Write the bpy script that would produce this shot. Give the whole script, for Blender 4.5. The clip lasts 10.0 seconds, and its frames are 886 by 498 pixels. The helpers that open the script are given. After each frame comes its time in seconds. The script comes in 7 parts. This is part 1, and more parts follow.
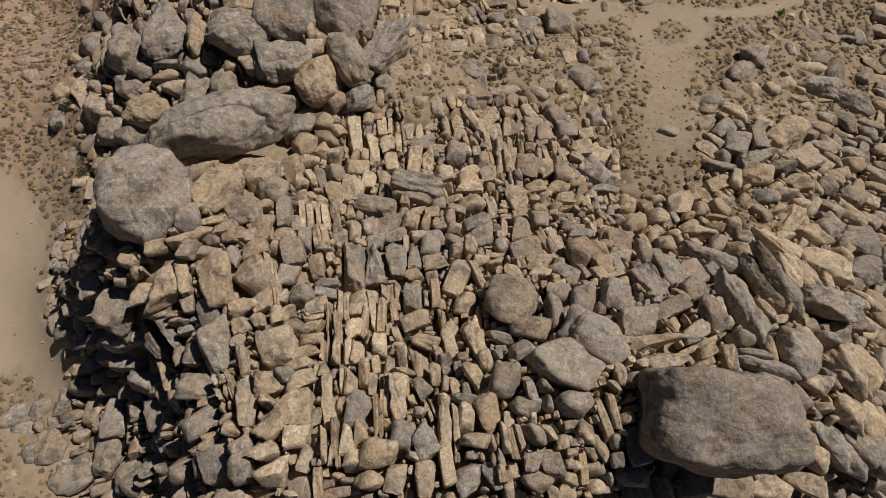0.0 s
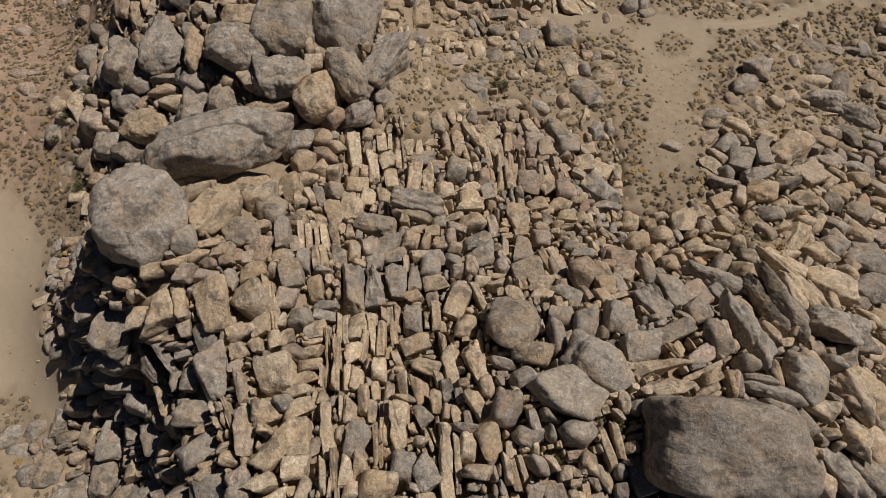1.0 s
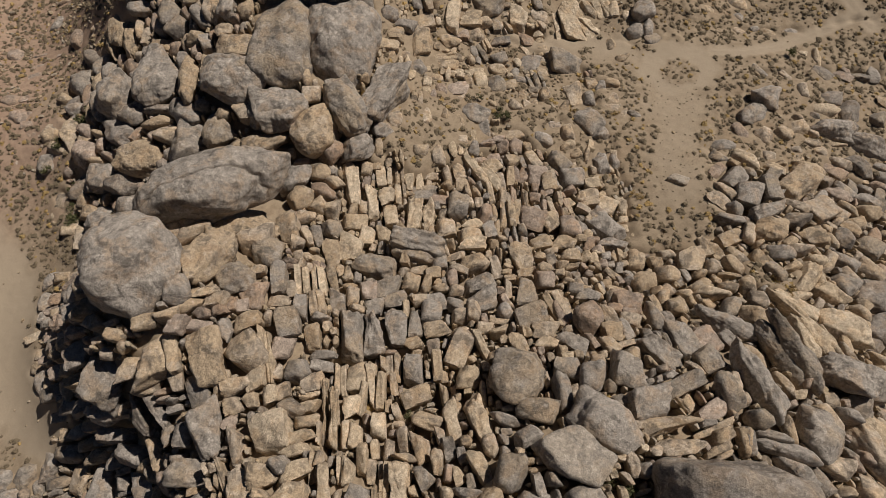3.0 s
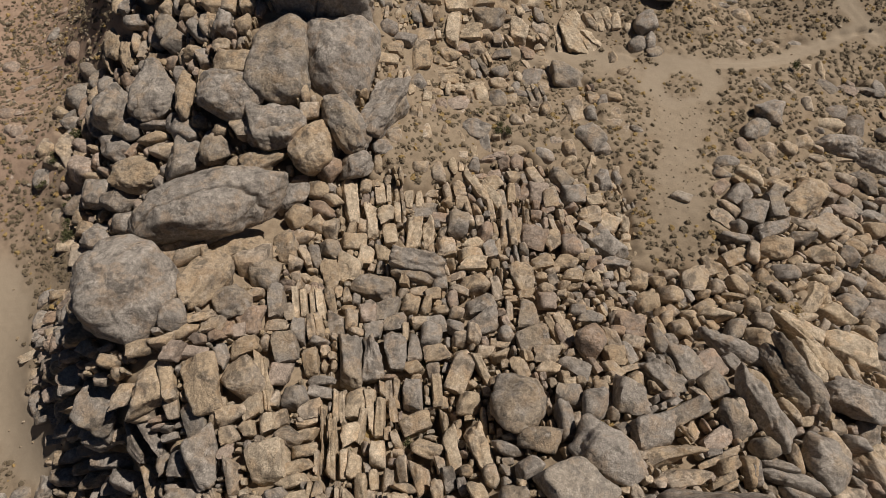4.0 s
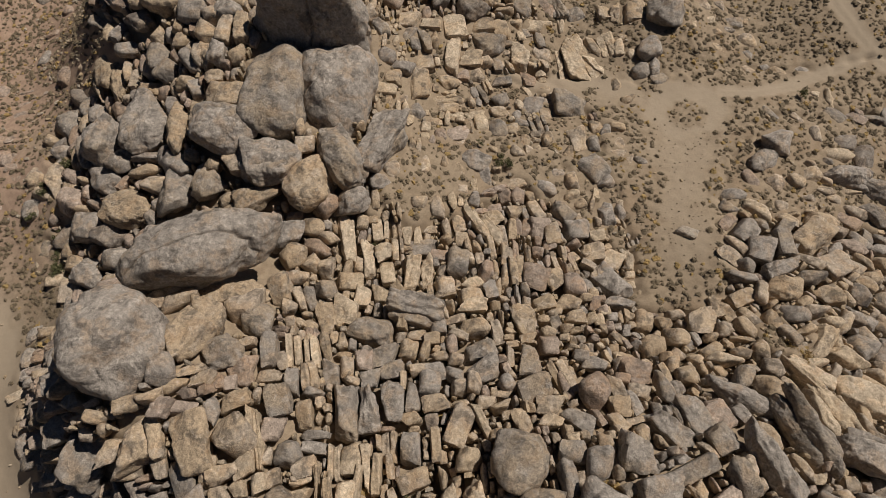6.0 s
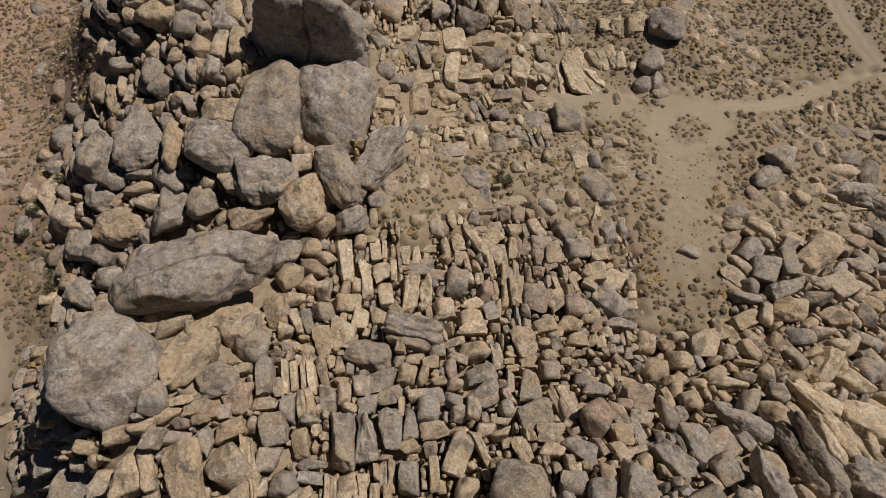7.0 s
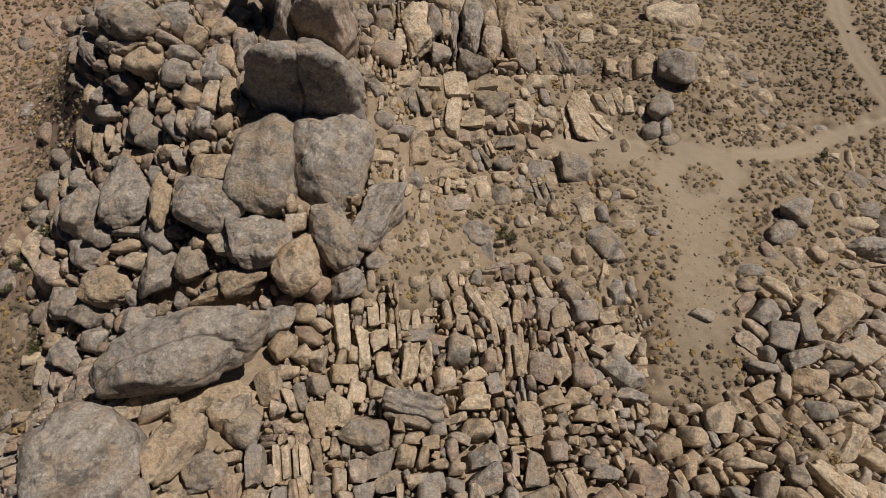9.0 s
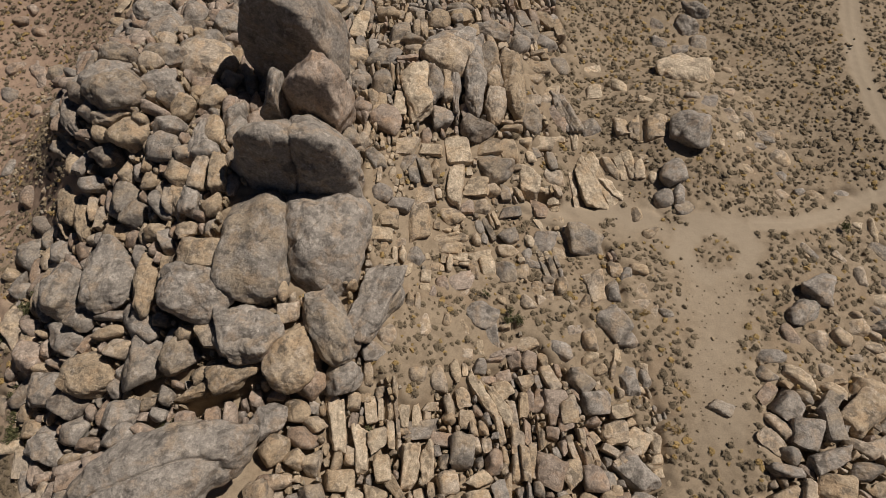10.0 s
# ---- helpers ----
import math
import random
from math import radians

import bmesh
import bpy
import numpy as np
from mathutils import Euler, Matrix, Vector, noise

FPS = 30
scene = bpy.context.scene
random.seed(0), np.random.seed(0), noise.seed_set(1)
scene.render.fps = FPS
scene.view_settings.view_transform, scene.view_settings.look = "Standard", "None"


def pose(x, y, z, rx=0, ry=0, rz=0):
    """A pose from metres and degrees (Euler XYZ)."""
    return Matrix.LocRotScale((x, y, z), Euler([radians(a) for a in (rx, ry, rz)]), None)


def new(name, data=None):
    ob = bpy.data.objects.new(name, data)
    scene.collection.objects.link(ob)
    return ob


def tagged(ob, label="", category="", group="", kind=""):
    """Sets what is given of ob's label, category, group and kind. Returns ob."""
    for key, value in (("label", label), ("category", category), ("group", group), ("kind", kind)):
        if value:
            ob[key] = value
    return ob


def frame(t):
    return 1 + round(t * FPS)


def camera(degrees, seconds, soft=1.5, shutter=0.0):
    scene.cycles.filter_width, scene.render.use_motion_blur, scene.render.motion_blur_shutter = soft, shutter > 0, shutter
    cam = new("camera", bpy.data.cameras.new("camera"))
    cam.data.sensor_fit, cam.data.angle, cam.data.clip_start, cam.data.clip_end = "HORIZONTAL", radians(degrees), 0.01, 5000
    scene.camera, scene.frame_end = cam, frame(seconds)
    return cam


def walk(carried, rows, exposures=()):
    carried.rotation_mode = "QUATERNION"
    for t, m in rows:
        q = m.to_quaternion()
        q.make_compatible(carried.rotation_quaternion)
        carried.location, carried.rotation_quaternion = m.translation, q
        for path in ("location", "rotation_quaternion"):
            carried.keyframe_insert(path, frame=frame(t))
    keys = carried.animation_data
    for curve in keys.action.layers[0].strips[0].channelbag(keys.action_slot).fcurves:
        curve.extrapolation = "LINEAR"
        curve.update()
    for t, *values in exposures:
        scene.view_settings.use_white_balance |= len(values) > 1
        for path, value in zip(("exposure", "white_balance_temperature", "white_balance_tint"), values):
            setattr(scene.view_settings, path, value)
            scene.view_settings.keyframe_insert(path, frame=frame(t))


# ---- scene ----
cam = camera(73.7, 10.0, soft=0.6)
METRES, EYE, TILT, LEAN, TURN = 50.0, 92.0, -66.60, 0.0, 0.0
ROWS = [
    (0.0, 0.0000, 0.0000, 0.0000, 0.000, 0.000, -0.000),
    (0.5, -0.0008, 0.0127, 0.0321, 0.000, -0.007, 0.040),
    (1.0, -0.0018, 0.0257, 0.0640, -0.007, -0.007, 0.070),
    (1.5, -0.0029, 0.0391, 0.0972, -0.015, -0.007, 0.080),
    (2.0, -0.0042, 0.0528, 0.1313, -0.015, -0.015, 0.080),
    (2.5, -0.0056, 0.0667, 0.1651, -0.015, -0.007, 0.100),
    (4.0, -0.0057, 0.1086, 0.2633, -0.015, 0.022, 0.100),
    (4.5, -0.0048, 0.1224, 0.2953, -0.030, 0.022, 0.100),
    (5.0, -0.0045, 0.1370, 0.3278, -0.030, 0.007, 0.110),
    (5.5, -0.0039, 0.1520, 0.3609, -0.030, 0.037, 0.110),
    (7.0, 0.0006, 0.1998, 0.4611, -0.030, 0.090, 0.100),
    (7.5, 0.0022, 0.2158, 0.4940, -0.037, 0.097, 0.100),
    (8.0, 0.0027, 0.2318, 0.5279, -0.037, 0.105, 0.080),
    (8.5, 0.0020, 0.2549, 0.5799, -0.030, 0.097, 0.090),
    (9.0, -0.0018, 0.2942, 0.6707, -0.022, 0.119, 0.090),
    (9.5, -0.0056, 0.3437, 0.7897, -0.030, 0.134, 0.100),
    (10.0, -0.0079, 0.4116, 0.9510, -0.022, 0.149, 0.110),
]
walk(cam, [(t, pose(0, 0, EYE, TILT, LEAN, TURN) @ pose(METRES * x, METRES * y, METRES * z, 90 + pitch, roll, yaw)) for t, x, y, z, yaw, pitch, roll in ROWS])

# ---- sky and sun ----
SUN_TURN, SUN_HEIGHT = 31.0, 54.0          # degrees: bearing from +x towards +y, and height
w = bpy.data.worlds.new("sky")
w.use_nodes = True
sky = w.node_tree.nodes.new("ShaderNodeTexSky")
sky.sky_type, sky.sun_disc = "NISHITA", False
sky.sun_elevation, sky.sun_rotation = radians(SUN_HEIGHT), radians(90 - SUN_TURN)
sky.air_density, sky.dust_density = 0.5, 0.1
w.node_tree.links.new(sky.outputs[0], w.node_tree.nodes["Background"].inputs[0])
w.node_tree.nodes["Background"].inputs[1].default_value = 0.027
scene.world = w
scene.view_settings.exposure = -0.33
sun_data = bpy.data.lights.new("sun", "SUN")
sun_data.energy, sun_data.angle, sun_data.color = 5.0, radians(0.53), (1.0, 0.915, 0.815)
sun = new("sun", sun_data)
sun.rotation_euler = Euler((0, radians(90 - SUN_HEIGHT), radians(SUN_TURN)))


# ---- materials ----
def material(name, rough=0.9):
    m = bpy.data.materials.new(name)
    m.use_nodes = True
    b = m.node_tree.nodes["Principled BSDF"]
    b.inputs["Roughness"].default_value = rough
    b.inputs["Specular IOR Level"].default_value = 0.25
    return m, m.node_tree.nodes, m.node_tree.links, b


def noise_tex(nodes, links, coord, scale, detail=4.0, rough=0.55, warp=0.0):
    n = nodes.new("ShaderNodeTexNoise")
    n.inputs["Scale"].default_value, n.inputs["Detail"].default_value = scale, detail
    n.inputs["Roughness"].default_value, n.inputs["Distortion"].default_value = rough, warp
    links.new(coord, n.inputs["Vector"])
    return n.outputs["Fac"]


def creases(nodes, links, coord, scale):
    """Ridged noise: sharp lines where a skin has split."""
    n = nodes.new("ShaderNodeTexNoise")
    n.noise_type = "RIDGED_MULTIFRACTAL"
    for k, v in (("Scale", scale), ("Detail", 5.0), ("Roughness", 0.55), ("Offset", 0.9), ("Gain", 1.6)):
        n.inputs[k].default_value = v
    links.new(coord, n.inputs["Vector"])
    return n.outputs["Fac"]


def ramp(nodes, links, fac, lo, hi, a=0.0, b=1.0):
    r = nodes.new("ShaderNodeMapRange")
    r.interpolation_type = "SMOOTHSTEP"
    for i, v in zip(("From Min", "From Max", "To Min", "To Max"), (lo, hi, a, b)):
        r.inputs[i].default_value = v
    links.new(fac, r.inputs["Value"])
    return r.outputs["Result"]


def mixed(nodes, links, fac, a, b, mode="MIX"):
    x = nodes.new("ShaderNodeMix")
    x.data_type, x.blend_type = "RGBA", mode
    for sock, v in ((x.inputs["Factor"], fac), (x.inputs["A"], a), (x.inputs["B"], b)):
        if isinstance(v, (int, float)):
            sock.default_value = v
        elif isinstance(v, tuple):
            sock.default_value = (*v, 1)
        else:
            links.new(v, sock)
    return x.outputs["Result"]


def math_node(nodes, links, op, a, b):
    n = nodes.new("ShaderNodeMath")
    n.operation = op
    for sock, v in zip(n.inputs, (a, b)):
        if isinstance(v, (int, float)):
            sock.default_value = v
        else:
            links.new(v, sock)
    return n.outputs[0]


def bumped(nodes, links, b, layers):
    """layers: (height socket, strength, distance) from coarse to fine."""
    last = None
    for h, s, d in layers:
        n = nodes.new("ShaderNodeBump")
        n.invert = s < 0
        n.inputs["Strength"].default_value, n.inputs["Distance"].default_value = abs(s), d
        links.new(h, n.inputs["Height"])
        if last:
            links.new(last, n.inputs["Normal"])
        last = n.outputs["Normal"]
    links.new(last, b.inputs["Normal"])


def granite(name, fresh, weathered, varnish, cover, islands=False):
    """Weathered granite: a fresh warm core, a grey skin over it, dark varnish in patches, pale specks."""
    m, nodes, links, b = material(name, 0.92)
    geo = nodes.new("ShaderNodeNewGeometry")
    pos = geo.outputs["Position"]
    if islands:
        rnd = geo.outputs["Random Per Island"]
    else:
        rnd = nodes.new("ShaderNodeObjectInfo").outputs["Random"]
    shift = nodes.new("ShaderNodeVectorMath")
    shift.operation = "MULTIPLY_ADD"
    links.new(rnd, shift.inputs[0])
    shift.inputs[1].default_value = (37, 91, 53)
    links.new(pos, shift.inputs[2])
    co = shift.outputs[0]
    big = noise_tex(nodes, links, co, 0.22, 4, 0.55, 0.5)
    mid = noise_tex(nodes, links, co, 1.1, 6, 0.62)
    fine = noise_tex(nodes, links, co, 6.0, 4, 0.65)
    skin = ramp(nodes, links, math_node(nodes, links, "ADD", math_node(nodes, links, "MULTIPLY", rnd, 0.35), big), 0.80 - cover, 1.08 - cover)
    c = mixed(nodes, links, skin, fresh, weathered)
    rust = ramp(nodes, links, noise_tex(nodes, links, co, 0.35, 5, 0.6, 0.4), 0.47, 0.63, 0.0, 0.42)
    c = mixed(nodes, links, rust, c, (fresh[0] * 0.92, fresh[1] * 0.79, fresh[2] * 0.66))
    dark = ramp(nodes, links, noise_tex(nodes, links, co, 0.42, 7, 0.64, 0.3), 0.51, 0.62, 0.0, 0.75)
    c = mixed(nodes, links, dark, c, varnish)
    pale = ramp(nodes, links, noise_tex(nodes, links, co, 0.55, 7, 0.66, 0.3), 0.54, 0.63, 0.0, 0.6)
    c = mixed(nodes, links, pale, c, tuple(min(1, v * 1.5) for v in weathered))
    line = math_node(nodes, links, "ABSOLUTE", math_node(nodes, links, "SUBTRACT", noise_tex(nodes, links, co, 0.24, 3, 0.45, 0.2), 0.5), 0)
    crack = math_node(nodes, links, "MULTIPLY", ramp(nodes, links, line, 0.0, 0.004, 0.55, 0.0), ramp(nodes, links, mid, 0.54, 0.62))
    c = mixed(nodes, links, crack, c, tuple(v * 0.45 for v in varnish))
    c = mixed(nodes, links, 1.0, c, ramp(nodes, links, fine, 0.28, 0.72, 0.77, 1.18), "MULTIPLY")
    c = mixed(nodes, links, 1.0, c, ramp(nodes, links, noise_tex(nodes, links, co, 2.2, 4, 0.6), 0.32, 0.68, 0.80, 1.17), "MULTIPLY")
    hs = nodes.new("ShaderNodeHueSaturation")
    links.new(ramp(nodes, links, rnd, 0, 1, 0.84, 1.14), hs.inputs["Value"])
    links.new(c, hs.inputs["Color"])
    links.new(hs.outputs[0], b.inputs["Base Color"])
    bumped(nodes, links, b, ((creases(nodes, links, co, 0.45), -0.30, 0.25), (mid, 0.55, 0.42), (noise_tex(nodes, links, co, 3.0, 5, 0.65), 0.6, 0.14), (fine, 0.5, 0.06), (crack, -0.8, 0.2)))
    return m


TAN = granite("granite_tan", (0.452, 0.352, 0.245), (0.345, 0.289, 0.231), (0.15, 0.125, 0.10), 0.20)
GREY = granite("granite_grey", (0.382, 0.310, 0.232), (0.288, 0.257, 0.226), (0.135, 0.119, 0.104), 0.38)
PALE = granite("granite_pale", (0.54, 0.43, 0.305), (0.455, 0.376, 0.283), (0.27, 0.22, 0.165), 0.30)
WHITE = granite("granite_white", (0.40, 0.345, 0.285), (0.375, 0.33, 0.28), (0.27, 0.24, 0.21), 0.30)
# dark brown rock; three blocks under the western bluff wear it as painted shadow
DARK = granite("granite_dark", (0.335, 0.276, 0.218), (0.262, 0.232, 0.204), (0.13, 0.112, 0.097), 0.38)
PINK = granite("granite_pink", (0.40, 0.295, 0.215), (0.32, 0.26, 0.215), (0.18, 0.145, 0.12), 0.35)
RUBBLE = granite("granite_rubble", (0.44, 0.345, 0.23), (0.32, 0.275, 0.22), (0.16, 0.135, 0.11), 0.25, True)
TONES = {"t": TAN, "g": GREY, "p": PALE, "w": WHITE, "d": DARK, "r": PINK}


def sandy(name):
    m, nodes, links, b = material(name, 0.95)
    pos = nodes.new("ShaderNodeNewGeometry").outputs["Position"]
    big = noise_tex(nodes, links, pos, 0.06, 4, 0.6, 0.8)
    mid = noise_tex(nodes, links, pos, 0.6, 5, 0.65)
    fine = noise_tex(nodes, links, pos, 5.0, 5, 0.7)
    c = mixed(nodes, links, ramp(nodes, links, big, 0.3, 0.7), (0.330, 0.268, 0.198), (0.362, 0.294, 0.218))
    bare = nodes.new("ShaderNodeAttribute")
    bare.attribute_name = "bare"
    grit = ramp(nodes, links, mid, 0.38, 0.62, 0.0, 0.85)
    rough = mixed(nodes, links, grit, (0.315, 0.248, 0.175), (0.238, 0.184, 0.128))
    red = ramp(nodes, links, noise_tex(nodes, links, pos, 0.11, 4, 0.6), 0.52, 0.68, 0.0, 0.5)
    rough = mixed(nodes, links, red, rough, (0.26, 0.185, 0.12))
    c = mixed(nodes, links, bare.outputs["Fac"], rough, c)
    slope = nodes.new("ShaderNodeAttribute")
    slope.attribute_name = "ruddy"
    c = mixed(nodes, links, slope.outputs["Fac"], c, mixed(nodes, links, grit, (0.365, 0.262, 0.192), (0.285, 0.200, 0.146)))
    c = mixed(nodes, links, 1.0, c, ramp(nodes, links, fine, 0.2, 0.8, 0.82, 1.15), "MULTIPLY")
    links.new(c, b.inputs["Base Color"])
    bumped(nodes, links, b, ((mid, 0.35, 0.25), (fine, 0.35, 0.05)))
    return m


SAND = sandy("desert_sand")


def foliage(name, a, c2):
    m, nodes, links, b = material(name, 0.85)
    rnd = nodes.new("ShaderNodeNewGeometry").outputs["Random Per Island"]
    n = noise_tex(nodes, links, nodes.new("ShaderNodeNewGeometry").outputs["Position"], 0.8, 3)
    c = mixed(nodes, links, rnd, a, c2)
    c = mixed(nodes, links, ramp(nodes, links, n, 0.3, 0.7, 0.0, 0.6), c, tuple(v * 0.7 for v in a))
    links.new(c, b.inputs["Base Color"])
    return m


SAGE = foliage("sagebrush_leaf", (0.155, 0.122, 0.082), (0.225, 0.175, 0.115))
GREEN = foliage("green_shrub_leaf", (0.075, 0.08, 0.035), (0.13, 0.12, 0.055))
STRAW = foliage("dry_grass", (0.38, 0.26, 0.11), (0.30, 0.22, 0.10))

# ---- the lie of the land ----
BASE = -8.0
SINK = 2.6          # how far the gaps between the rocks lie below their tops
MOUNDS = []


def mounds(y, *pairs):
    """A row of broad swells at one y: x and height of each, all 13 m in spread."""
    MOUNDS.extend((x, y, h) for x, h in zip(pairs[::2], pairs[1::2]))


mounds(-8, -80, 0.7, -64, 0.8, -48, -0.7, -32, 3.9, -16, 6.6, 0, 7.4, 16, 3.6, 32, -0.4, 48, 1.6, 64, 0.6)
mounds(8, -96, 0.2, -80, 1.4, -48, -6.8, -32, 10.8, -16, 9.7, 0, 7.8, 16, 12.4, 32, 3.5, 48, 7.5, 64, 2.8, 80, 0.2)
mounds(24, -112, -0.2, -96, -2.5, -80, -7.2, -64, -2.9, -48, 1.6, -32, 5.1, -16, 2.9, 0, -1.9, 16, 8.6, 32, 5.3, 48, 8.0, 64, 4.5, 80, 0.7)
mounds(40, -112, -0.2, -96, -2.0, -80, -3.4, -64, 3.3, -48, 18.3, -32, 6.7, -16, 5.2, 0, 6.5, 16, 1.6, 32, 1.8, 48, 1.6, 80, -1.8)
mounds(56, -112, -0.6, -96, -2.4, -80, -2.8, -64, -5.1, -48, -0.7, -32, 2.0, -16, -0.7, 0, -1.2, 16, 4.7, 32, -1.9, 48, 2.6, 64, 7.1, 80, -1.4, 96, 0.3)
mounds(72, -112, -1.1, -96, -4.1, -80, -3.3, -64, 4.4, -48, 0.3, -32, 2.2, -16, 5.1, 0, 2.0, 16, 0.8, 32, 0.3, 48, 1.6, 64, -1.8, 80, -1.7, 96, 0.7)
mounds(88, -112, -0.5, -96, -0.9, -64, 1.8, -48, 2.5, -32, 7.4, -16, 1.4, 16, 0.5, 32, 2.8, 48, -1.4, 64, 3.3, 80, 2.0, 96, -1.6, 112, -0.2)
mounds(104, -112, -2.4, -96, -2.4, -80, -5.4, -48, 1.5, -32, 7.1, -16, 4.2, 0, -1.5, 16, 0.5, 32, -1.9, 48, -0.7, 64, -0.7, 80, -1.6, 96, -1.0, 112, 0.3)
mounds(120, -112, -5.5, -96, -4.3, -80, 0.9, -64, 12.3, -48, 6.5, -32, 2.9, -16, 1.9, 0, 3.7, 16, 0.7, 32, -2.0, 48, 7.3, 64, -3.6, 80, 1.3, 96, 2.1, 112, 0.4)
mounds(136, -112, -3.4, -96, -3.9, -80, -1.5, -64, 3.7, -48, 1.7, -32, -0.3, -16, 0.6, 0, 4.7, 16, 1.3, 32, -3.3, 48, 0.5, 64, -1.6, 80, 0.5)
mounds(152, -112, -2.7, -96, -4.9, -80, -3.7, -64, -0.6, -48, 0.2, -16, 0.3, 0, 1.5, 16, 0.5, 32, -1.7, 48, -2.9, 64, -2.4, 80, -0.5, 96, -0.3)
mounds(168, -112, -1.0, -96, -1.9, -80, -1.4, -64, -0.4, 48, -0.4, 64, -0.4)


def land(x, y):
    """The ground's height; x and y may be arrays."""
    x, y = np.asarray(x, float), np.asarray(y, float)
    z = np.full(np.broadcast(x, y).shape, BASE)
    for mx, my, h in MOUNDS:
        z = z + h * np.exp(-((x - mx) ** 2 + (y - my) ** 2) / 338.0)
    return z


def inside(poly, x, y):
    """Signed soft membership: distance to the outline, positive inside."""
    x, y = np.asarray(x, float), np.asarray(y, float)
    ins = np.zeros(x.shape, bool)
    dist = np.full(x.shape, 1e9)
    for (x0, y0), (x1, y1) in zip(poly, poly[1:] + poly[:1]):
        ins ^= ((y0 > y) != (y1 > y)) & (x < (x1 - x0) * (y - y0) / (y1 - y0 + 1e-9) + x0)
        t = np.clip(((x - x0) * (x1 - x0) + (y - y0) * (y1 - y0)) / ((x1 - x0) ** 2 + (y1 - y0) ** 2 + 1e-9), 0, 1)
        dist = np.minimum(dist, np.hypot(x - x0 - t * (x1 - x0), y - y0 - t * (y1 - y0)))
    return np.where(ins, dist, -dist)


TONGUE = [(11.0, 105.9), (20.6, 102.5), (34.0, 106.7), (41.7, 102.6), (50.4, 105.1), (67.0, 107.5), (85.5, 108.5), (99.3, 111.2), (96.7, 97.0), (66.5, 94.4), (59.1, 85.6), (52.8, 77.5), (49.3, 67.9), (49.3, 59.2), (44.6, 51.5), (33.2, 51.5), (34.3, 62.9), (32.8, 73.7), (29.0, 81.4), (32.6, 91.4), (28.3, 96.2), (18.2, 99.8)]
FLAT = [(23.2, 168.7), (27.4, 150.0), (27.6, 139.7), (34.2, 134.4), (47.5, 136.5), (49.7, 116.7), (55.2, 107.6), (85.5, 108.5), (99.0, 109.0), (120.4, 167.1)]
GLADE = [(-8.8, 81.2), (-0.7, 89.5), (11.2, 89.8), (26.1, 81.4), (19.5, 73.5), (8.7, 81.1), (1.0, 69.5), (-6.0, 65.9), (-12.0, 72.2)]
WEST = [(-126.8, 74.5), (-95.9, 70.0), (-86.3, 60.5), (-73.3, 54.7), (-76.6, 51.5), (-76.3, 41.5), (-74.9, 32.5), (-62.0, 23.8), (-64.7, 18.1), (-70.5, 13.7), (-76.2, 11.9), (-100.3, 8.0)]
SLOPE = [(-137.0, 168.2), (-75.8, 171.7), (-78.2, 149.0), (-72.0, 115.1), (-63.6, 103.8), (-78.8, 101.3), (-85.1, 93.3), (-72.9, 75.2), (-79.7, 70.2), (-69.3, 55.9), (-68.4, 47.7), (-99.7, 47.5)]
CORNER = [(-107.4, 22.2), (-78.0, 23.5), (-73.1, 18.9), (-72.9, 11.9), (-62.7, 8.0), (-62.2, 1.0), (-62.6, -5.3), (-93.0, -5.2)]
EAST = [(61.4, 94.4), (81.2, 95.2), (98.8, 97.0), (88.7, 69.7), (71.6, 69.1), (61.0, 68.7), (49.7, 67.8), (52.3, 77.5)]
MIDDLE = [(-13.8, 113.3), (-2.8, 115.3), (10.2, 117.2), (19.6, 120.0), (23.3, 107.7), (12.1, 106.6), (28.3, 96.2), (32.6, 91.4), (35.2, 77.5), (34.7, 62.9), (27.7, 64.6), (19.3, 71.6), (16.1, 77.3), (3.7, 67.8), (-12.7, 67.3), (-13.5, 93.6), (-15.8, 103.6)]
POCKET = [(48.4, 49.1), (54.2, 49.7), (54.4, 45.1), (63.5, 49.0), (57.2, 40.7), (51.4, 41.5), (48.6, 44.8)]
WEST_TRACK = [(-124.9, 69.1), (-95.1, 67.2), (-89.0, 61.9), (-82.6, 55.0), (-78.1, 47.9), (-78.3, 39.6), (-73.4, 32.1), (-62.0, 23.8), (-65.5, 18.2), (-73.1, 18.9), (-77.5, 22.3), (-82.4, 22.5), (-104.3, 15.3)]
LOOP = [(58.0, 95.0), (56.4, 91.8), (53.7, 89.4), (50.2, 88.1), (46.6, 88.2), (43.5, 89.8), (41.7, 92.4), (41.3, 95.8), (42.7, 99.0), (45.4, 101.5), (49.0, 102.8), (52.9, 102.7), (56.1, 101.2), (57.9, 98.4)]
SWEPT = [(42.4, 92.6), (54.9, 92.1), (52.2, 84.1), (48.8, 76.4), (46.7, 68.9), (48.3, 60.5), (39.8, 61.4), (39.8, 69.3), (41.8, 77.7), (41.6, 85.6)]
ISLAND = [(53.5, 94.0), (52.8, 92.4), (51.5, 91.2), (49.9, 90.6), (48.1, 90.7), (46.7, 91.4), (45.9, 92.7), (45.7, 94.4), (46.4, 96.0), (47.7, 97.2), (49.4, 97.9), (51.2, 97.8), (52.6, 97.0), (53.4, 95.7)]
NORTH = [(17.8, 146.9), (34.9, 145.9), (60.6, 147.4), (68.9, 103.5), (41.4, 100.3), (20.7, 103.1), (19.6, 120.0), (15.1, 135.4)]
WASH = [(11.5, 105.9), (23.1, 105.8), (33.9, 106.1), (42.8, 103.1), (41.8, 96.2), (28.9, 100.0), (17.2, 100.8)]
BYWAY = [(93.8, 165.6), (90.0, 146.4), (87.8, 134.7), (87.9, 123.6), (90.8, 115.1), (94.7, 108.0)]
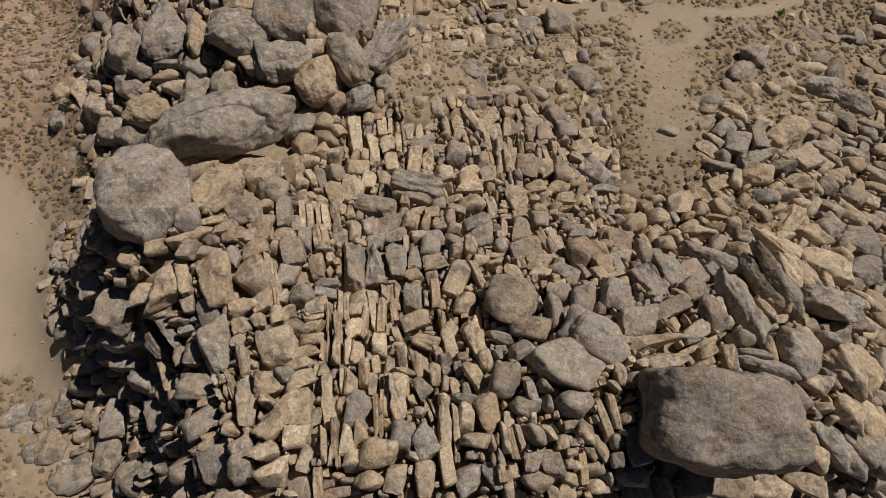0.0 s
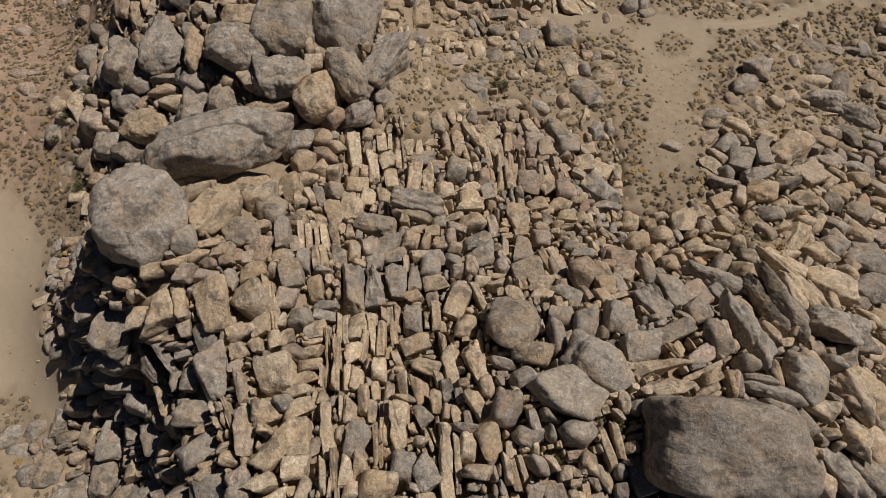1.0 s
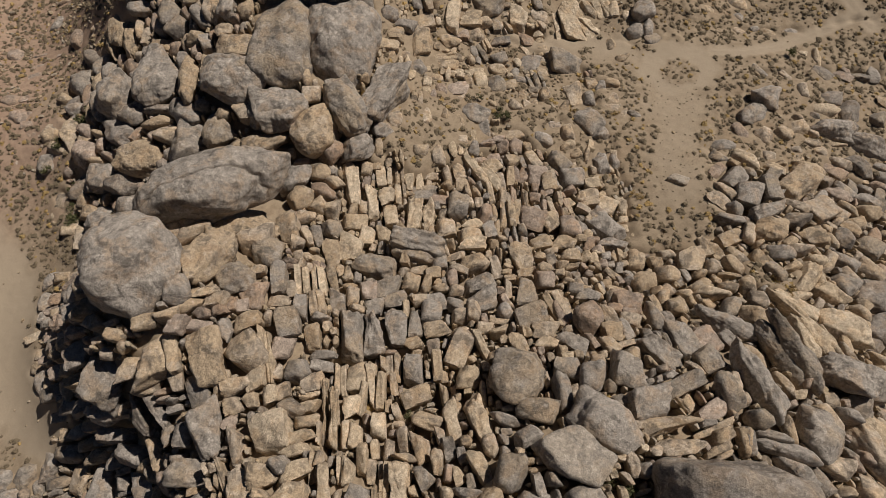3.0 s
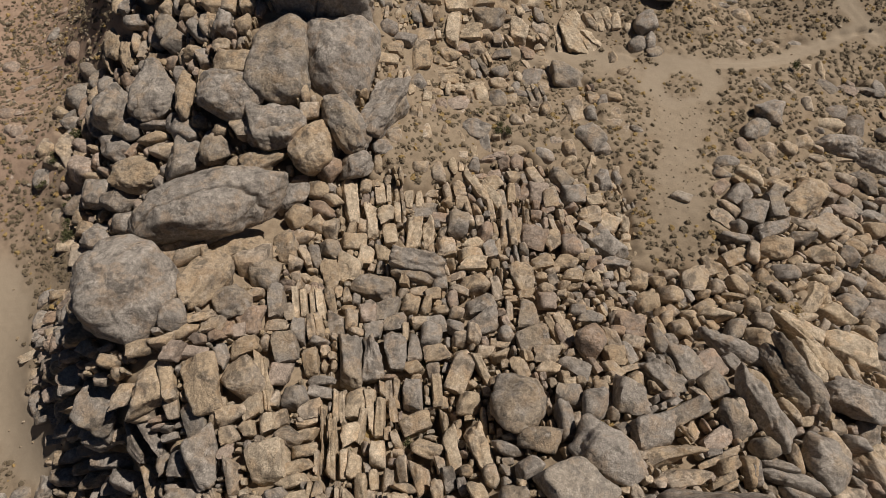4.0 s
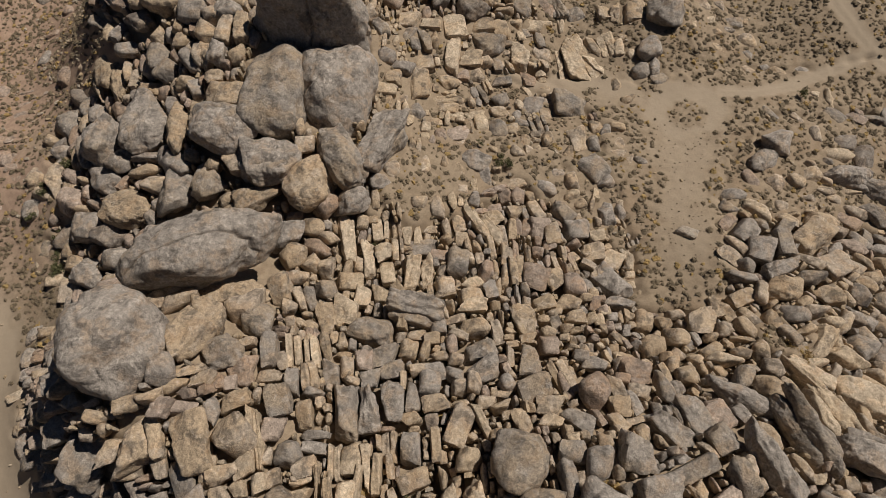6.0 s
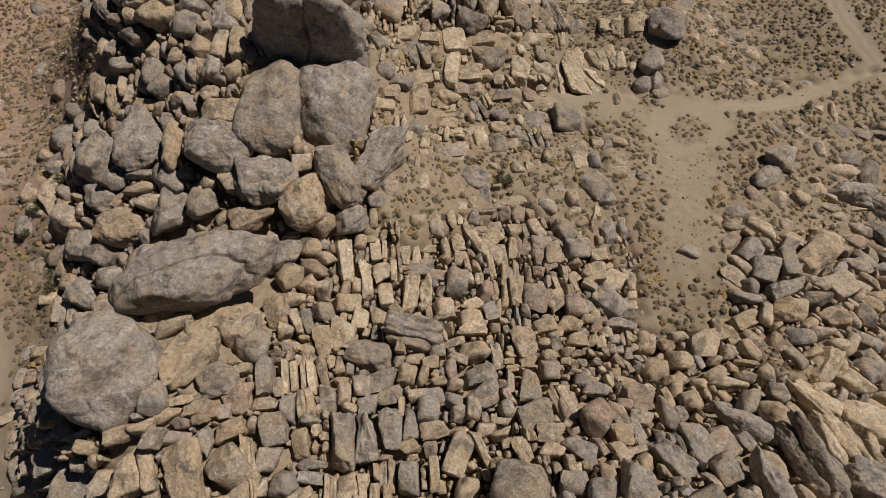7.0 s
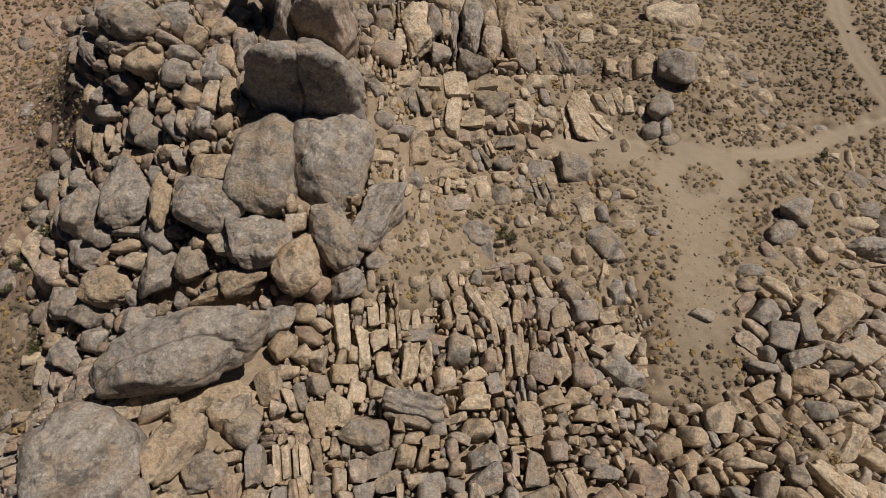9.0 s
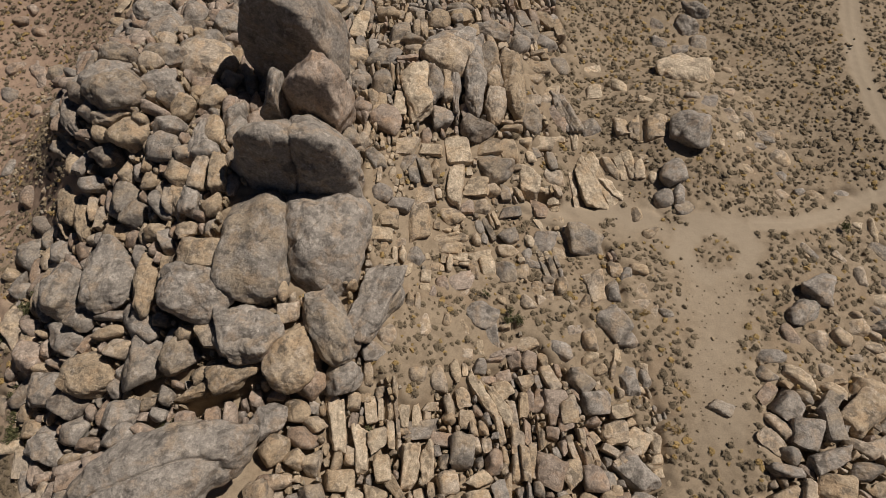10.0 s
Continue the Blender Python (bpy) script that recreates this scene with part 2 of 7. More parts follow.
ROAD = [(58.0, 100.2), (64.3, 100.0), (72.9, 102.3), (80.9, 106.0), (86.7, 108.4), (93.2, 111.4)]
ROAD_HALF = 1.6


def smooth(v, lo, hi):
    t = np.clip((v - lo) / (hi - lo), 0, 1)
    return t * t * (3 - 2 * t)


def wobble(x, y, size, seed):
    """Cheap rolling noise from summed sines, about -1 to 1."""
    r = random.Random(seed)
    out = np.zeros(np.broadcast(x, y).shape)
    for k in range(7):
        a, f, p = r.uniform(0, 6.28), r.uniform(0.6, 1.7) / size, r.uniform(0, 6.28)
        out = out + np.sin(6.28 * f * (x * math.cos(a) + y * math.sin(a)) + p)
    return out / 3.5


def openness(x, y):
    """1 on open ground, 0 among the rocks."""
    d = np.full(np.shape(x), -1e9)
    for poly in (TONGUE, FLAT, GLADE, WEST, SLOPE, CORNER):
        d = np.maximum(d, inside(poly, x, y))
    half = np.full(np.shape(x), -1e9)
    for poly in (EAST, MIDDLE, POCKET, NORTH):
        half = np.maximum(half, inside(poly, x, y))
    return np.maximum(smooth(d + 1.2 * wobble(x, y, 6, 3), -3.5, 1.5), 0.8 * smooth(half + 2 * wobble(x, y, 6, 3), -2, 2))


def line_distance(line, x, y):
    best = np.full(np.shape(x), 1e9)
    for (x0, y0), (x1, y1) in zip(line, line[1:]):
        t = np.clip(((x - x0) * (x1 - x0) + (y - y0) * (y1 - y0)) / ((x1 - x0) ** 2 + (y1 - y0) ** 2), 0, 1)
        best = np.minimum(best, np.hypot(x - x0 - t * (x1 - x0), y - y0 - t * (y1 - y0)))
    return best


def bareness(x, y):
    """1 on wheel-worn or swept sand."""
    d = np.maximum(ROAD_HALF - line_distance(ROAD, x, y), 2.1 - line_distance(BYWAY, x, y))
    worn = smooth(d + 0.35 * wobble(x, y, 4, 9), -0.6, 0.6)
    for poly, soft, full in ((LOOP, 1.4, 1.0), (SWEPT, 3.5, 0.62), (WEST_TRACK, 1.8, 1.0), (WASH, 2.5, 0.85)):
        worn = np.maximum(worn, full * smooth(inside(poly, x, y) + 0.6 * soft * wobble(x, y, 5, 9), -soft, soft))
    return worn * smooth(-inside(ISLAND, x, y) + 0.5 * wobble(x, y, 3, 2), -0.6, 0.6)


def make_mesh(name, verts, faces, mat, flat=False, crisp=0):
    me = bpy.data.meshes.new(name)
    faces = np.asarray(faces, np.int32)
    n, k = faces.shape
    me.vertices.add(len(verts))
    me.vertices.foreach_set("co", np.asarray(verts, np.float32).ravel())
    me.loops.add(n * k)
    me.loops.foreach_set("vertex_index", faces.ravel())
    me.polygons.add(n)
    me.polygons.foreach_set("loop_start", np.arange(0, n * k, k, dtype=np.int32))
    me.polygons.foreach_set("use_smooth", np.full(n, not flat))
    me.update(calc_edges=True)
    me.materials.append(mat)
    if crisp:
        me.set_sharp_from_angle(angle=radians(crisp))
    return me


def spaced(lo, hi, step, far):
    """Even steps from lo to hi, then ever longer ones to far on both sides."""
    mid = list(np.arange(lo, hi + step / 2, step))
    d, out = step, []
    while hi + sum(out) < far:
        d *= 1.35
        out.append(d)
    tail = np.cumsum(out)
    return np.array([lo - v for v in tail[::-1]] + mid + [hi + v for v in tail])


# deep clefts that lie open between the rocks: middle, half length, half width, bearing
CLEFTS = [
    (-34.8, 66.4, 6.6, 1.0, 14),
    (-12.2, 30.0, 5.2, 0.5, 8),
    (-46.0, 19.5, 5.3, 2.4, -9),
    (-40.6, 21.6, 4.4, 0.9, -52),
    (-59.8, 70.4, 4.0, 1.3, 10),
    (-30.1, 81.9, 1.3, 3.7, 87),
    (27.9, 7.2, 0.7, 4.0, 0),
    (54.6, 59.2, 2.7, 0.9, -23),
    (-15.5, 20.5, 4.6, 0.2, 97),
    (2.8, 23.4, 4.8, 0.4, 106),
    (-0.8, 23.6, 4.9, 0.3, 99),
]


def cleft_depth(x, y):
    d = np.zeros(np.shape(x))
    for cx, cy, a, b, yaw in CLEFTS:
        c, s = math.cos(radians(yaw)), math.sin(radians(yaw))
        u, v = ((x - cx) * c + (y - cy) * s) / a, ((y - cy) * c - (x - cx) * s) / (b + 0.4)
        d = np.maximum(d, smooth(1.25 - np.sqrt(u * u + v * v), 0.0, 0.5))
    return 2.6 * d


def build_ground():
    xs, ys = spaced(-125, 115, 0.5, 2500), spaced(-14, 178, 0.5, 2500)
    gx, gy = np.meshgrid(xs, ys)
    op = openness(gx, gy)
    near = (np.abs(gx) < 130) & (gy > -20) & (gy < 185)
    z = land(gx, gy) - SINK * (1 - op) * near + 0.07 * wobble(gx, gy, 3.0, 5) * near * (1 - 0.7 * bareness(gx, gy)) + (1 - op) * near * (0.25 * wobble(gx, gy, 2.3, 6) + 0.12 * wobble(gx, gy, 0.9, 8))
    bare = bareness(gx, gy)
    z -= 0.08 * bare + cleft_depth(gx, gy)
    ruts = np.minimum(np.abs(line_distance(ROAD, gx, gy) - 0.8), np.abs(line_distance(BYWAY, gx, gy) - 0.9))
    z -= 0.10 * np.exp(-(ruts / 0.35) ** 2)
    n, m = len(xs), len(ys)
    i = np.arange(n * m).reshape(m, n)
    faces = np.stack([i[:-1, :-1], i[:-1, 1:], i[1:, 1:], i[1:, :-1]], -1).reshape(-1, 4)
    me = make_mesh("ground", np.stack([gx, gy, z], -1).reshape(-1, 3), faces, SAND)
    for name, v in (("bare", bare), ("ruddy", smooth(inside(SLOPE, gx, gy) + 3 * wobble(gx, gy, 14, 4), -6, 8) * smooth(gy, 52, 80))):
        at = me.attributes.new(name, "FLOAT", "POINT")
        at.data.foreach_set("value", v.astype(np.float32).ravel())
    return tagged(new("ground", me), "tan desert sand and grit with worn vehicle tracks", "ground", kind="structure")


ground = build_ground()


# ---- rocks ----
def cube_sphere(n):
    """Unit directions and quads of a cube's faces split n x n."""
    index, verts, faces = {}, [], []

    def vid(p):
        if p not in index:
            index[p] = len(verts)
            verts.append(p)
        return index[p]

    for axis in range(3):
        for side in (0, n):
            for i in range(n):
                for j in range(n):
                    q = []
                    for a, c in ((i, j), (i + 1, j), (i + 1, j + 1), (i, j + 1)):
                        p = [a, c]
                        p.insert(axis, side)
                        q.append(vid(tuple(p)))
                    if (side == n) == (axis == 1):
                        q.reverse()
                    faces.append(q)
    v = np.tan((np.array(verts, float) / n * 2 - 1) * 0.7854)
    return v / np.linalg.norm(v, axis=1)[:, None], np.array(faces)


def lumps(p, seed, octaves):
    """Sum of random plane waves per octave (size in the units of p, strength)."""
    r = np.random.RandomState(seed)
    out = np.zeros(len(p))
    for size, amount in octaves:
        acc = np.zeros(len(p))
        for k in range(6):
            d = r.normal(size=3)
            d /= np.linalg.norm(d)
            acc += np.sin((p @ d) * 6.28 / size * r.uniform(0.7, 1.4) + r.uniform(0, 6.28))
        out += amount * acc / 2.5
    return out


def rock_shape(kind, seed, n, half=(1, 1, 1), cuts=()):
    """A rounded many-faced stone that fills the box of half sizes half. kind: b rounded boulder, k joint block, s sharp slab."""
    r = np.random.RandomState(seed)
    d, faces = cube_sphere(n)
    planes = []
    if kind == "b":
        count = 13 if n < 30 else 24
        for k in range(count):
            h = 1 - 2 * (k + 0.5) / count
            t = k * 2.39996 + r.uniform(-0.5, 0.5)
            v = np.array([math.sqrt(1 - h * h) * math.cos(t), math.sqrt(1 - h * h) * math.sin(t), h]) + r.normal(size=3) * 0.2
            planes.append((v / np.linalg.norm(v), r.uniform(0.74 if n < 30 else 0.86, 1.08)))
        for s in (-1, 1):
            planes.append((np.array([0, 0, s * 1.0]), 0.9))
        power = 18.0 if n < 30 else 16.0
    else:
        tilt = 0.19 if kind == "k" else 0.08
        for axis in range(3):
            for s in (-1, 1):
                v = r.normal(size=3) * tilt
                v[axis] += s
                planes.append((v / np.linalg.norm(v), r.uniform(0.9, 1.05)))
        for k in range(6 if kind == "k" else 4):
            v = r.choice([-1, 1], 3) * r.uniform(0.35, 1, 3) * ((1, 0.3, 1), (0.3, 1, 1), (1, 1, 0.5))[r.choice(3, p=(0.4, 0.4, 0.2))]
            planes.append((v / np.linalg.norm(v), r.uniform(1.12, 1.42)))
        power = 24.0 if n < 30 else 20.0
    planes += [(np.array(v) / np.linalg.norm(v), h) for v, h in cuts]
    dots = np.stack([np.maximum(d @ v, 0) / h for v, h in planes])
    rad = (dots ** power).sum(0) ** (-1 / power)
    p = d * rad[:, None]
    p *= 1 + (lumps(p, seed + 1, ((1.3, 0.04), (0.6, 0.022), (0.3, 0.01)) if kind != "s" else ((1.3, 0.03), (0.5, 0.012))) if n > 6 else lumps(p, seed + 1, ((1.1, 0.05),)))[:, None]
    lo, hi = p.min(0), p.max(0)
    return (p - (lo + hi) / 2) / ((hi - lo) / 2) * np.array(half), faces


TEMPLATES = {}


def template(kind, tone, k, fine=8):
    key = (kind, tone, k, fine)
    if key not in TEMPLATES:
        v, f = rock_shape(kind, 100 + k * 7 + ord(kind), fine)
        TEMPLATES[key] = make_mesh("rock", v, f, TONES[tone], crisp=0 if kind == "b" else 48)
    return TEMPLATES[key]


ROCKS = []          # footprints, for what is strewn between: x, y, half length, half width, yaw
WORDS = {"b": ("rounded", "boulder"), "k": ("jointed blocky", "rock"), "s": ("long split", "split_rock")}
COLOURS = {"t": "tan", "g": "grey-brown weathered", "p": "pale cream", "w": "pale grey-white", "d": "dark brown weathered", "r": "pinkish brown"}
counter = [0]

# broad masses of jointed bedrock that the smaller blocks belong to: middle x, y
OUTCROPS = []


def outcrop(x, y, words):
    ob = new("rock_outcrop")
    ob.location = (x, y, float(land(x, y)) - 2.0)
    OUTCROPS.append([x, y, ob, 0])
    return tagged(ob, words, "outcrop", "granite outcrops")


outcrop(-55, 33, "bluff of brown granite blocks split along flat joints")
outcrop(-30, 14, "tumbled grey-brown granite blocks below the western bluff")
outcrop(-8, 8, "fan of upright tan granite slabs split by narrow joints")
outcrop(10, 6, "packed tan granite slabs and blocks along upright joints")
outcrop(32, 10, "leaning grey-brown granite slabs and blocks in long rows")
outcrop(58, 18, "rounded grey granite blocks stacked beside the sandy flat")
outcrop(-40, 55, "dark stacked granite blocks under the great boulders")
outcrop(-12, 28, "cream and tan jointed granite blocks in close rows")
outcrop(8, 26, "tan granite ribs cut into blocks by cross joints")
outcrop(26, 30, "weathered granite blocks and slabs bordering the sand tongue")
outcrop(-16, 48, "low pale granite ledges and blocks half sunk in sand")
outcrop(10, 48, "broken pinkish granite ribs beside the sandy glade")
outcrop(28, 52, "scattered tan granite blocks along the sand tongue")
outcrop(62, 48, "rounded tan granite blocks rising from brushy sand")
outcrop(-48, 85, "steep grey granite blocks round the tall crags")
outcrop(-18, 78, "split brown granite blocks between the great boulders")
outcrop(12, 80, "pale jointed granite blocks above the sandy glade")
outcrop(-45, 118, "reddish brown granite rubble on the far ridge")
outcrop(-5, 112, "far tan granite ridge of narrow upright blocks")
outcrop(32, 105, "isolated granite blocks among brush near the track")


def into_outcrop(ob, x, y, z, limit=290):
    """Make a block part of the nearest outcrop that has room; False where none is near."""
    for o in sorted(OUTCROPS, key=lambda q: math.hypot(q[0] - x, q[1] - y))[:2]:
        if o[3] < limit:
            o[3] += 1
            ob.parent = o[2]
            ob.location = (x - o[2].location[0], y - o[2].location[1], z - o[2].location[2])
            return True
    return False



def rock(x, y, z, a, b, c, yaw, kind="b", tone="t", note="", cuts=(), cracks=()):
    """One granite rock: centre, half length, half width, half height, and the bearing of its length.
    cuts: faces broken off, as (normal, distance); cracks: grooves, as (normal, distance, width, depth)."""
    counter[0] += 1
    size = max(a, b)
    name = WORDS[kind][1]
    if size > 3.2:
        v, f = rock_shape(kind, counter[0] * 13, 48 if size > 8 else 34 if size > 5 else 18, cuts=cuts)
        h = np.array((a, b, c))
        v *= h
        nrm = v / h ** 2
        nrm /= np.linalg.norm(nrm, axis=1)[:, None]
        v += nrm * lumps(v, counter[0], ((7.0, 0.24), (2.6, 0.085), (1.2, 0.045), (0.6, 0.025)))[:, None]
        for nv, at, wide, deep in cracks:
            nv = np.array(nv) / np.linalg.norm(nv)
            off = np.abs((v / h) @ nv - at + 0.05 * lumps(v / h, counter[0] + 3, ((0.9, 1.0),)))
            v -= nrm * (deep * np.exp(-(off / wide) ** 2))[:, None]
        ob = new(name, make_mesh(name, v, f, TONES[tone]))
    else:
        ob = new(name, template(kind, tone, counter[0] * 5 % 12))
        ob.scale = (a, b, c)
    ob.location = (x, y, z)
    lean = np.random.RandomState(counter[0]).normal(size=2) * (0.07 if size <= 3.2 else 0.03)
    ob.rotation_euler = Euler((lean[0], lean[1], radians(yaw)))
    ROCKS.append((x, y, a, b, yaw, kind))
    if size <= (1.75 if kind == "b" else 2.7) and not note:
        ob.name = "slab" if kind == "s" else "boulder" if kind == "b" else "block"
        into_outcrop(ob, x, y, z, 400)
        return ob
    long_words = "huge" if size > 6 else "big" if size > 3 else "small" if size < 1.2 else "waist-high"
    label = f"{long_words} {COLOURS[tone]} {WORDS[kind][0]} granite {'slab' if kind == 's' else 'boulder' if kind == 'b' else 'block'} {note or 'on the rocky ridge'}"
    return tagged(ob, label, "boulder" if kind == "b" else "rock", "granite outcrop")


rock(-48.70, 27.25, 6.72, 3.93, 3.56, 2.21, 65, 'k', 'g')
rock(-49.24, 24.03, 2.81, 3.69, 2.67, 1.88, 40, 'k', 'g')
rock(-43.46, 27.81, 10.69, 2.59, 1.31, 1.68, 71, 'k', 't')
rock(-39.47, 28.59, 13.32, 3.71, 2.71, 2.01, 101, 'k', 't')
rock(-36.43, 29.28, 13.77, 2.90, 0.96, 1.49, 109, 's', 't')
rock(-39.90, 33.24, 15.33, 2.07, 1.22, 1.47, 13, 'k', 't')
rock(-37.13, 33.84, 15.68, 1.75, 1.21, 1.65, 13, 'k', 't')
rock(-44.76, 31.85, 13.47, 1.64, 1.00, 1.80, 160, 'b', 't')
rock(-43.84, 30.69, 12.80, 1.01, 1.26, 1.57, 0, 'b', 't')
rock(-46.84, 30.20, 10.59, 1.21, 1.10, 1.49, 0, 'b', 't')
rock(-41.58, 33.13, 14.99, 0.75, 0.90, 1.44, 0, 'b', 't')
rock(-53.96, 31.30, 5.25, 2.52, 1.91, 1.53, 29, 'k', 'g')
rock(-31.92, 28.78, 13.97, 4.02, 2.57, 1.85, 108, 'k', 't')
rock(-26.72, 29.66, 13.64, 3.15, 2.99, 2.43, 0, 'b', 't')
rock(-29.91, 32.63, 13.65, 2.08, 0.97, 1.47, 124, 'k', 'g')
rock(-27.60, 33.84, 12.70, 2.33, 1.34, 1.39, 17, 'k', 't')
rock(-22.31, 34.48, 10.93, 2.26, 1.93, 1.89, 96, 'k', 'g')
rock(-22.42, 30.54, 11.21, 1.71, 1.64, 1.48, 0, 'k', 'r')
rock(-20.04, 27.50, 11.53, 1.85, 1.94, 2.03, 0, 'b', 'g')
rock(-18.92, 32.42, 9.52, 2.34, 1.24, 1.43, 95, 'k', 't')
rock(-23.89, 29.04, 11.96, 4.04, 0.59, 1.52, 101, 's', 'p')
rock(-24.86, 29.79, 12.21, 4.04, 0.42, 1.55, 99, 's', 'p')
rock(-27.44, 25.04, 13.21, 2.36, 1.31, 1.72, 16, 'k', 't')
rock(-25.01, 26.09, 12.83, 1.73, 1.26, 1.74, 33, 'k', 'p')
rock(-29.47, 25.49, 13.06, 2.13, 1.06, 1.51, 98, 'k', 't')
rock(-27.53, 22.54, 13.09, 1.25, 1.20, 1.43, 16, 'k', 't')
rock(-25.40, 23.25, 12.98, 1.18, 1.20, 1.41, 16, 'k', 'p')
rock(-23.17, 23.78, 12.96, 1.18, 1.38, 1.76, 16, 'k', 'p')
rock(-21.52, 24.59, 12.04, 1.05, 1.22, 1.38, 16, 'k', 't')
rock(-19.94, 22.34, 13.10, 2.12, 1.10, 2.07, 146, 'b', 'g')
rock(-30.75, 19.76, 12.93, 4.14, 2.32, 1.96, 108, 'k', 'g')
rock(-32.38, 24.00, 12.77, 2.99, 1.76, 1.76, 104, 'k', 'g')
rock(-40.19, 25.44, 10.42, 2.04, 1.08, 1.65, 11, 'k', 't')
rock(-35.97, 26.31, 12.46, 1.94, 1.14, 1.53, 105, 'k', 't')
# the next three blocks take the dark tone for the shadow they stand in
rock(-42.70, 22.71, 6.71, 3.61, 1.13, 1.74, 123, 'k', 'd')
rock(-39.03, 22.70, 9.20, 3.25, 0.94, 1.67, 127, 'k', 'd')
rock(-49.00, 20.49, -0.75, 3.25, 1.39, 1.65, 0, 'k', 'd')
rock(-34.34, 19.48, 10.73, 2.00, 1.34, 1.68, 90, 'k', 'g')
rock(-37.25, 19.36, 8.65, 1.69, 1.00, 1.69, 100, 'k', 'g')
rock(-32.09, 14.54, 11.57, 3.60, 1.83, 1.67, 175, 'k', 'g')
rock(-46.02, 17.46, -0.38, 2.92, 1.80, 1.88, 0, 'b', 'g')
rock(-40.28, 17.48, 4.74, 3.20, 1.05, 1.38, 119, 'k', 't')
rock(-26.11, 17.80, 14.34, 2.51, 1.07, 1.72, 103, 'k', 't')
rock(-22.11, 18.85, 14.76, 2.96, 2.72, 2.13, 97, 'k', 'p')
rock(-20.06, 15.05, 16.34, 1.68, 1.29, 2.24, 166, 'b', 'g')
rock(-24.61, 11.78, 15.91, 3.18, 1.57, 1.53, 92, 'k', 't')
rock(-21.81, 13.65, 16.33, 2.22, 1.74, 1.78, 0, 'k', 't')
rock(-21.81, 11.75, 17.18, 1.16, 0.84, 2.06, 0, 'b', 't')
rock(-31.53, 9.63, 11.87, 2.93, 1.77, 1.88, 37, 'k', 'g')
rock(-26.13, 8.55, 15.70, 1.67, 0.92, 1.73, 153, 'b', 't')
rock(-29.15, 6.76, 13.26, 2.10, 1.04, 1.54, 20, 'k', 't')
rock(-30.49, 4.86, 11.68, 2.06, 1.37, 1.54, 30, 'k', 'd')
rock(-61.26, 18.64, -11.06, 3.05, 1.71, 1.82, 16, 'b', 'g')
rock(-54.00, 13.88, -9.16, 4.09, 2.45, 1.85, 87, 'b', 'g')
rock(-54.92, 7.55, -11.04, 3.95, 2.43, 2.00, 87, 'b', 'g')
rock(-59.73, 14.18, -11.89, 2.67, 1.99, 1.70, 70, 'k', 't')
rock(-61.36, 10.70, -12.89, 1.84, 1.25, 1.48, 21, 'b', 't')
rock(-43.60, 12.61, -0.88, 2.58, 1.81, 1.79, 96, 'k', 'g')
rock(-40.30, 11.03, 1.93, 2.47, 0.79, 1.40, 95, 'k', 't')
rock(-50.28, 11.21, -8.26, 3.59, 1.38, 1.39, 91, 'k', 't')
rock(-40.04, 7.79, 1.48, 2.27, 1.22, 1.58, 137, 'b', 'g')
rock(-20.37, 9.68, 17.44, 3.29, 1.78, 1.59, 47, 'k', 'p')
rock(-21.12, 5.64, 17.73, 2.29, 1.10, 1.76, 25, 'k', 'p')
rock(-24.17, 6.11, 16.55, 1.61, 1.46, 1.69, 41, 'b', 'g')
rock(-66.30, 16.71, -13.91, 3.21, 2.06, 1.63, 71, 'b', 'g')
rock(-65.53, 8.90, -12.22, 3.58, 2.89, 2.21, 89, 'b', 'g')
rock(-70.21, 15.39, -14.58, 2.67, 2.11, 1.87, 59, 'b', 'g')
rock(-72.13, 30.82, -15.28, 2.45, 1.35, 1.68, 95, 'b', 'g')
rock(-72.77, 46.44, -14.38, 1.70, 1.09, 1.59, 24, 'k', 'r')
rock(-64.63, 40.69, -5.26, 1.94, 0.98, 1.42, 23, 'k', 'r')
rock(-67.95, 40.05, -9.43, 1.83, 0.99, 1.35, 17, 'k', 'r')
rock(-69.65, 38.65, -11.49, 1.85, 1.12, 1.30, 17, 'k', 'r')
rock(-66.48, 35.48, -8.16, 1.78, 1.07, 1.54, 17, 'k', 'r')
rock(-55.03, 37.20, 7.19, 1.89, 1.30, 1.40, 23, 'k', 'g')
rock(-48.60, 33.84, 12.36, 1.58, 1.42, 1.70, 36, 'k', 'g')
rock(-56.96, 34.60, 3.82, 1.57, 1.09, 1.42, 23, 'k', 'r')
rock(-64.65, 24.35, -11.19, 1.66, 1.05, 1.56, 0, 'k', 't')
rock(-62.19, 21.39, -10.65, 1.57, 1.07, 1.60, 10, 'k', 't')
rock(-65.17, 20.35, -12.93, 1.46, 0.93, 1.63, 0, 'k', 't')
rock(-62.24, 26.94, -7.55, 1.31, 1.35, 1.48, 72, 'k', 't')
rock(-68.17, 32.37, -11.42, 1.58, 0.97, 1.28, 22, 'k', 'r')
rock(-17.84, 26.06, 10.94, 1.66, 1.33, 1.76, 10, 'k', 't')
rock(-18.14, 24.27, 11.14, 1.64, 0.69, 1.28, 8, 'k', 'p')
rock(-17.94, 22.53, 12.07, 1.77, 0.76, 1.60, 10, 'k', 'p')
rock(-17.95, 20.57, 12.98, 1.80, 0.83, 1.66, 15, 'k', 'p')
rock(-18.29, 18.59, 13.98, 1.98, 0.81, 1.66, 18, 'k', 'p')
rock(-18.74, 16.91, 14.57, 2.09, 0.87, 1.39, 20, 'k', 'p')
rock(-18.46, 14.22, 16.11, 2.30, 1.21, 1.69, 20, 'k', 'p')
rock(-17.53, 10.97, 17.32, 2.40, 1.75, 1.62, 90, 'k', 'p')
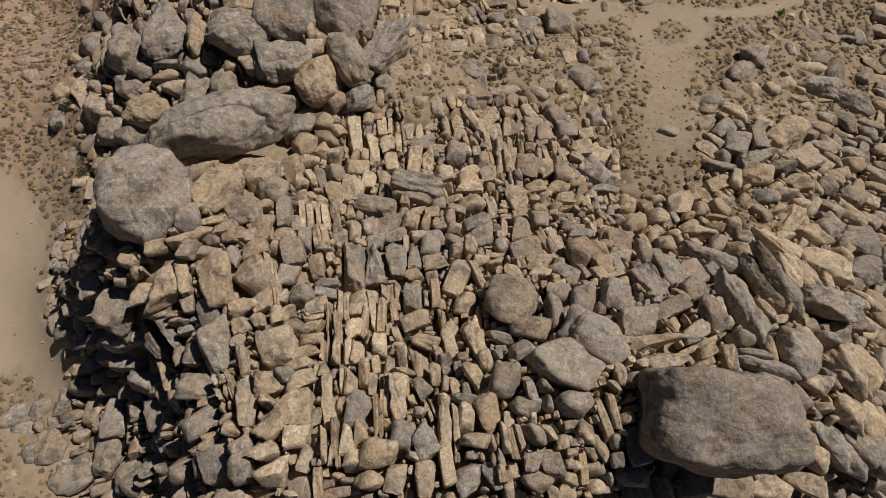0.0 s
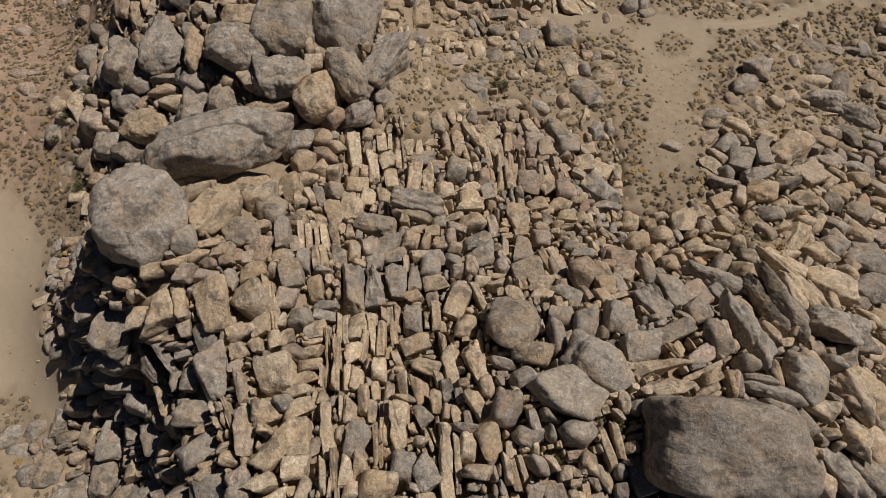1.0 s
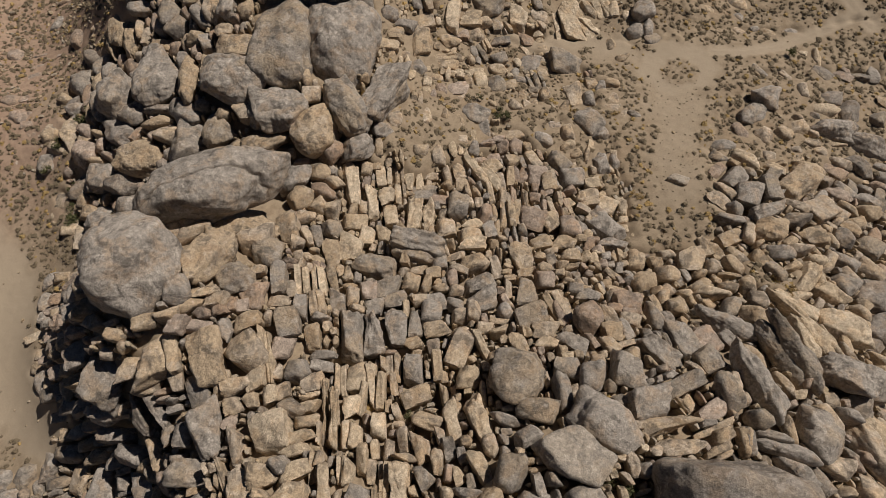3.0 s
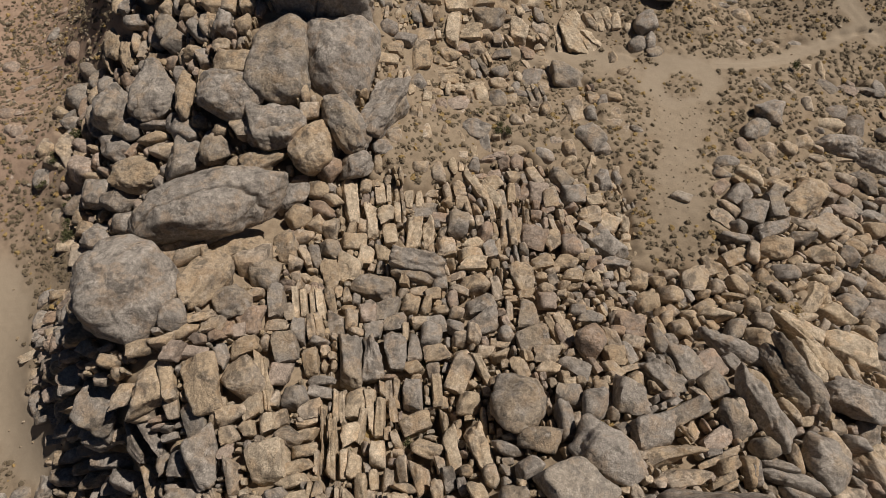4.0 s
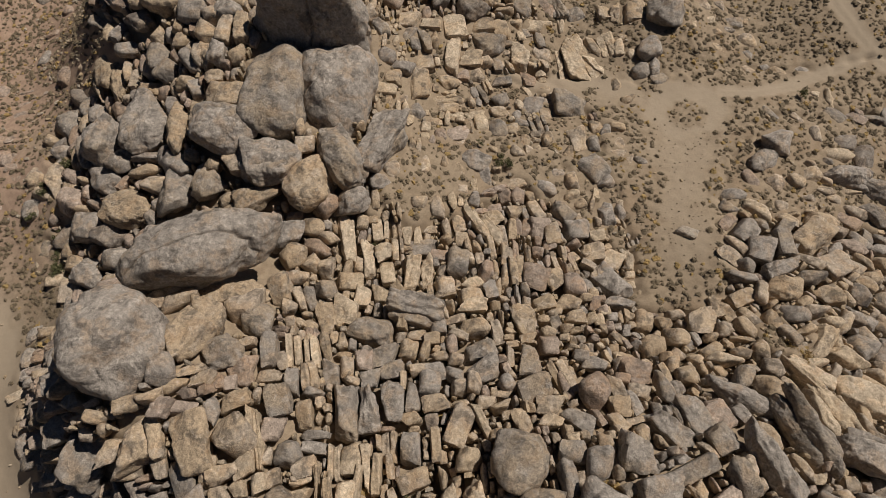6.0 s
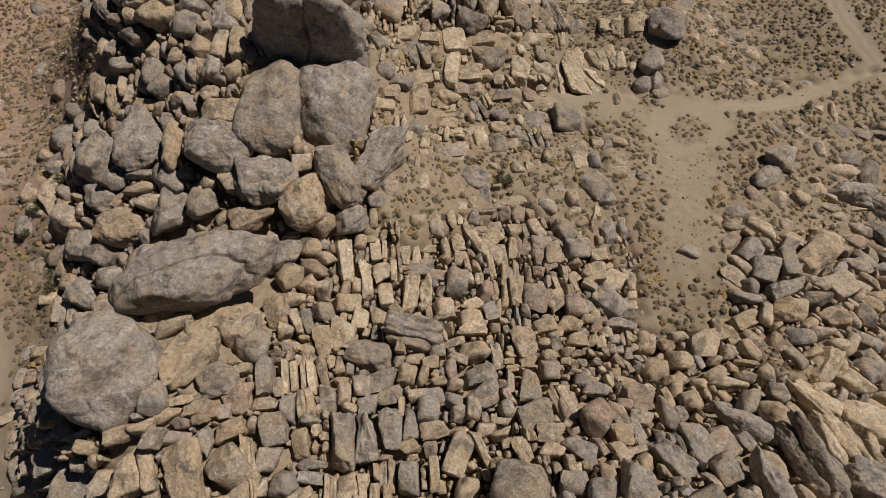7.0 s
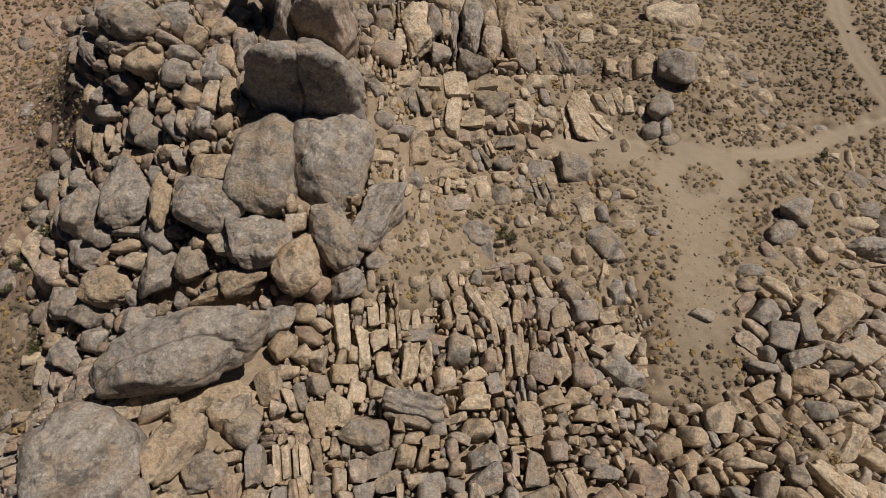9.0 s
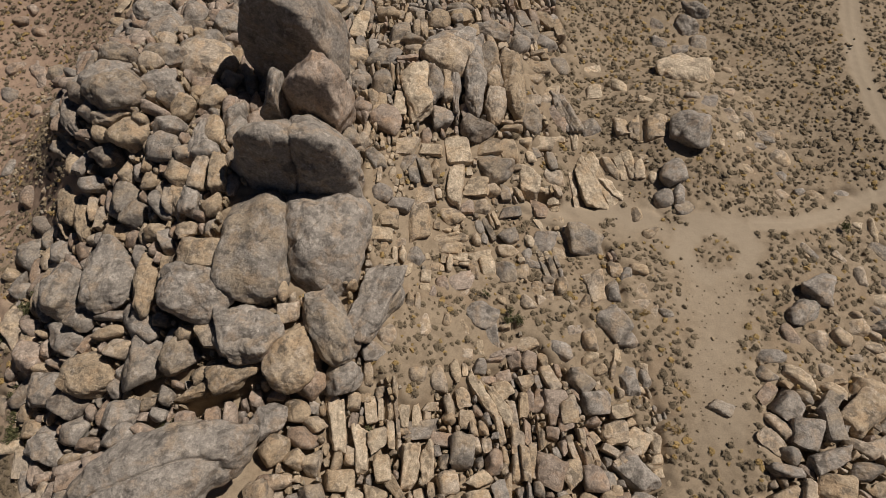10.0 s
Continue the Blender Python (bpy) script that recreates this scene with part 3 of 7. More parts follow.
rock(-17.32, 7.39, 18.13, 1.80, 1.47, 1.55, 5, 'k', 'p')
rock(-15.98, 22.01, 11.39, 4.59, 0.41, 1.22, 96, 's', 't')
rock(-14.60, 20.69, 12.08, 4.24, 0.65, 1.62, 94, 's', 'p')
rock(-14.18, 11.83, 16.52, 3.91, 0.66, 1.38, 100, 's', 'p')
rock(-14.13, 6.53, 18.12, 2.29, 0.49, 1.33, 98, 's', 'p')
rock(-12.72, 7.13, 18.23, 2.64, 0.42, 1.58, 99, 's', 't')
rock(-14.86, 26.70, 9.35, 2.49, 0.43, 1.31, 94, 's', 'p')
rock(-13.94, 26.61, 9.08, 2.49, 0.43, 1.29, 94, 's', 'p')
rock(-12.29, 27.15, 8.86, 2.32, 1.40, 1.72, 91, 'k', 'p')
rock(-12.50, 22.89, 10.29, 2.02, 1.44, 1.45, 88, 'k', 'p')
rock(-11.23, 24.01, 9.58, 2.56, 0.43, 1.57, 83, 's', 'p')
rock(-13.03, 18.92, 12.32, 1.92, 0.56, 1.29, 94, 's', 'p')
rock(-11.61, 18.93, 12.25, 1.91, 1.05, 1.53, 91, 'k', 'p')
rock(-11.89, 14.57, 15.07, 1.91, 0.84, 1.68, 88, 'k', 'p')
rock(-10.45, 15.69, 14.13, 2.26, 0.78, 1.64, 88, 'k', 'p')
rock(-12.88, 14.63, 14.73, 1.78, 0.38, 1.23, 94, 's', 'p')
rock(-10.72, 10.87, 16.91, 2.18, 1.63, 1.69, 61, 'k', 'g')
rock(-11.28, 7.12, 18.28, 1.95, 0.91, 1.69, 92, 'k', 'p')
rock(-9.76, 7.52, 17.75, 1.98, 0.78, 1.34, 91, 'k', 'p')
rock(-10.05, 4.72, 18.64, 1.14, 1.65, 1.76, 93, 'k', 'p')
rock(-10.17, 25.76, 8.53, 3.37, 0.69, 1.46, 95, 's', 'p')
rock(-8.83, 25.05, 8.68, 2.98, 0.61, 1.61, 90, 's', 'p')
rock(-8.69, 20.09, 11.25, 1.95, 1.23, 1.75, 87, 'k', 'p')
rock(-8.93, 17.06, 12.82, 1.32, 0.63, 1.41, 93, 'k', 'p')
rock(-7.25, 13.75, 14.60, 1.84, 0.46, 1.27, 90, 's', 'p')
rock(-8.30, 10.20, 16.55, 2.77, 0.36, 1.22, 95, 's', 't')
rock(-13.43, 33.22, 7.91, 4.01, 1.90, 1.86, 95, 'k', 'g')
rock(-10.42, 33.81, 7.23, 3.28, 1.37, 2.09, 93, 'k', 'g')
rock(-7.32, 34.93, 6.18, 2.95, 1.77, 1.83, 92, 'k', 'g')
rock(-4.34, 35.61, 5.62, 2.38, 1.13, 1.70, 91, 'k', 'g')
rock(-10.51, 38.17, 5.83, 1.68, 1.34, 1.59, 11, 'k', 'g')
rock(-7.88, 28.65, 7.24, 2.21, 0.54, 1.51, 94, 's', 't')
rock(-6.83, 28.76, 6.90, 2.22, 0.54, 1.34, 92, 's', 't')
rock(-4.70, 32.59, 5.95, 1.83, 1.17, 1.43, 21, 'k', 't')
rock(-4.39, 28.26, 7.33, 2.47, 1.61, 1.82, 86, 'k', 'g')
rock(-4.02, 24.40, 8.63, 2.22, 1.50, 1.70, 15, 'k', 't')
rock(-2.56, 20.99, 10.59, 2.31, 1.16, 1.81, 160, 'b', 't')
rock(-2.98, 17.44, 12.64, 2.35, 1.35, 1.68, 101, 'k', 't')
rock(-5.49, 18.10, 11.88, 2.07, 0.81, 1.43, 94, 'k', 't')
rock(-5.11, 16.21, 13.48, 1.87, 0.61, 1.80, 168, 'b', 't')
rock(-5.58, 12.44, 15.69, 3.22, 1.27, 1.65, 94, 'k', 'p')
rock(-2.64, 13.88, 15.02, 1.63, 1.12, 1.74, 121, 'k', 'g')
rock(-2.74, 10.47, 16.89, 1.28, 0.85, 1.74, 24, 'b', 't')
rock(-4.82, 7.50, 17.97, 1.97, 1.55, 1.72, 86, 'k', 'g')
rock(-2.19, 6.93, 18.29, 2.13, 1.51, 1.84, 122, 'k', 'g')
rock(-2.22, 8.18, 17.88, 1.27, 0.60, 1.78, 171, 'b', 'g')
rock(-7.49, 5.41, 19.01, 2.38, 1.72, 2.27, 0, 'b', 't')
rock(-3.58, 5.31, 18.33, 0.82, 0.64, 1.64, 0, 'b', 't')
rock(-1.26, 28.86, 7.06, 2.40, 0.81, 1.63, 95, 's', 't')
rock(-0.02, 24.78, 8.75, 1.57, 0.78, 1.59, 95, 'k', 'p')
rock(0.89, 20.71, 10.90, 3.29, 0.91, 1.36, 100, 's', 'p')
rock(-0.70, 18.80, 12.02, 1.28, 0.73, 1.64, 95, 'k', 't')
rock(-1.11, 15.54, 14.10, 1.66, 0.85, 1.68, 90, 'k', 't')
rock(0.22, 9.13, 17.65, 3.70, 0.79, 1.67, 92, 's', 'p')
rock(1.66, 8.61, 17.90, 3.00, 0.43, 1.58, 95, 's', 'p')
rock(2.87, 9.61, 17.93, 1.89, 1.07, 1.76, 89, 'k', 'p')
rock(2.66, 11.83, 17.33, 2.52, 0.77, 2.10, 172, 'b', 'g')
rock(5.45, 10.33, 18.23, 3.03, 1.65, 1.86, 104, 'k', 't')
rock(3.80, 7.00, 19.03, 1.91, 0.91, 2.16, 172, 'b', 't')
rock(2.10, 31.51, 6.92, 3.00, 1.92, 1.85, 61, 'k', 't')
rock(3.29, 26.94, 8.88, 1.90, 1.62, 1.96, 0, 'b', 'p')
rock(4.29, 21.05, 12.05, 3.64, 1.48, 1.74, 111, 'k', 'p')
rock(5.53, 17.45, 14.49, 1.53, 1.09, 1.57, 93, 'b', 't')
rock(4.17, 14.79, 15.74, 2.48, 1.14, 1.68, 111, 'k', 'p')
rock(2.54, 18.16, 13.40, 0.94, 0.79, 1.85, 0, 'b', 't')
rock(1.58, 13.99, 15.23, 1.32, 0.83, 1.36, 110, 'k', 'p')
rock(5.23, 32.21, 6.97, 2.98, 0.65, 1.61, 118, 's', 'p')
rock(9.78, 26.67, 11.86, 3.91, 4.00, 2.89, 0, 'b', 'g')
rock(7.78, 20.73, 13.45, 2.36, 0.98, 1.72, 160, 'b', 'g')
rock(10.32, 18.40, 15.78, 1.94, 1.36, 1.86, 20, 'b', 'g')
rock(11.80, 21.85, 14.36, 2.82, 1.63, 1.99, 170, 'b', 'g')
rock(7.62, 14.10, 17.92, 2.34, 2.12, 2.55, 87, 'b', 'g')
rock(9.84, 10.79, 18.71, 1.80, 1.39, 1.79, 165, 'b', 'g')
rock(10.76, 9.54, 18.68, 0.87, 0.64, 1.50, 86, 'b', 'p')
rock(9.46, 9.54, 18.64, 0.70, 0.67, 1.54, 0, 'b', 'p')
rock(10.89, 7.66, 19.12, 1.76, 1.11, 1.92, 140, 'b', 'g')
rock(7.26, 7.33, 18.63, 1.94, 0.49, 1.50, 98, 's', 't')
rock(8.21, 6.60, 18.58, 1.92, 0.49, 1.42, 103, 's', 't')
rock(9.00, 7.32, 18.75, 1.61, 0.42, 1.55, 108, 's', 't')
rock(-2.02, 37.63, 5.22, 2.03, 1.71, 1.81, 90, 'k', 'g')
rock(-1.12, 34.83, 5.71, 2.04, 1.29, 1.70, 11, 'k', 't')
rock(2.64, 37.11, 5.14, 1.69, 1.43, 1.52, 0, 'b', 't')
rock(4.40, 37.75, 5.36, 1.82, 1.14, 1.81, 89, 'b', 't')
rock(13.07, 36.88, 5.92, 2.55, 2.20, 1.58, 11, 'k', 'g')
rock(6.01, 34.69, 6.33, 1.47, 1.09, 1.68, 0, 'k', 't')
rock(8.09, 33.95, 6.85, 1.66, 0.96, 1.66, 16, 'k', 't')
rock(7.02, 30.28, 8.02, 1.24, 0.94, 1.56, 0, 'k', 't')
rock(14.46, 31.77, 8.72, 1.57, 1.24, 1.64, 158, 'k', 't')
rock(-7.55, 39.63, 5.03, 1.90, 1.46, 1.69, 11, 'k', 'g')
rock(-3.57, 39.83, 4.56, 1.72, 0.94, 1.64, 16, 'k', 't')
rock(-18.10, 35.81, 8.72, 1.61, 0.89, 1.65, 5, 'b', 'g')
rock(-19.03, 24.37, 11.38, 0.66, 0.51, 1.29, 0, 'b', 't')
rock(21.53, 36.26, 6.62, 3.18, 2.59, 2.36, 84, 'b', 'r')
rock(24.90, 27.40, 11.74, 2.83, 2.73, 1.95, 158, 'k', 'g')
rock(30.75, 30.84, 8.38, 3.86, 1.78, 1.47, 141, 'k', 'g')
rock(32.12, 25.57, 11.41, 3.17, 1.40, 1.49, 19, 'k', 'g')
rock(26.78, 22.89, 13.78, 3.10, 2.26, 1.78, 8, 'k', 'g')
rock(28.11, 19.95, 14.53, 4.01, 1.24, 1.71, 10, 'k', 't')
rock(28.66, 17.34, 14.94, 3.58, 1.04, 1.74, 14, 'k', 't')
rock(34.54, 19.54, 13.00, 3.20, 0.68, 1.30, 19, 'k', 't')
rock(34.79, 22.05, 12.54, 2.43, 1.24, 1.47, 23, 'k', 'r')
rock(37.56, 24.34, 12.22, 2.88, 1.70, 2.23, 111, 'b', 'g')
rock(32.41, 37.10, 4.10, 3.02, 1.55, 1.58, 114, 'b', 'g')
rock(35.40, 32.90, 6.72, 3.88, 2.00, 1.51, 117, 'k', 'g')
rock(37.10, 29.49, 9.03, 2.11, 1.90, 1.68, 111, 'k', 'g')
rock(36.75, 39.33, 2.80, 1.70, 2.13, 1.84, 81, 'b', 't')
rock(42.72, 35.68, 5.23, 5.27, 1.92, 1.96, 155, 'b', 'g')
rock(42.57, 26.24, 11.34, 6.19, 2.39, 2.51, 109, 'b', 'g')
rock(49.15, 29.73, 8.19, 6.60, 2.28, 2.03, 114, 'b', 'g')
rock(56.41, 34.24, 3.59, 5.09, 1.73, 1.72, 116, 'b', 'p')
rock(56.01, 40.09, 1.43, 4.07, 1.06, 1.48, 141, 's', 'p')
rock(58.49, 32.79, 3.47, 3.21, 1.47, 1.83, 106, 'b', 'p')
rock(62.73, 34.33, 0.63, 2.54, 0.82, 1.52, 93, 's', 'p')
rock(60.00, 44.75, 0.03, 3.66, 1.89, 1.77, 53, 'b', 'p')
rock(63.38, 42.85, -0.90, 3.87, 1.89, 1.87, 166, 'b', 'p')
rock(63.64, 36.27, 0.32, 4.92, 3.45, 2.42, 154, 'b', 'p')
rock(75.93, 44.28, -6.63, 4.29, 3.48, 2.43, 168, 'b', 'd')
rock(73.76, 37.51, -5.32, 4.13, 2.81, 1.97, 19, 'b', 'd')
rock(60.59, 27.37, 4.53, 5.18, 2.86, 1.82, 160, 'k', 'd')
rock(54.47, 21.57, 9.47, 1.51, 1.28, 1.90, 0, 'b', 'g')
rock(50.69, 26.51, 9.12, 1.29, 1.25, 1.77, 0, 'b', 'r')
rock(67.96, 29.68, -0.57, 1.73, 1.20, 1.78, 0, 'b', 't')
rock(64.87, 24.80, 2.70, 2.49, 1.85, 1.78, 157, 'b', 't')
rock(40.63, 20.75, 13.06, 1.84, 1.62, 2.18, 0, 'b', 'g')
rock(38.42, 18.08, 13.20, 1.92, 1.05, 1.81, 89, 'b', 'g')
rock(43.06, 16.84, 12.78, 4.45, 1.08, 1.84, 164, 'b', 'g')
rock(44.09, 14.67, 12.39, 2.84, 1.52, 1.84, 153, 'b', 'g')
rock(42.28, 18.76, 12.71, 2.68, 0.83, 1.72, 170, 'b', 'g')
rock(49.01, 18.61, 11.89, 4.40, 2.54, 1.98, 121, 'b', 'g')
rock(47.19, 13.37, 11.53, 2.42, 1.73, 1.75, 112, 'b', 'd')
rock(56.62, 17.38, 9.11, 4.59, 2.37, 2.20, 104, 'b', 't')
rock(55.33, 16.24, 9.26, 1.14, 1.13, 1.75, 0, 'b', 'r')
rock(50.29, 15.09, 11.04, 2.33, 1.54, 1.67, 159, 'b', 't')
rock(51.66, 12.09, 9.71, 1.43, 0.93, 1.49, 0, 'b', 't')
rock(55.64, 11.56, 8.44, 3.51, 1.70, 2.00, 108, 'b', 't')
rock(52.29, 7.71, 7.94, 4.18, 1.42, 1.71, 125, 'b', 'g')
rock(56.86, 7.43, 6.45, 3.53, 2.36, 2.19, 119, 'b', 'g')
rock(49.66, 5.99, 7.83, 2.77, 1.51, 1.81, 148, 'b', 't')
rock(48.70, 9.68, 9.85, 1.29, 0.74, 1.70, 159, 'b', 't')
rock(15.86, 11.06, 19.01, 2.37, 1.80, 2.12, 14, 'b', 'g')
rock(23.78, 14.41, 16.73, 1.33, 1.02, 1.86, 0, 'b', 'g')
rock(19.55, 9.65, 17.23, 2.65, 0.52, 1.35, 105, 's', 't')
rock(20.86, 10.55, 17.18, 2.36, 0.52, 1.59, 99, 's', 't')
rock(23.88, 6.63, 14.60, 2.39, 1.80, 1.62, 99, 'k', 'g')
rock(17.00, 8.03, 17.94, 1.46, 1.20, 1.61, 84, 'b', 't')
rock(16.32, 6.94, 17.62, 0.70, 0.60, 1.39, 0, 'b', 'w')
rock(22.53, 9.82, 16.61, 1.08, 0.83, 1.81, 0, 'b', 't')
rock(24.63, 9.80, 15.38, 0.88, 0.99, 1.47, 0, 'b', 't')
rock(32.81, 44.54, 0.08, 2.37, 1.92, 1.98, 21, 'b', 't')
rock(37.32, 46.18, -0.74, 2.06, 1.72, 1.88, 0, 'b', 't')
rock(43.19, 42.04, 1.54, 3.18, 1.20, 1.78, 0, 'b', 'p')
rock(44.55, 38.39, 3.61, 2.65, 1.54, 1.94, 54, 'b', 'g')
rock(49.09, 43.00, 1.62, 2.45, 1.68, 1.90, 79, 'b', 't')
rock(35.18, 41.08, 1.50, 2.02, 1.25, 1.59, 64, 'b', 't')
rock(16.88, 27.48, 11.55, 1.75, 2.20, 1.62, 85, 'k', 'g')
rock(19.60, 26.26, 12.85, 2.19, 2.02, 2.02, 94, 'b', 'g')
rock(23.70, 31.94, 8.29, 1.75, 1.16, 1.39, 124, 'k', 't')
rock(28.53, 2.09, 9.39, 2.33, 1.95, 1.59, 115, 'k', 't')
rock(35.69, 2.41, 7.39, 4.86, 2.40, 1.79, 177, 'k', 'g')
rock(43.65, 1.90, 5.92, 2.58, 2.19, 1.70, 149, 'k', 't')
rock(23.21, 3.40, 13.29, 1.39, 2.52, 1.84, 83, 'b', 'g')
rock(48.61, 3.01, 6.12, 2.96, 1.65, 1.74, 160, 'k', 't')
rock(54.48, 6.54, 6.69, 4.16, 2.29, 1.84, 121, 'b', 'g')
rock(58.75, 10.96, 6.74, 3.60, 2.82, 2.09, 114, 'b', 't')
rock(-8.58, 2.56, 18.65, 2.04, 1.30, 1.88, 9, 'b', 't')
rock(2.97, 2.58, 18.16, 2.25, 1.53, 1.55, 89, 'k', 'g')
rock(7.50, 1.99, 17.79, 1.92, 0.63, 1.63, 93, 's', 't')
rock(0.39, 4.40, 18.29, 2.63, 0.98, 1.47, 95, 'k', 'p')
rock(10.74, 2.59, 17.88, 1.86, 1.22, 1.97, 151, 'b', 'g')
rock(-19.75, 3.20, 17.89, 2.33, 1.64, 1.89, 20, 'k', 'p')
rock(-24.22, 3.88, 16.41, 1.92, 1.65, 1.96, 65, 'b', 'g')
rock(-34.52, 4.34, 7.77, 2.47, 1.87, 2.02, 54, 'b', 'g')
rock(-48.84, 4.34, -8.14, 3.37, 2.59, 1.86, 80, 'b', 'g')
rock(-59.85, 4.50, -11.90, 3.51, 2.81, 1.97, 57, 'b', 'g')
rock(-67.41, 8.00, -12.15, 2.98, 2.46, 2.00, 46, 'b', 'g')
rock(-74.30, 13.71, -14.43, 2.74, 2.32, 2.03, 73, 'b', 'g')
rock(-5.43, 2.88, 18.22, 1.80, 1.26, 1.47, 81, 'k', 't')
rock(-14.45, 2.29, 18.08, 1.94, 0.55, 1.46, 97, 's', 'p')
rock(-59.45, 144.12, -4.74, 4.98, 5.88, 3.49, 0, 'b', 'g')
rock(-54.45, 150.16, -6.38, 2.93, 3.93, 2.05, 0, 'b', 'd')
rock(-46.29, 146.32, -5.12, 4.37, 2.87, 2.01, 98, 'b', 'g')
rock(-44.72, 128.17, 4.07, 5.53, 4.75, 3.32, 24, 'b', 't')
rock(-50.51, 126.94, 7.51, 4.27, 2.29, 1.82, 174, 'b', 'g')
rock(-58.64, 126.55, 8.52, 3.46, 2.24, 1.59, 0, 'b', 'g')
rock(-52.40, 124.58, 8.78, 2.18, 1.94, 1.53, 0, 'b', 't')
rock(-56.71, 117.63, 9.39, 5.44, 4.40, 3.08, 6, 'b', 'g')
rock(-64.20, 118.95, 7.45, 2.24, 2.51, 1.84, 41, 'b', 'd')
rock(-66.75, 115.86, 4.36, 4.88, 1.83, 1.83, 112, 'b', 'd')
rock(-61.84, 115.22, 7.17, 2.33, 2.15, 1.74, 0, 'b', 'g')
rock(-57.17, 113.65, 7.76, 3.80, 1.44, 1.47, 13, 'b', 't')
rock(-59.48, 111.59, 5.96, 2.31, 1.31, 1.61, 103, 'b', 't')
rock(-53.87, 110.22, 6.95, 3.75, 3.32, 2.32, 15, 'b', 't')
rock(-49.98, 120.02, 9.27, 3.84, 2.47, 1.73, 20, 'b', 'g')
rock(-47.22, 117.62, 8.90, 2.32, 2.67, 1.77, 0, 'b', 'g')
rock(-45.09, 114.84, 8.39, 2.44, 2.35, 1.65, 39, 'b', 't')
rock(-46.75, 111.20, 8.22, 3.19, 2.03, 1.87, 174, 'b', 'g')
rock(-47.16, 107.50, 7.45, 2.90, 2.95, 2.11, 0, 'b', 'g')
rock(-59.09, 108.11, 3.90, 3.65, 2.65, 1.86, 169, 'b', 'd')
rock(-44.17, 102.65, 6.84, 2.54, 2.85, 1.81, 0, 'b', 't')
rock(-45.09, 98.43, 5.67, 2.86, 1.60, 1.78, 109, 'b', 't')
rock(-54.78, 104.38, 3.55, 1.85, 2.17, 1.72, 0, 'b', 't')
rock(-41.15, 108.36, 8.31, 3.85, 1.81, 1.91, 95, 'b', 'g')
rock(-38.70, 110.40, 8.05, 2.78, 1.60, 1.58, 90, 'b', 't')
rock(-40.78, 98.42, 7.61, 4.06, 1.98, 1.96, 82, 'b', 'g')
rock(-54.57, 100.67, 2.33, 2.78, 2.59, 2.01, 38, 'b', 'g')
rock(-52.40, 97.55, 2.31, 2.82, 2.31, 1.96, 12, 'b', 'g')
rock(-47.09, 97.41, 4.69, 3.20, 1.46, 1.90, 125, 'b', 'g')
rock(-67.98, 102.92, -4.79, 4.76, 3.02, 2.11, 95, 'b', 't')
rock(-62.68, 100.84, -2.09, 3.19, 0.94, 1.72, 103, 'b', 't')
rock(-83.51, 109.22, -14.62, 3.05, 2.73, 1.91, 159, 'b', 'r')
rock(-37.08, 96.18, 8.14, 2.30, 1.48, 1.54, 71, 'b', 't')
rock(-19.32, 124.73, 0.24, 5.51, 2.06, 1.84, 98, 'b', 'g')
rock(-16.50, 127.26, -0.69, 3.28, 1.50, 1.61, 93, 'b', 'g')
rock(-15.50, 119.41, 1.17, 3.96, 1.72, 1.60, 101, 'b', 'r')
rock(-18.31, 113.02, 3.76, 4.12, 2.85, 2.18, 127, 'b', 'g')
rock(-18.41, 136.22, -3.51, 3.13, 3.45, 2.19, 0, 'b', 't')
rock(-12.75, 134.71, -2.00, 2.83, 2.35, 1.51, 167, 'k', 'g')
rock(-12.21, 120.00, 0.89, 3.52, 1.88, 1.78, 92, 'k', 't')
rock(-12.32, 108.59, 1.43, 2.63, 1.44, 1.80, 127, 'b', 'g')
rock(-14.33, 111.65, 2.00, 1.51, 1.66, 1.63, 0, 'b', 't')
rock(-11.08, 102.39, 0.47, 2.02, 1.87, 1.74, 0, 'b', 'd')
rock(-95.08, 120.25, -20.74, 3.11, 2.66, 1.86, 6, 'b', 'g')
rock(-93.39, 135.32, -20.87, 2.46, 2.17, 1.79, 0, 'b', 'r')
rock(-102.79, 140.85, -22.24, 2.36, 2.50, 1.85, 0, 'b', 'd')
rock(-88.49, 143.01, -20.05, 3.97, 2.97, 2.08, 168, 'b', 'r')
rock(-97.15, 147.10, -22.08, 5.58, 2.45, 1.77, 112, 'b', 'r')
rock(-49.66, 102.38, 4.51, 1.62, 1.52, 1.54, 0, 'b', 't')
rock(-39.94, 102.96, 8.00, 4.29, 1.31, 1.65, 86, 's', 't')
rock(-36.54, 101.76, 8.78, 4.00, 1.38, 1.73, 94, 's', 't')
rock(-36.16, 113.23, 7.69, 3.67, 1.60, 1.86, 72, 'b', 'g')
rock(-40.50, 117.14, 7.57, 2.60, 2.16, 1.90, 26, 'b', 't')
rock(-39.09, 123.26, 5.03, 2.10, 2.22, 1.91, 0, 'b', 'g')
rock(-34.93, 109.88, 8.22, 2.85, 1.28, 1.78, 71, 'b', 'g')
rock(-50.30, 105.21, 5.59, 1.30, 1.70, 1.83, 0, 'b', 't')
rock(-56.42, 98.79, 0.37, 1.92, 1.58, 1.57, 12, 'b', 'd')
rock(-77.94, 101.93, -12.16, 2.61, 2.19, 1.94, 0, 'b', 'd')
rock(-78.35, 109.18, -10.73, 1.51, 1.58, 1.45, 0, 'b', 't')
rock(-42.85, 105.86, 7.81, 1.84, 2.54, 1.90, 100, 'b', 't')
rock(-39.39, 106.14, 8.42, 1.68, 2.28, 1.85, 99, 'b', 'g')
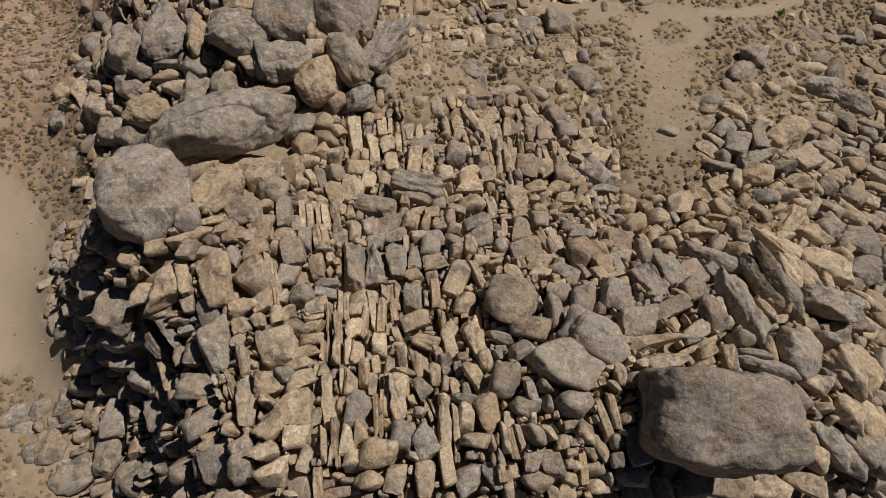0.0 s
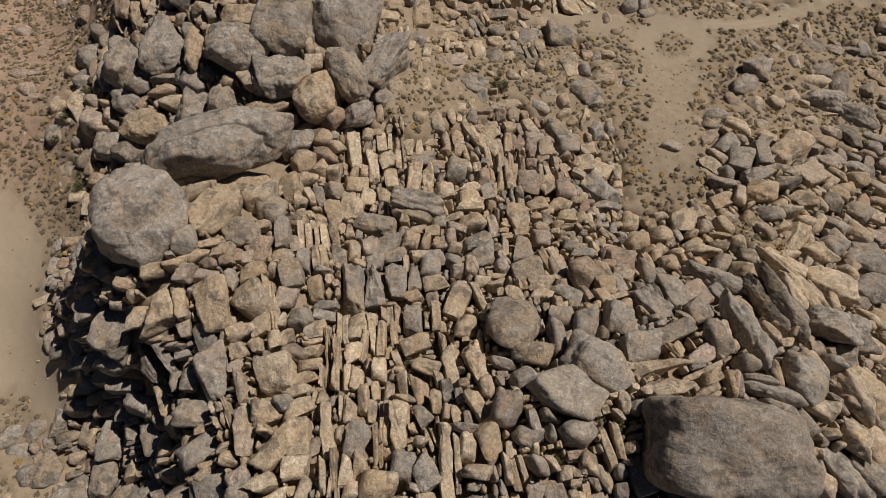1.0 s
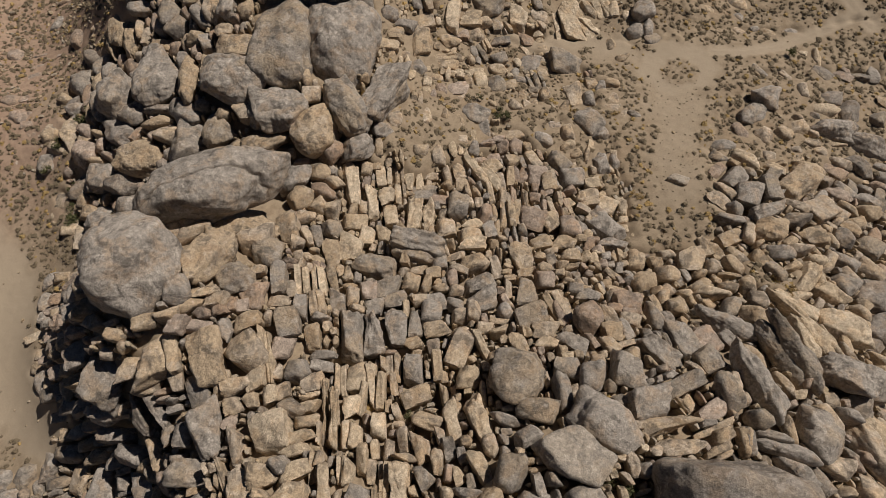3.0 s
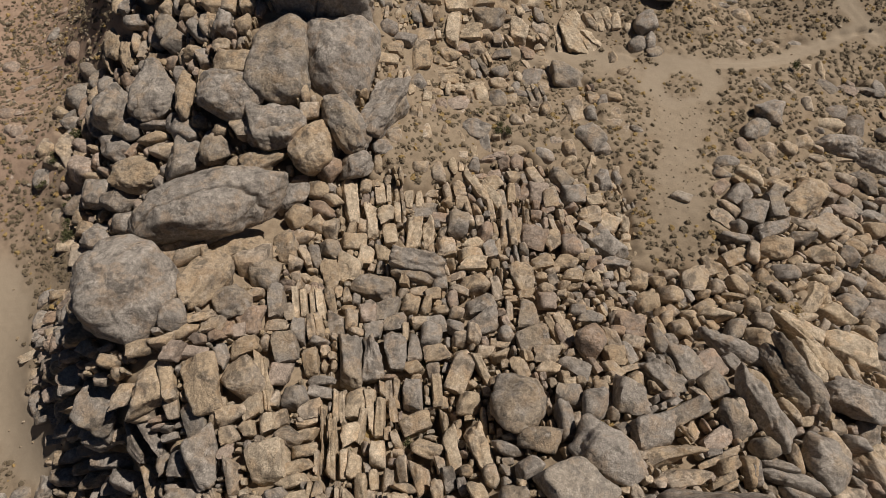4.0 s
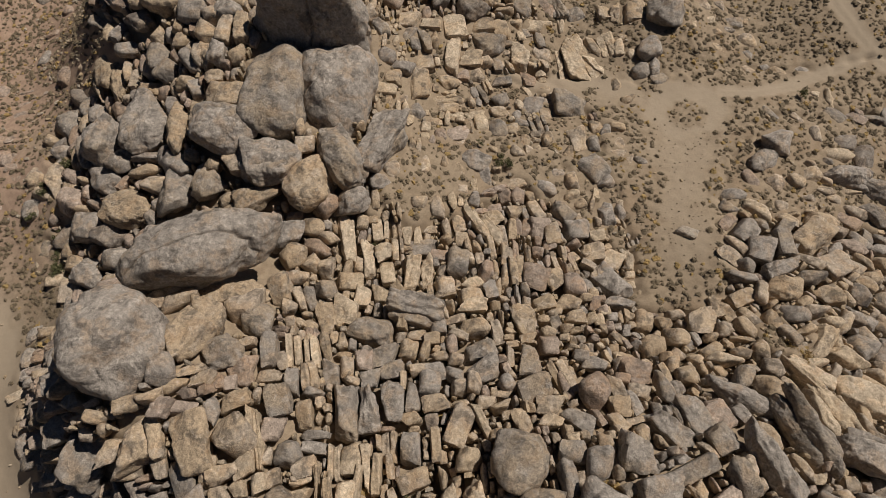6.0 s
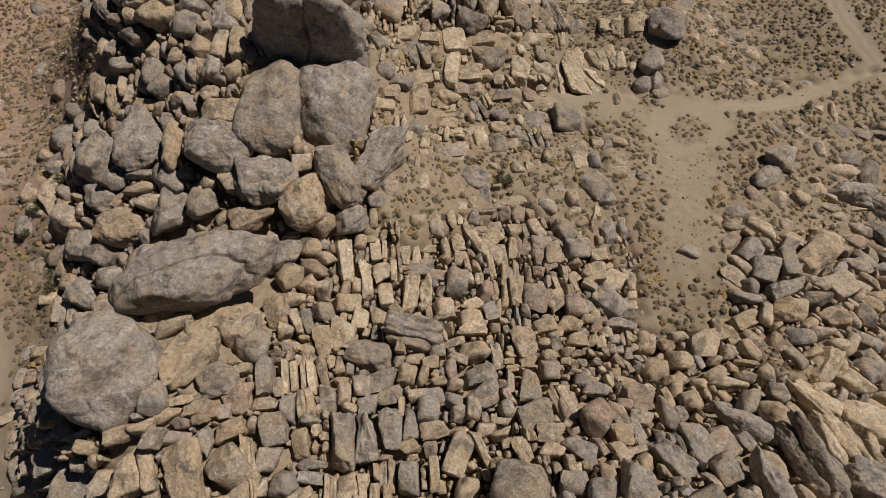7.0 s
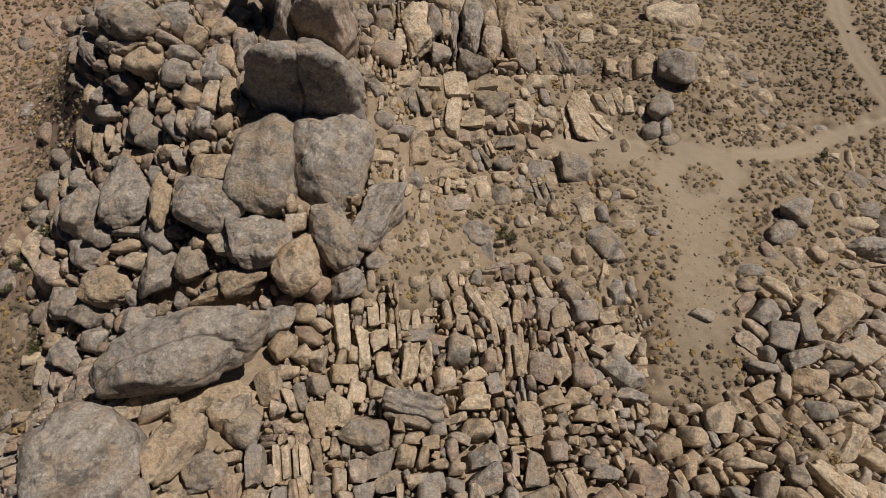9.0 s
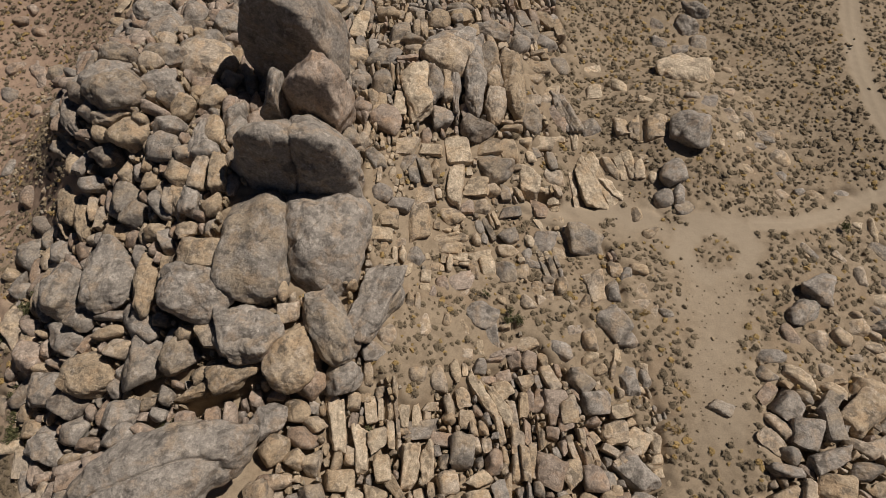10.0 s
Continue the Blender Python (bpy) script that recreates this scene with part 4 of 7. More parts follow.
rock(-52.10, 112.25, 8.06, 1.44, 1.45, 1.66, 0, 'b', 't')
rock(-103.24, 148.34, -21.54, 3.41, 1.79, 1.61, 28, 'b', 'r')
rock(-95.00, 127.92, -21.03, 2.59, 1.46, 1.65, 0, 'b', 'r')
rock(-9.61, 97.68, -1.01, 1.89, 0.95, 1.37, 92, 'k', 't')
rock(-11.54, 94.34, 0.11, 1.46, 2.64, 1.43, 92, 's', 'p')
rock(-38.21, 82.39, 5.21, 6.05, 4.76, 3.33, 4, 'b', 'g')
rock(-55.42, 86.60, -0.66, 5.74, 4.29, 3.00, 93, 'b', 'g')
rock(-48.27, 84.88, 1.84, 5.87, 1.87, 1.99, 97, 'b', 't')
rock(-44.78, 85.69, 2.99, 3.95, 1.25, 1.52, 93, 's', 't')
rock(-80.65, 96.62, -14.00, 3.12, 3.44, 2.18, 0, 'b', 'g')
rock(-68.38, 86.46, -6.45, 5.61, 3.10, 2.18, 80, 'b', 'g')
rock(-38.13, 88.45, 6.49, 4.19, 2.92, 1.81, 171, 'k', 't')
rock(-48.08, 78.12, -0.10, 2.94, 2.83, 1.98, 0, 'b', 'g')
rock(-17.92, 77.13, 4.03, 6.24, 3.34, 2.99, 118, 'b', 'g')
rock(-10.65, 82.64, 0.94, 6.95, 3.37, 2.43, 58, 'k', 'g')
rock(-23.02, 72.51, 3.28, 5.61, 4.38, 3.07, 65, 'b', 't')
rock(-29.20, 75.97, 4.21, 5.21, 4.71, 2.92, 10, 'k', 'g')
rock(-35.74, 76.58, 3.35, 2.72, 2.94, 2.01, 99, 'k', 't')
rock(-41.09, 73.28, 0.92, 3.46, 3.13, 2.22, 63, 'b', 'g')
rock(-31.52, 70.42, 1.93, 4.76, 2.21, 1.72, 17, 'k', 't')
rock(-47.20, 72.34, -1.32, 4.89, 3.97, 2.78, 81, 'b', 'g')
rock(-58.18, 71.76, -4.81, 5.12, 3.62, 2.54, 5, 'b', 't')
rock(-67.74, 70.14, -9.82, 3.52, 3.72, 2.46, 41, 'b', 'g')
rock(-61.53, 67.09, -7.32, 3.93, 2.63, 2.18, 12, 'b', 'd')
rock(-72.25, 75.79, -9.77, 2.99, 3.14, 2.22, 0, 'b', 'r')
rock(-77.61, 81.65, -11.99, 4.50, 2.02, 1.86, 106, 'b', 't')
rock(-50.26, 64.64, -2.86, 3.31, 2.91, 2.30, 21, 'b', 'g')
rock(-49.56, 61.61, -2.16, 2.80, 1.89, 2.03, 10, 'b', 'g')
rock(-59.78, 62.97, -7.53, 2.76, 2.44, 1.83, 30, 'b', 'g')
rock(-65.06, 59.95, -10.49, 4.44, 2.30, 1.99, 153, 'b', 'g')
rock(-70.40, 64.15, -12.85, 2.09, 1.79, 1.92, 0, 'b', 't')
rock(-16.21, 69.76, 1.46, 3.61, 2.80, 2.17, 33, 'b', 'g')
rock(-20.52, 68.78, 1.82, 2.66, 2.57, 1.98, 0, 'b', 'r')
rock(-11.48, 74.22, 0.48, 2.42, 1.97, 1.78, 170, 'b', 'g')
rock(-37.28, 70.27, 0.71, 1.90, 1.51, 1.71, 21, 'b', 't')
rock(-46.06, 66.50, -2.39, 1.44, 0.99, 1.45, 10, 'b', 't')
rock(-44.04, 64.72, -1.52, 1.41, 1.28, 1.52, 0, 'b', 'g')
rock(-52.86, 75.31, -2.22, 2.57, 1.72, 1.97, 170, 'b', 't')
rock(-60.95, 81.20, -3.60, 3.33, 2.99, 2.09, 0, 'b', 'g')
rock(-55.10, 78.00, -2.50, 3.04, 1.09, 1.58, 8, 'b', 't')
rock(-64.09, 78.21, -5.31, 4.49, 2.63, 1.93, 153, 'b', 'd')
rock(-26.34, 63.35, 1.81, 3.47, 2.50, 2.22, 42, 'b', 'g')
rock(-22.21, 65.03, 1.13, 2.06, 1.82, 1.74, 0, 'b', 't')
rock(-19.66, 63.18, 0.55, 2.20, 1.33, 1.67, 170, 'b', 't')
rock(-21.08, 61.26, 1.01, 2.43, 1.71, 1.94, 161, 'b', 'r')
rock(-21.76, 58.04, 1.26, 2.10, 1.60, 1.72, 0, 'b', 't')
rock(-24.79, 59.57, 1.75, 2.58, 2.08, 1.98, 41, 'b', 't')
rock(-23.42, 55.05, 2.56, 1.94, 1.12, 1.80, 0, 'b', 't')
rock(-38.34, 67.93, 0.08, 3.37, 1.11, 1.69, 15, 'k', 't')
rock(-23.95, 79.13, 4.40, 1.96, 1.67, 1.52, 16, 'k', 't')
rock(-25.18, 55.14, 2.68, 1.61, 1.02, 1.54, 0, 'b', 'r')
rock(-72.38, 66.64, -13.36, 1.74, 1.49, 1.67, 34, 'b', 't')
rock(-76.94, 73.53, -13.50, 1.63, 1.38, 1.67, 0, 'b', 'r')
rock(-44.88, 79.05, 1.18, 1.58, 1.16, 1.78, 0, 'b', 'g')
rock(-40.86, 76.71, 1.68, 1.81, 1.32, 1.77, 22, 'b', 't')
rock(-83.10, 92.46, -14.55, 2.21, 1.76, 1.85, 0, 'b', 't')
rock(-72.79, 80.55, -9.47, 2.06, 1.93, 1.88, 11, 'b', 'r')
rock(-78.89, 88.87, -12.79, 1.91, 2.36, 1.59, 106, 'b', 'g')
rock(-69.29, 73.80, -9.25, 2.48, 1.02, 1.71, 170, 'b', 't')
rock(-9.10, 76.74, -0.21, 1.82, 1.54, 1.75, 42, 'b', 't')
rock(-16.62, 84.84, 2.68, 1.23, 0.80, 1.34, 0, 'b', 't')
rock(-14.93, 84.38, 2.20, 0.99, 0.80, 1.69, 0, 'b', 't')
rock(0.84, 133.27, -1.43, 5.74, 5.78, 4.02, 78, 'b', 't')
rock(-1.60, 126.26, 0.39, 4.80, 1.78, 1.89, 94, 'b', 'g')
rock(5.88, 127.54, -0.28, 8.41, 2.10, 2.70, 90, 'b', 'g')
rock(0.47, 126.86, -0.24, 4.65, 0.90, 1.47, 91, 's', 't')
rock(2.19, 125.74, -0.49, 6.47, 1.05, 1.64, 91, 'k', 'd')
rock(9.76, 130.03, -2.51, 3.08, 1.85, 1.87, 88, 'b', 't')
rock(13.79, 129.69, -3.83, 8.64, 2.34, 2.52, 93, 'b', 't')
rock(9.92, 123.77, -2.96, 5.07, 2.12, 2.04, 89, 'b', 't')
rock(4.24, 121.36, -1.92, 2.51, 1.35, 1.45, 97, 'k', 'r')
rock(6.24, 117.56, -2.59, 3.65, 2.67, 2.30, 174, 'b', 'd')
rock(-5.01, 124.18, 0.27, 6.81, 2.96, 1.83, 99, 'k', 'p')
rock(17.34, 122.98, -6.44, 3.26, 2.66, 1.99, 132, 'b', 'g')
rock(24.22, 125.68, -9.71, 4.42, 3.09, 1.92, 126, 'k', 'r')
rock(22.22, 129.86, -8.87, 3.51, 2.13, 1.61, 62, 'b', 't')
rock(24.83, 139.81, -11.13, 2.99, 3.03, 2.09, 167, 'b', 'g')
rock(-11.71, 134.36, -1.66, 3.25, 2.57, 1.59, 173, 'k', 'g')
rock(-0.24, 119.02, -1.07, 2.32, 2.32, 1.65, 0, 'k', 'g')
rock(-6.86, 112.49, -0.69, 2.54, 1.87, 1.55, 0, 'k', 't')
rock(-12.43, 108.74, 1.24, 2.54, 1.27, 1.57, 118, 'b', 'g')
rock(-1.92, 108.98, -2.78, 1.42, 1.84, 1.82, 0, 'b', 't')
rock(12.27, 115.03, -5.98, 2.68, 2.67, 1.66, 0, 'k', 't')
rock(8.00, 114.57, -4.62, 3.10, 1.76, 1.59, 6, 'k', 't')
rock(9.28, 110.56, -5.51, 3.53, 3.24, 2.27, 157, 'b', 'g')
rock(20.22, 118.30, -8.47, 2.61, 1.66, 1.36, 0, 'k', 'p')
rock(15.99, 116.96, -6.92, 1.66, 1.82, 1.59, 0, 'k', 't')
rock(27.75, 109.65, -9.15, 7.39, 2.23, 1.99, 107, 'k', 'p')
rock(30.74, 110.02, -9.67, 6.53, 1.46, 1.41, 109, 's', 'p')
rock(32.77, 113.09, -9.33, 3.18, 1.37, 1.49, 121, 'b', 't')
rock(34.84, 113.31, -9.02, 3.51, 1.47, 1.42, 105, 'k', 'p')
rock(36.60, 113.37, -8.49, 3.39, 1.28, 1.57, 100, 'k', 'p')
rock(32.55, 108.19, -9.35, 3.93, 1.32, 1.58, 116, 'k', 'p')
rock(38.00, 112.36, -8.21, 2.42, 1.08, 1.61, 91, 'k', 'p')
rock(38.10, 121.56, -8.06, 3.39, 1.24, 1.65, 83, 'k', 't')
rock(41.92, 120.68, -6.87, 2.75, 3.17, 1.72, 0, 'k', 't')
rock(47.80, 119.38, -4.77, 4.03, 4.56, 3.01, 0, 'b', 'g')
rock(53.85, 127.87, -8.58, 2.46, 2.64, 1.72, 167, 'b', 'd')
rock(58.28, 124.79, -9.03, 2.52, 2.90, 1.76, 0, 'b', 't')
rock(43.79, 110.49, -6.68, 2.65, 2.77, 2.29, 0, 'b', 'g')
rock(41.87, 105.84, -8.09, 2.42, 2.30, 1.82, 73, 'b', 'g')
rock(44.65, 106.37, -7.91, 2.38, 1.32, 1.66, 81, 'b', 'g')
rock(36.04, 102.63, -8.97, 1.61, 2.00, 1.60, 0, 'b', 't')
rock(38.21, 98.42, -8.48, 2.29, 1.41, 1.76, 48, 'b', 't')
rock(26.06, 96.76, -7.55, 3.99, 3.43, 2.40, 5, 'b', 'g')
rock(18.37, 96.67, -7.80, 2.69, 2.12, 1.52, 68, 'k', 'd')
rock(-10.98, 101.98, 0.23, 2.02, 1.87, 1.58, 0, 'b', 'd')
rock(-8.21, 100.94, -1.19, 2.61, 1.39, 1.79, 169, 'b', 'd')
rock(-3.54, 103.61, -3.31, 2.08, 2.12, 1.65, 91, 'k', 't')
rock(1.04, 100.86, -5.36, 2.42, 1.94, 1.66, 126, 'b', 't')
rock(7.10, 103.15, -6.58, 1.79, 1.97, 1.69, 0, 'b', 't')
rock(3.72, 102.76, -5.86, 1.71, 1.80, 1.70, 0, 'k', 'r')
rock(17.76, 103.32, -8.32, 1.98, 1.91, 1.54, 86, 'k', 'r')
rock(-9.64, 97.76, -0.57, 1.74, 1.97, 1.79, 0, 'k', 't')
rock(-5.07, 97.98, -3.29, 4.21, 3.17, 1.97, 91, 'k', 't')
rock(-10.41, 93.32, -0.58, 2.91, 1.06, 1.41, 92, 'b', 't')
rock(0.35, 94.21, -5.52, 2.89, 1.22, 1.46, 5, 'k', 't')
rock(11.12, 94.51, -7.05, 2.50, 1.56, 1.74, 169, 'b', 't')
rock(29.92, 122.76, -9.70, 2.36, 2.49, 1.73, 0, 'b', 'g')
rock(31.66, 132.68, -11.25, 2.05, 2.06, 1.71, 0, 'k', 'p')
rock(37.69, 134.31, -11.48, 1.82, 2.29, 1.53, 0, 'b', 'p')
rock(56.21, 154.42, -13.92, 3.79, 2.98, 2.28, 115, 'b', 'g')
rock(58.45, 149.46, -14.59, 3.02, 2.99, 2.09, 80, 'b', 'g')
rock(53.69, 147.56, -14.52, 3.89, 2.16, 1.56, 34, 'b', 'g')
rock(49.35, 155.30, -14.95, 2.70, 2.87, 1.89, 0, 'b', 'd')
rock(57.60, 137.87, -12.32, 2.61, 1.65, 1.52, 57, 'b', 't')
rock(15.83, 141.96, -6.33, 2.53, 2.51, 1.82, 36, 'b', 'g')
rock(22.31, 145.13, -9.69, 2.70, 2.43, 1.84, 0, 'b', 'g')
rock(-16.34, 128.44, -1.04, 2.08, 2.57, 1.57, 101, 'b', 'g')
rock(-15.23, 119.66, 1.33, 1.93, 2.59, 1.83, 93, 'b', 'r')
rock(-19.41, 130.84, -1.80, 2.12, 2.30, 1.84, 94, 'b', 'g')
rock(-10.50, 117.37, 1.07, 2.85, 3.03, 2.05, 66, 'b', 'r')
rock(-12.64, 119.47, 0.59, 1.06, 2.60, 1.38, 92, 's', 't')
rock(-14.68, 111.46, 2.26, 1.51, 1.82, 1.74, 0, 'b', 't')
rock(18.49, 132.97, -7.50, 2.72, 2.03, 1.37, 0, 'k', 't')
rock(19.16, 136.64, -7.93, 3.25, 1.46, 1.49, 0, 'k', 't')
rock(13.12, 136.83, -4.44, 1.90, 2.66, 1.80, 0, 'b', 't')
rock(-0.93, 144.74, -2.09, 2.39, 2.78, 1.92, 0, 'b', 't')
rock(-9.08, 141.36, -2.60, 2.91, 2.40, 1.68, 92, 'b', 'g')
rock(-6.38, 138.66, -1.28, 2.64, 1.43, 1.72, 0, 'b', 'g')
rock(-17.91, 146.48, -5.72, 3.65, 1.85, 1.69, 85, 'k', 'p')
rock(1.74, 106.98, -4.55, 4.96, 1.88, 1.70, 85, 'k', 'p')
rock(16.30, 108.81, -7.68, 4.28, 2.23, 1.83, 87, 'k', 'p')
rock(21.50, 110.44, -9.00, 2.10, 2.27, 1.50, 86, 'k', 't')
rock(2.45, 113.29, -3.54, 2.92, 2.92, 1.81, 89, 'k', 'p')
rock(-2.92, 112.40, -1.96, 1.02, 2.45, 1.55, 90, 's', 'p')
rock(-19.32, 57.31, 0.95, 1.79, 1.79, 1.75, 11, 'k', 't')
rock(-25.64, 52.15, 4.55, 3.11, 1.89, 1.86, 101, 'k', 't')
rock(-18.83, 53.35, 2.01, 2.06, 1.81, 1.78, 149, 'b', 'g')
rock(-21.05, 51.55, 2.97, 2.09, 0.96, 1.38, 104, 'k', 'g')
rock(-23.56, 49.06, 5.31, 1.30, 1.20, 1.63, 0, 'k', 't')
rock(-15.29, 49.68, 2.73, 2.83, 1.94, 1.86, 89, 'k', 'p')
rock(-15.34, 55.22, 0.39, 2.39, 1.65, 1.53, 5, 'k', 'p')
rock(-12.60, 59.69, -0.86, 3.87, 1.24, 1.49, 97, 'k', 'p')
rock(-10.25, 61.02, -1.02, 2.29, 1.67, 1.76, 92, 'k', 'p')
rock(-8.40, 61.74, -1.78, 2.32, 0.63, 1.27, 94, 's', 'p')
rock(-9.32, 56.93, -0.81, 2.00, 1.44, 1.66, 92, 'k', 'p')
rock(-13.01, 52.68, 0.74, 2.11, 1.40, 1.52, 88, 'k', 'p')
rock(-10.03, 53.23, 0.27, 1.71, 1.70, 1.69, 92, 'k', 'p')
rock(-5.34, 57.20, -1.21, 3.78, 1.45, 1.66, 86, 'k', 'p')
rock(-2.78, 57.75, -1.72, 3.60, 1.04, 1.38, 95, 'k', 'p')
rock(-7.63, 54.47, -0.75, 2.58, 0.93, 1.30, 124, 'k', 't')
rock(-4.60, 49.05, 1.74, 4.36, 1.94, 2.04, 167, 'k', 'g')
rock(-11.03, 46.57, 3.55, 3.82, 2.62, 2.17, 159, 'k', 'g')
rock(2.54, 59.43, -1.57, 2.73, 1.99, 1.84, 89, 'k', 'g')
rock(3.42, 63.98, -2.64, 1.49, 1.56, 1.44, 0, 'k', 't')
rock(4.94, 55.35, -1.00, 2.28, 1.19, 1.37, 26, 'k', 'p')
rock(-0.99, 46.83, 2.23, 1.52, 1.41, 1.74, 0, 'k', 'g')
rock(-1.86, 44.93, 2.74, 1.31, 1.18, 1.52, 0, 'k', 't')
rock(-0.01, 49.80, 1.02, 1.24, 0.79, 1.67, 90, 'b', 't')
rock(5.20, 46.87, 2.55, 2.75, 1.80, 2.04, 5, 'b', 't')
rock(5.32, 43.00, 3.43, 2.79, 1.62, 1.54, 12, 'k', 'g')
rock(5.91, 39.83, 4.76, 2.72, 2.01, 1.79, 20, 'k', 'g')
rock(12.49, 48.44, 1.53, 2.62, 1.96, 1.82, 96, 'k', 't')
rock(13.05, 41.28, 4.10, 2.53, 1.83, 1.72, 85, 'k', 'g')
rock(13.09, 45.03, 2.33, 1.52, 0.78, 1.45, 10, 'k', 't')
rock(16.00, 43.78, 2.78, 1.70, 1.54, 1.74, 10, 'k', 'r')
rock(15.19, 56.62, -1.21, 2.63, 2.38, 1.80, 158, 'k', 'r')
rock(18.79, 56.30, -1.70, 2.63, 1.78, 1.80, 95, 'k', 't')
rock(11.75, 57.61, -1.48, 2.79, 0.73, 1.47, 92, 's', 't')
rock(12.94, 57.90, -1.68, 2.70, 0.73, 1.41, 89, 's', 't')
rock(11.01, 60.83, -2.25, 2.54, 1.17, 1.39, 89, 'k', 't')
rock(14.70, 61.47, -2.50, 1.86, 0.85, 1.52, 87, 'k', 't')
rock(16.16, 51.73, -0.31, 2.22, 1.48, 1.50, 10, 'k', 't')
rock(20.53, 51.87, -1.24, 1.96, 1.76, 1.46, 158, 'k', 't')
rock(16.38, 46.27, 1.58, 1.34, 1.21, 1.58, 0, 'b', 't')
rock(7.14, 57.83, -1.49, 2.02, 1.25, 1.46, 88, 'b', 'r')
rock(-8.79, 41.87, 4.41, 2.44, 1.62, 1.56, 15, 'k', 'g')
rock(-5.29, 42.99, 3.54, 1.71, 1.49, 1.47, 86, 'k', 't')
rock(-1.22, 39.51, 4.43, 1.98, 1.48, 1.50, 12, 'k', 'g')
rock(-0.55, 42.01, 3.82, 1.65, 0.85, 1.63, 10, 'k', 't')
rock(1.83, 41.29, 4.15, 1.27, 0.94, 1.74, 0, 'b', 't')
rock(1.55, 39.03, 4.61, 1.43, 1.29, 1.55, 0, 'b', 'g')
rock(-22.19, 41.72, 8.09, 2.55, 0.53, 1.26, 98, 's', 'p')
rock(-21.15, 42.16, 7.46, 2.40, 0.53, 1.24, 100, 's', 'p')
rock(-19.76, 42.05, 6.95, 2.58, 0.53, 1.24, 97, 's', 'p')
rock(-18.57, 41.86, 6.93, 2.78, 0.53, 1.59, 102, 's', 'p')
rock(-17.34, 42.76, 5.94, 2.64, 0.80, 1.39, 104, 'k', 't')
rock(-15.12, 44.29, 4.63, 1.54, 0.74, 1.39, 98, 'k', 't')
rock(-16.05, 38.92, 6.91, 2.33, 1.14, 1.40, 99, 'k', 'g')
rock(-13.98, 39.65, 6.30, 1.81, 1.06, 1.63, 98, 'k', 't')
rock(-18.22, 38.23, 8.03, 2.22, 0.60, 1.56, 104, 's', 't')
rock(-19.29, 37.87, 8.51, 2.10, 0.60, 1.53, 100, 's', 't')
rock(-20.95, 37.04, 9.60, 2.02, 1.12, 1.72, 86, 'k', 'g')
rock(-13.19, 37.79, 6.44, 1.22, 0.89, 1.46, 0, 'b', 't')
rock(65.13, 86.46, -6.03, 3.32, 3.02, 2.30, 0, 'b', 'g')
rock(61.94, 82.44, -6.22, 3.69, 2.27, 1.93, 11, 'b', 'g')
rock(58.36, 78.07, -6.27, 2.43, 1.42, 1.45, 106, 'b', 'r')
rock(63.08, 77.42, -6.30, 2.17, 2.45, 1.62, 142, 'b', 't')
rock(67.12, 77.95, -6.59, 1.84, 1.75, 1.80, 141, 'b', 't')
rock(53.84, 74.69, -5.60, 2.73, 1.46, 1.45, 0, 'b', 'g')
rock(52.01, 71.25, -4.68, 2.23, 1.67, 1.59, 0, 'b', 'g')
rock(57.49, 70.82, -4.40, 3.12, 1.77, 1.83, 142, 'b', 'p')
rock(62.35, 72.08, -5.56, 1.79, 1.66, 1.51, 155, 'b', 't')
rock(74.44, 89.46, -7.64, 2.42, 1.55, 1.52, 76, 'b', 't')
rock(80.29, 88.04, -8.53, 2.61, 1.82, 1.48, 174, 'b', 'd')
rock(77.73, 84.61, -8.06, 3.05, 1.90, 1.55, 11, 'b', 'p')
rock(83.33, 84.46, -8.70, 2.65, 2.59, 1.83, 0, 'b', 'd')
rock(71.27, 79.91, -7.28, 2.35, 2.08, 1.64, 0, 'b', 't')
rock(78.30, 79.25, -8.30, 3.79, 2.14, 1.76, 174, 'b', 'g')
rock(71.18, 82.03, -7.15, 1.58, 1.03, 1.64, 168, 'b', 't')
rock(73.41, 78.56, -7.76, 1.52, 0.89, 1.57, 154, 'b', 't')
rock(74.40, 74.84, -8.26, 2.22, 1.13, 1.39, 168, 'b', 't')
rock(78.60, 76.73, -8.93, 2.66, 0.80, 1.37, 5, 'b', 't')
rock(82.36, 72.21, -9.21, 3.37, 1.91, 1.83, 134, 'b', 'g')
rock(78.05, 72.31, -8.67, 3.19, 1.30, 1.72, 155, 'b', 't')
rock(54.02, 65.88, -3.20, 2.70, 2.79, 1.67, 124, 'k', 'g')
rock(55.27, 62.04, -1.67, 2.68, 2.84, 1.84, 162, 'k', 'g')
rock(59.19, 63.21, -2.27, 2.67, 1.73, 1.75, 86, 'k', 'g')
rock(57.20, 58.31, -0.95, 3.58, 1.35, 1.61, 20, 'k', 'g')
rock(65.56, 65.05, -3.86, 4.35, 2.57, 2.07, 37, 'k', 't')
rock(74.94, 64.82, -7.54, 3.47, 1.72, 1.55, 166, 'b', 'r')
rock(51.56, 58.75, -1.44, 1.75, 1.58, 1.61, 131, 'b', 'g')
rock(50.03, 56.55, -1.19, 2.76, 1.04, 1.70, 169, 'b', 'g')
rock(55.92, 53.96, 0.07, 3.30, 2.04, 1.89, 15, 'b', 't')
rock(61.41, 56.35, -0.83, 3.12, 1.53, 1.88, 20, 'b', 'g')
rock(67.89, 59.56, -3.42, 3.68, 2.38, 1.95, 24, 'k', 't')
rock(71.96, 54.67, -4.95, 2.41, 2.25, 1.67, 104, 'b', 'g')
rock(64.40, 53.48, -1.76, 3.19, 1.88, 1.48, 10, 'k', 't')
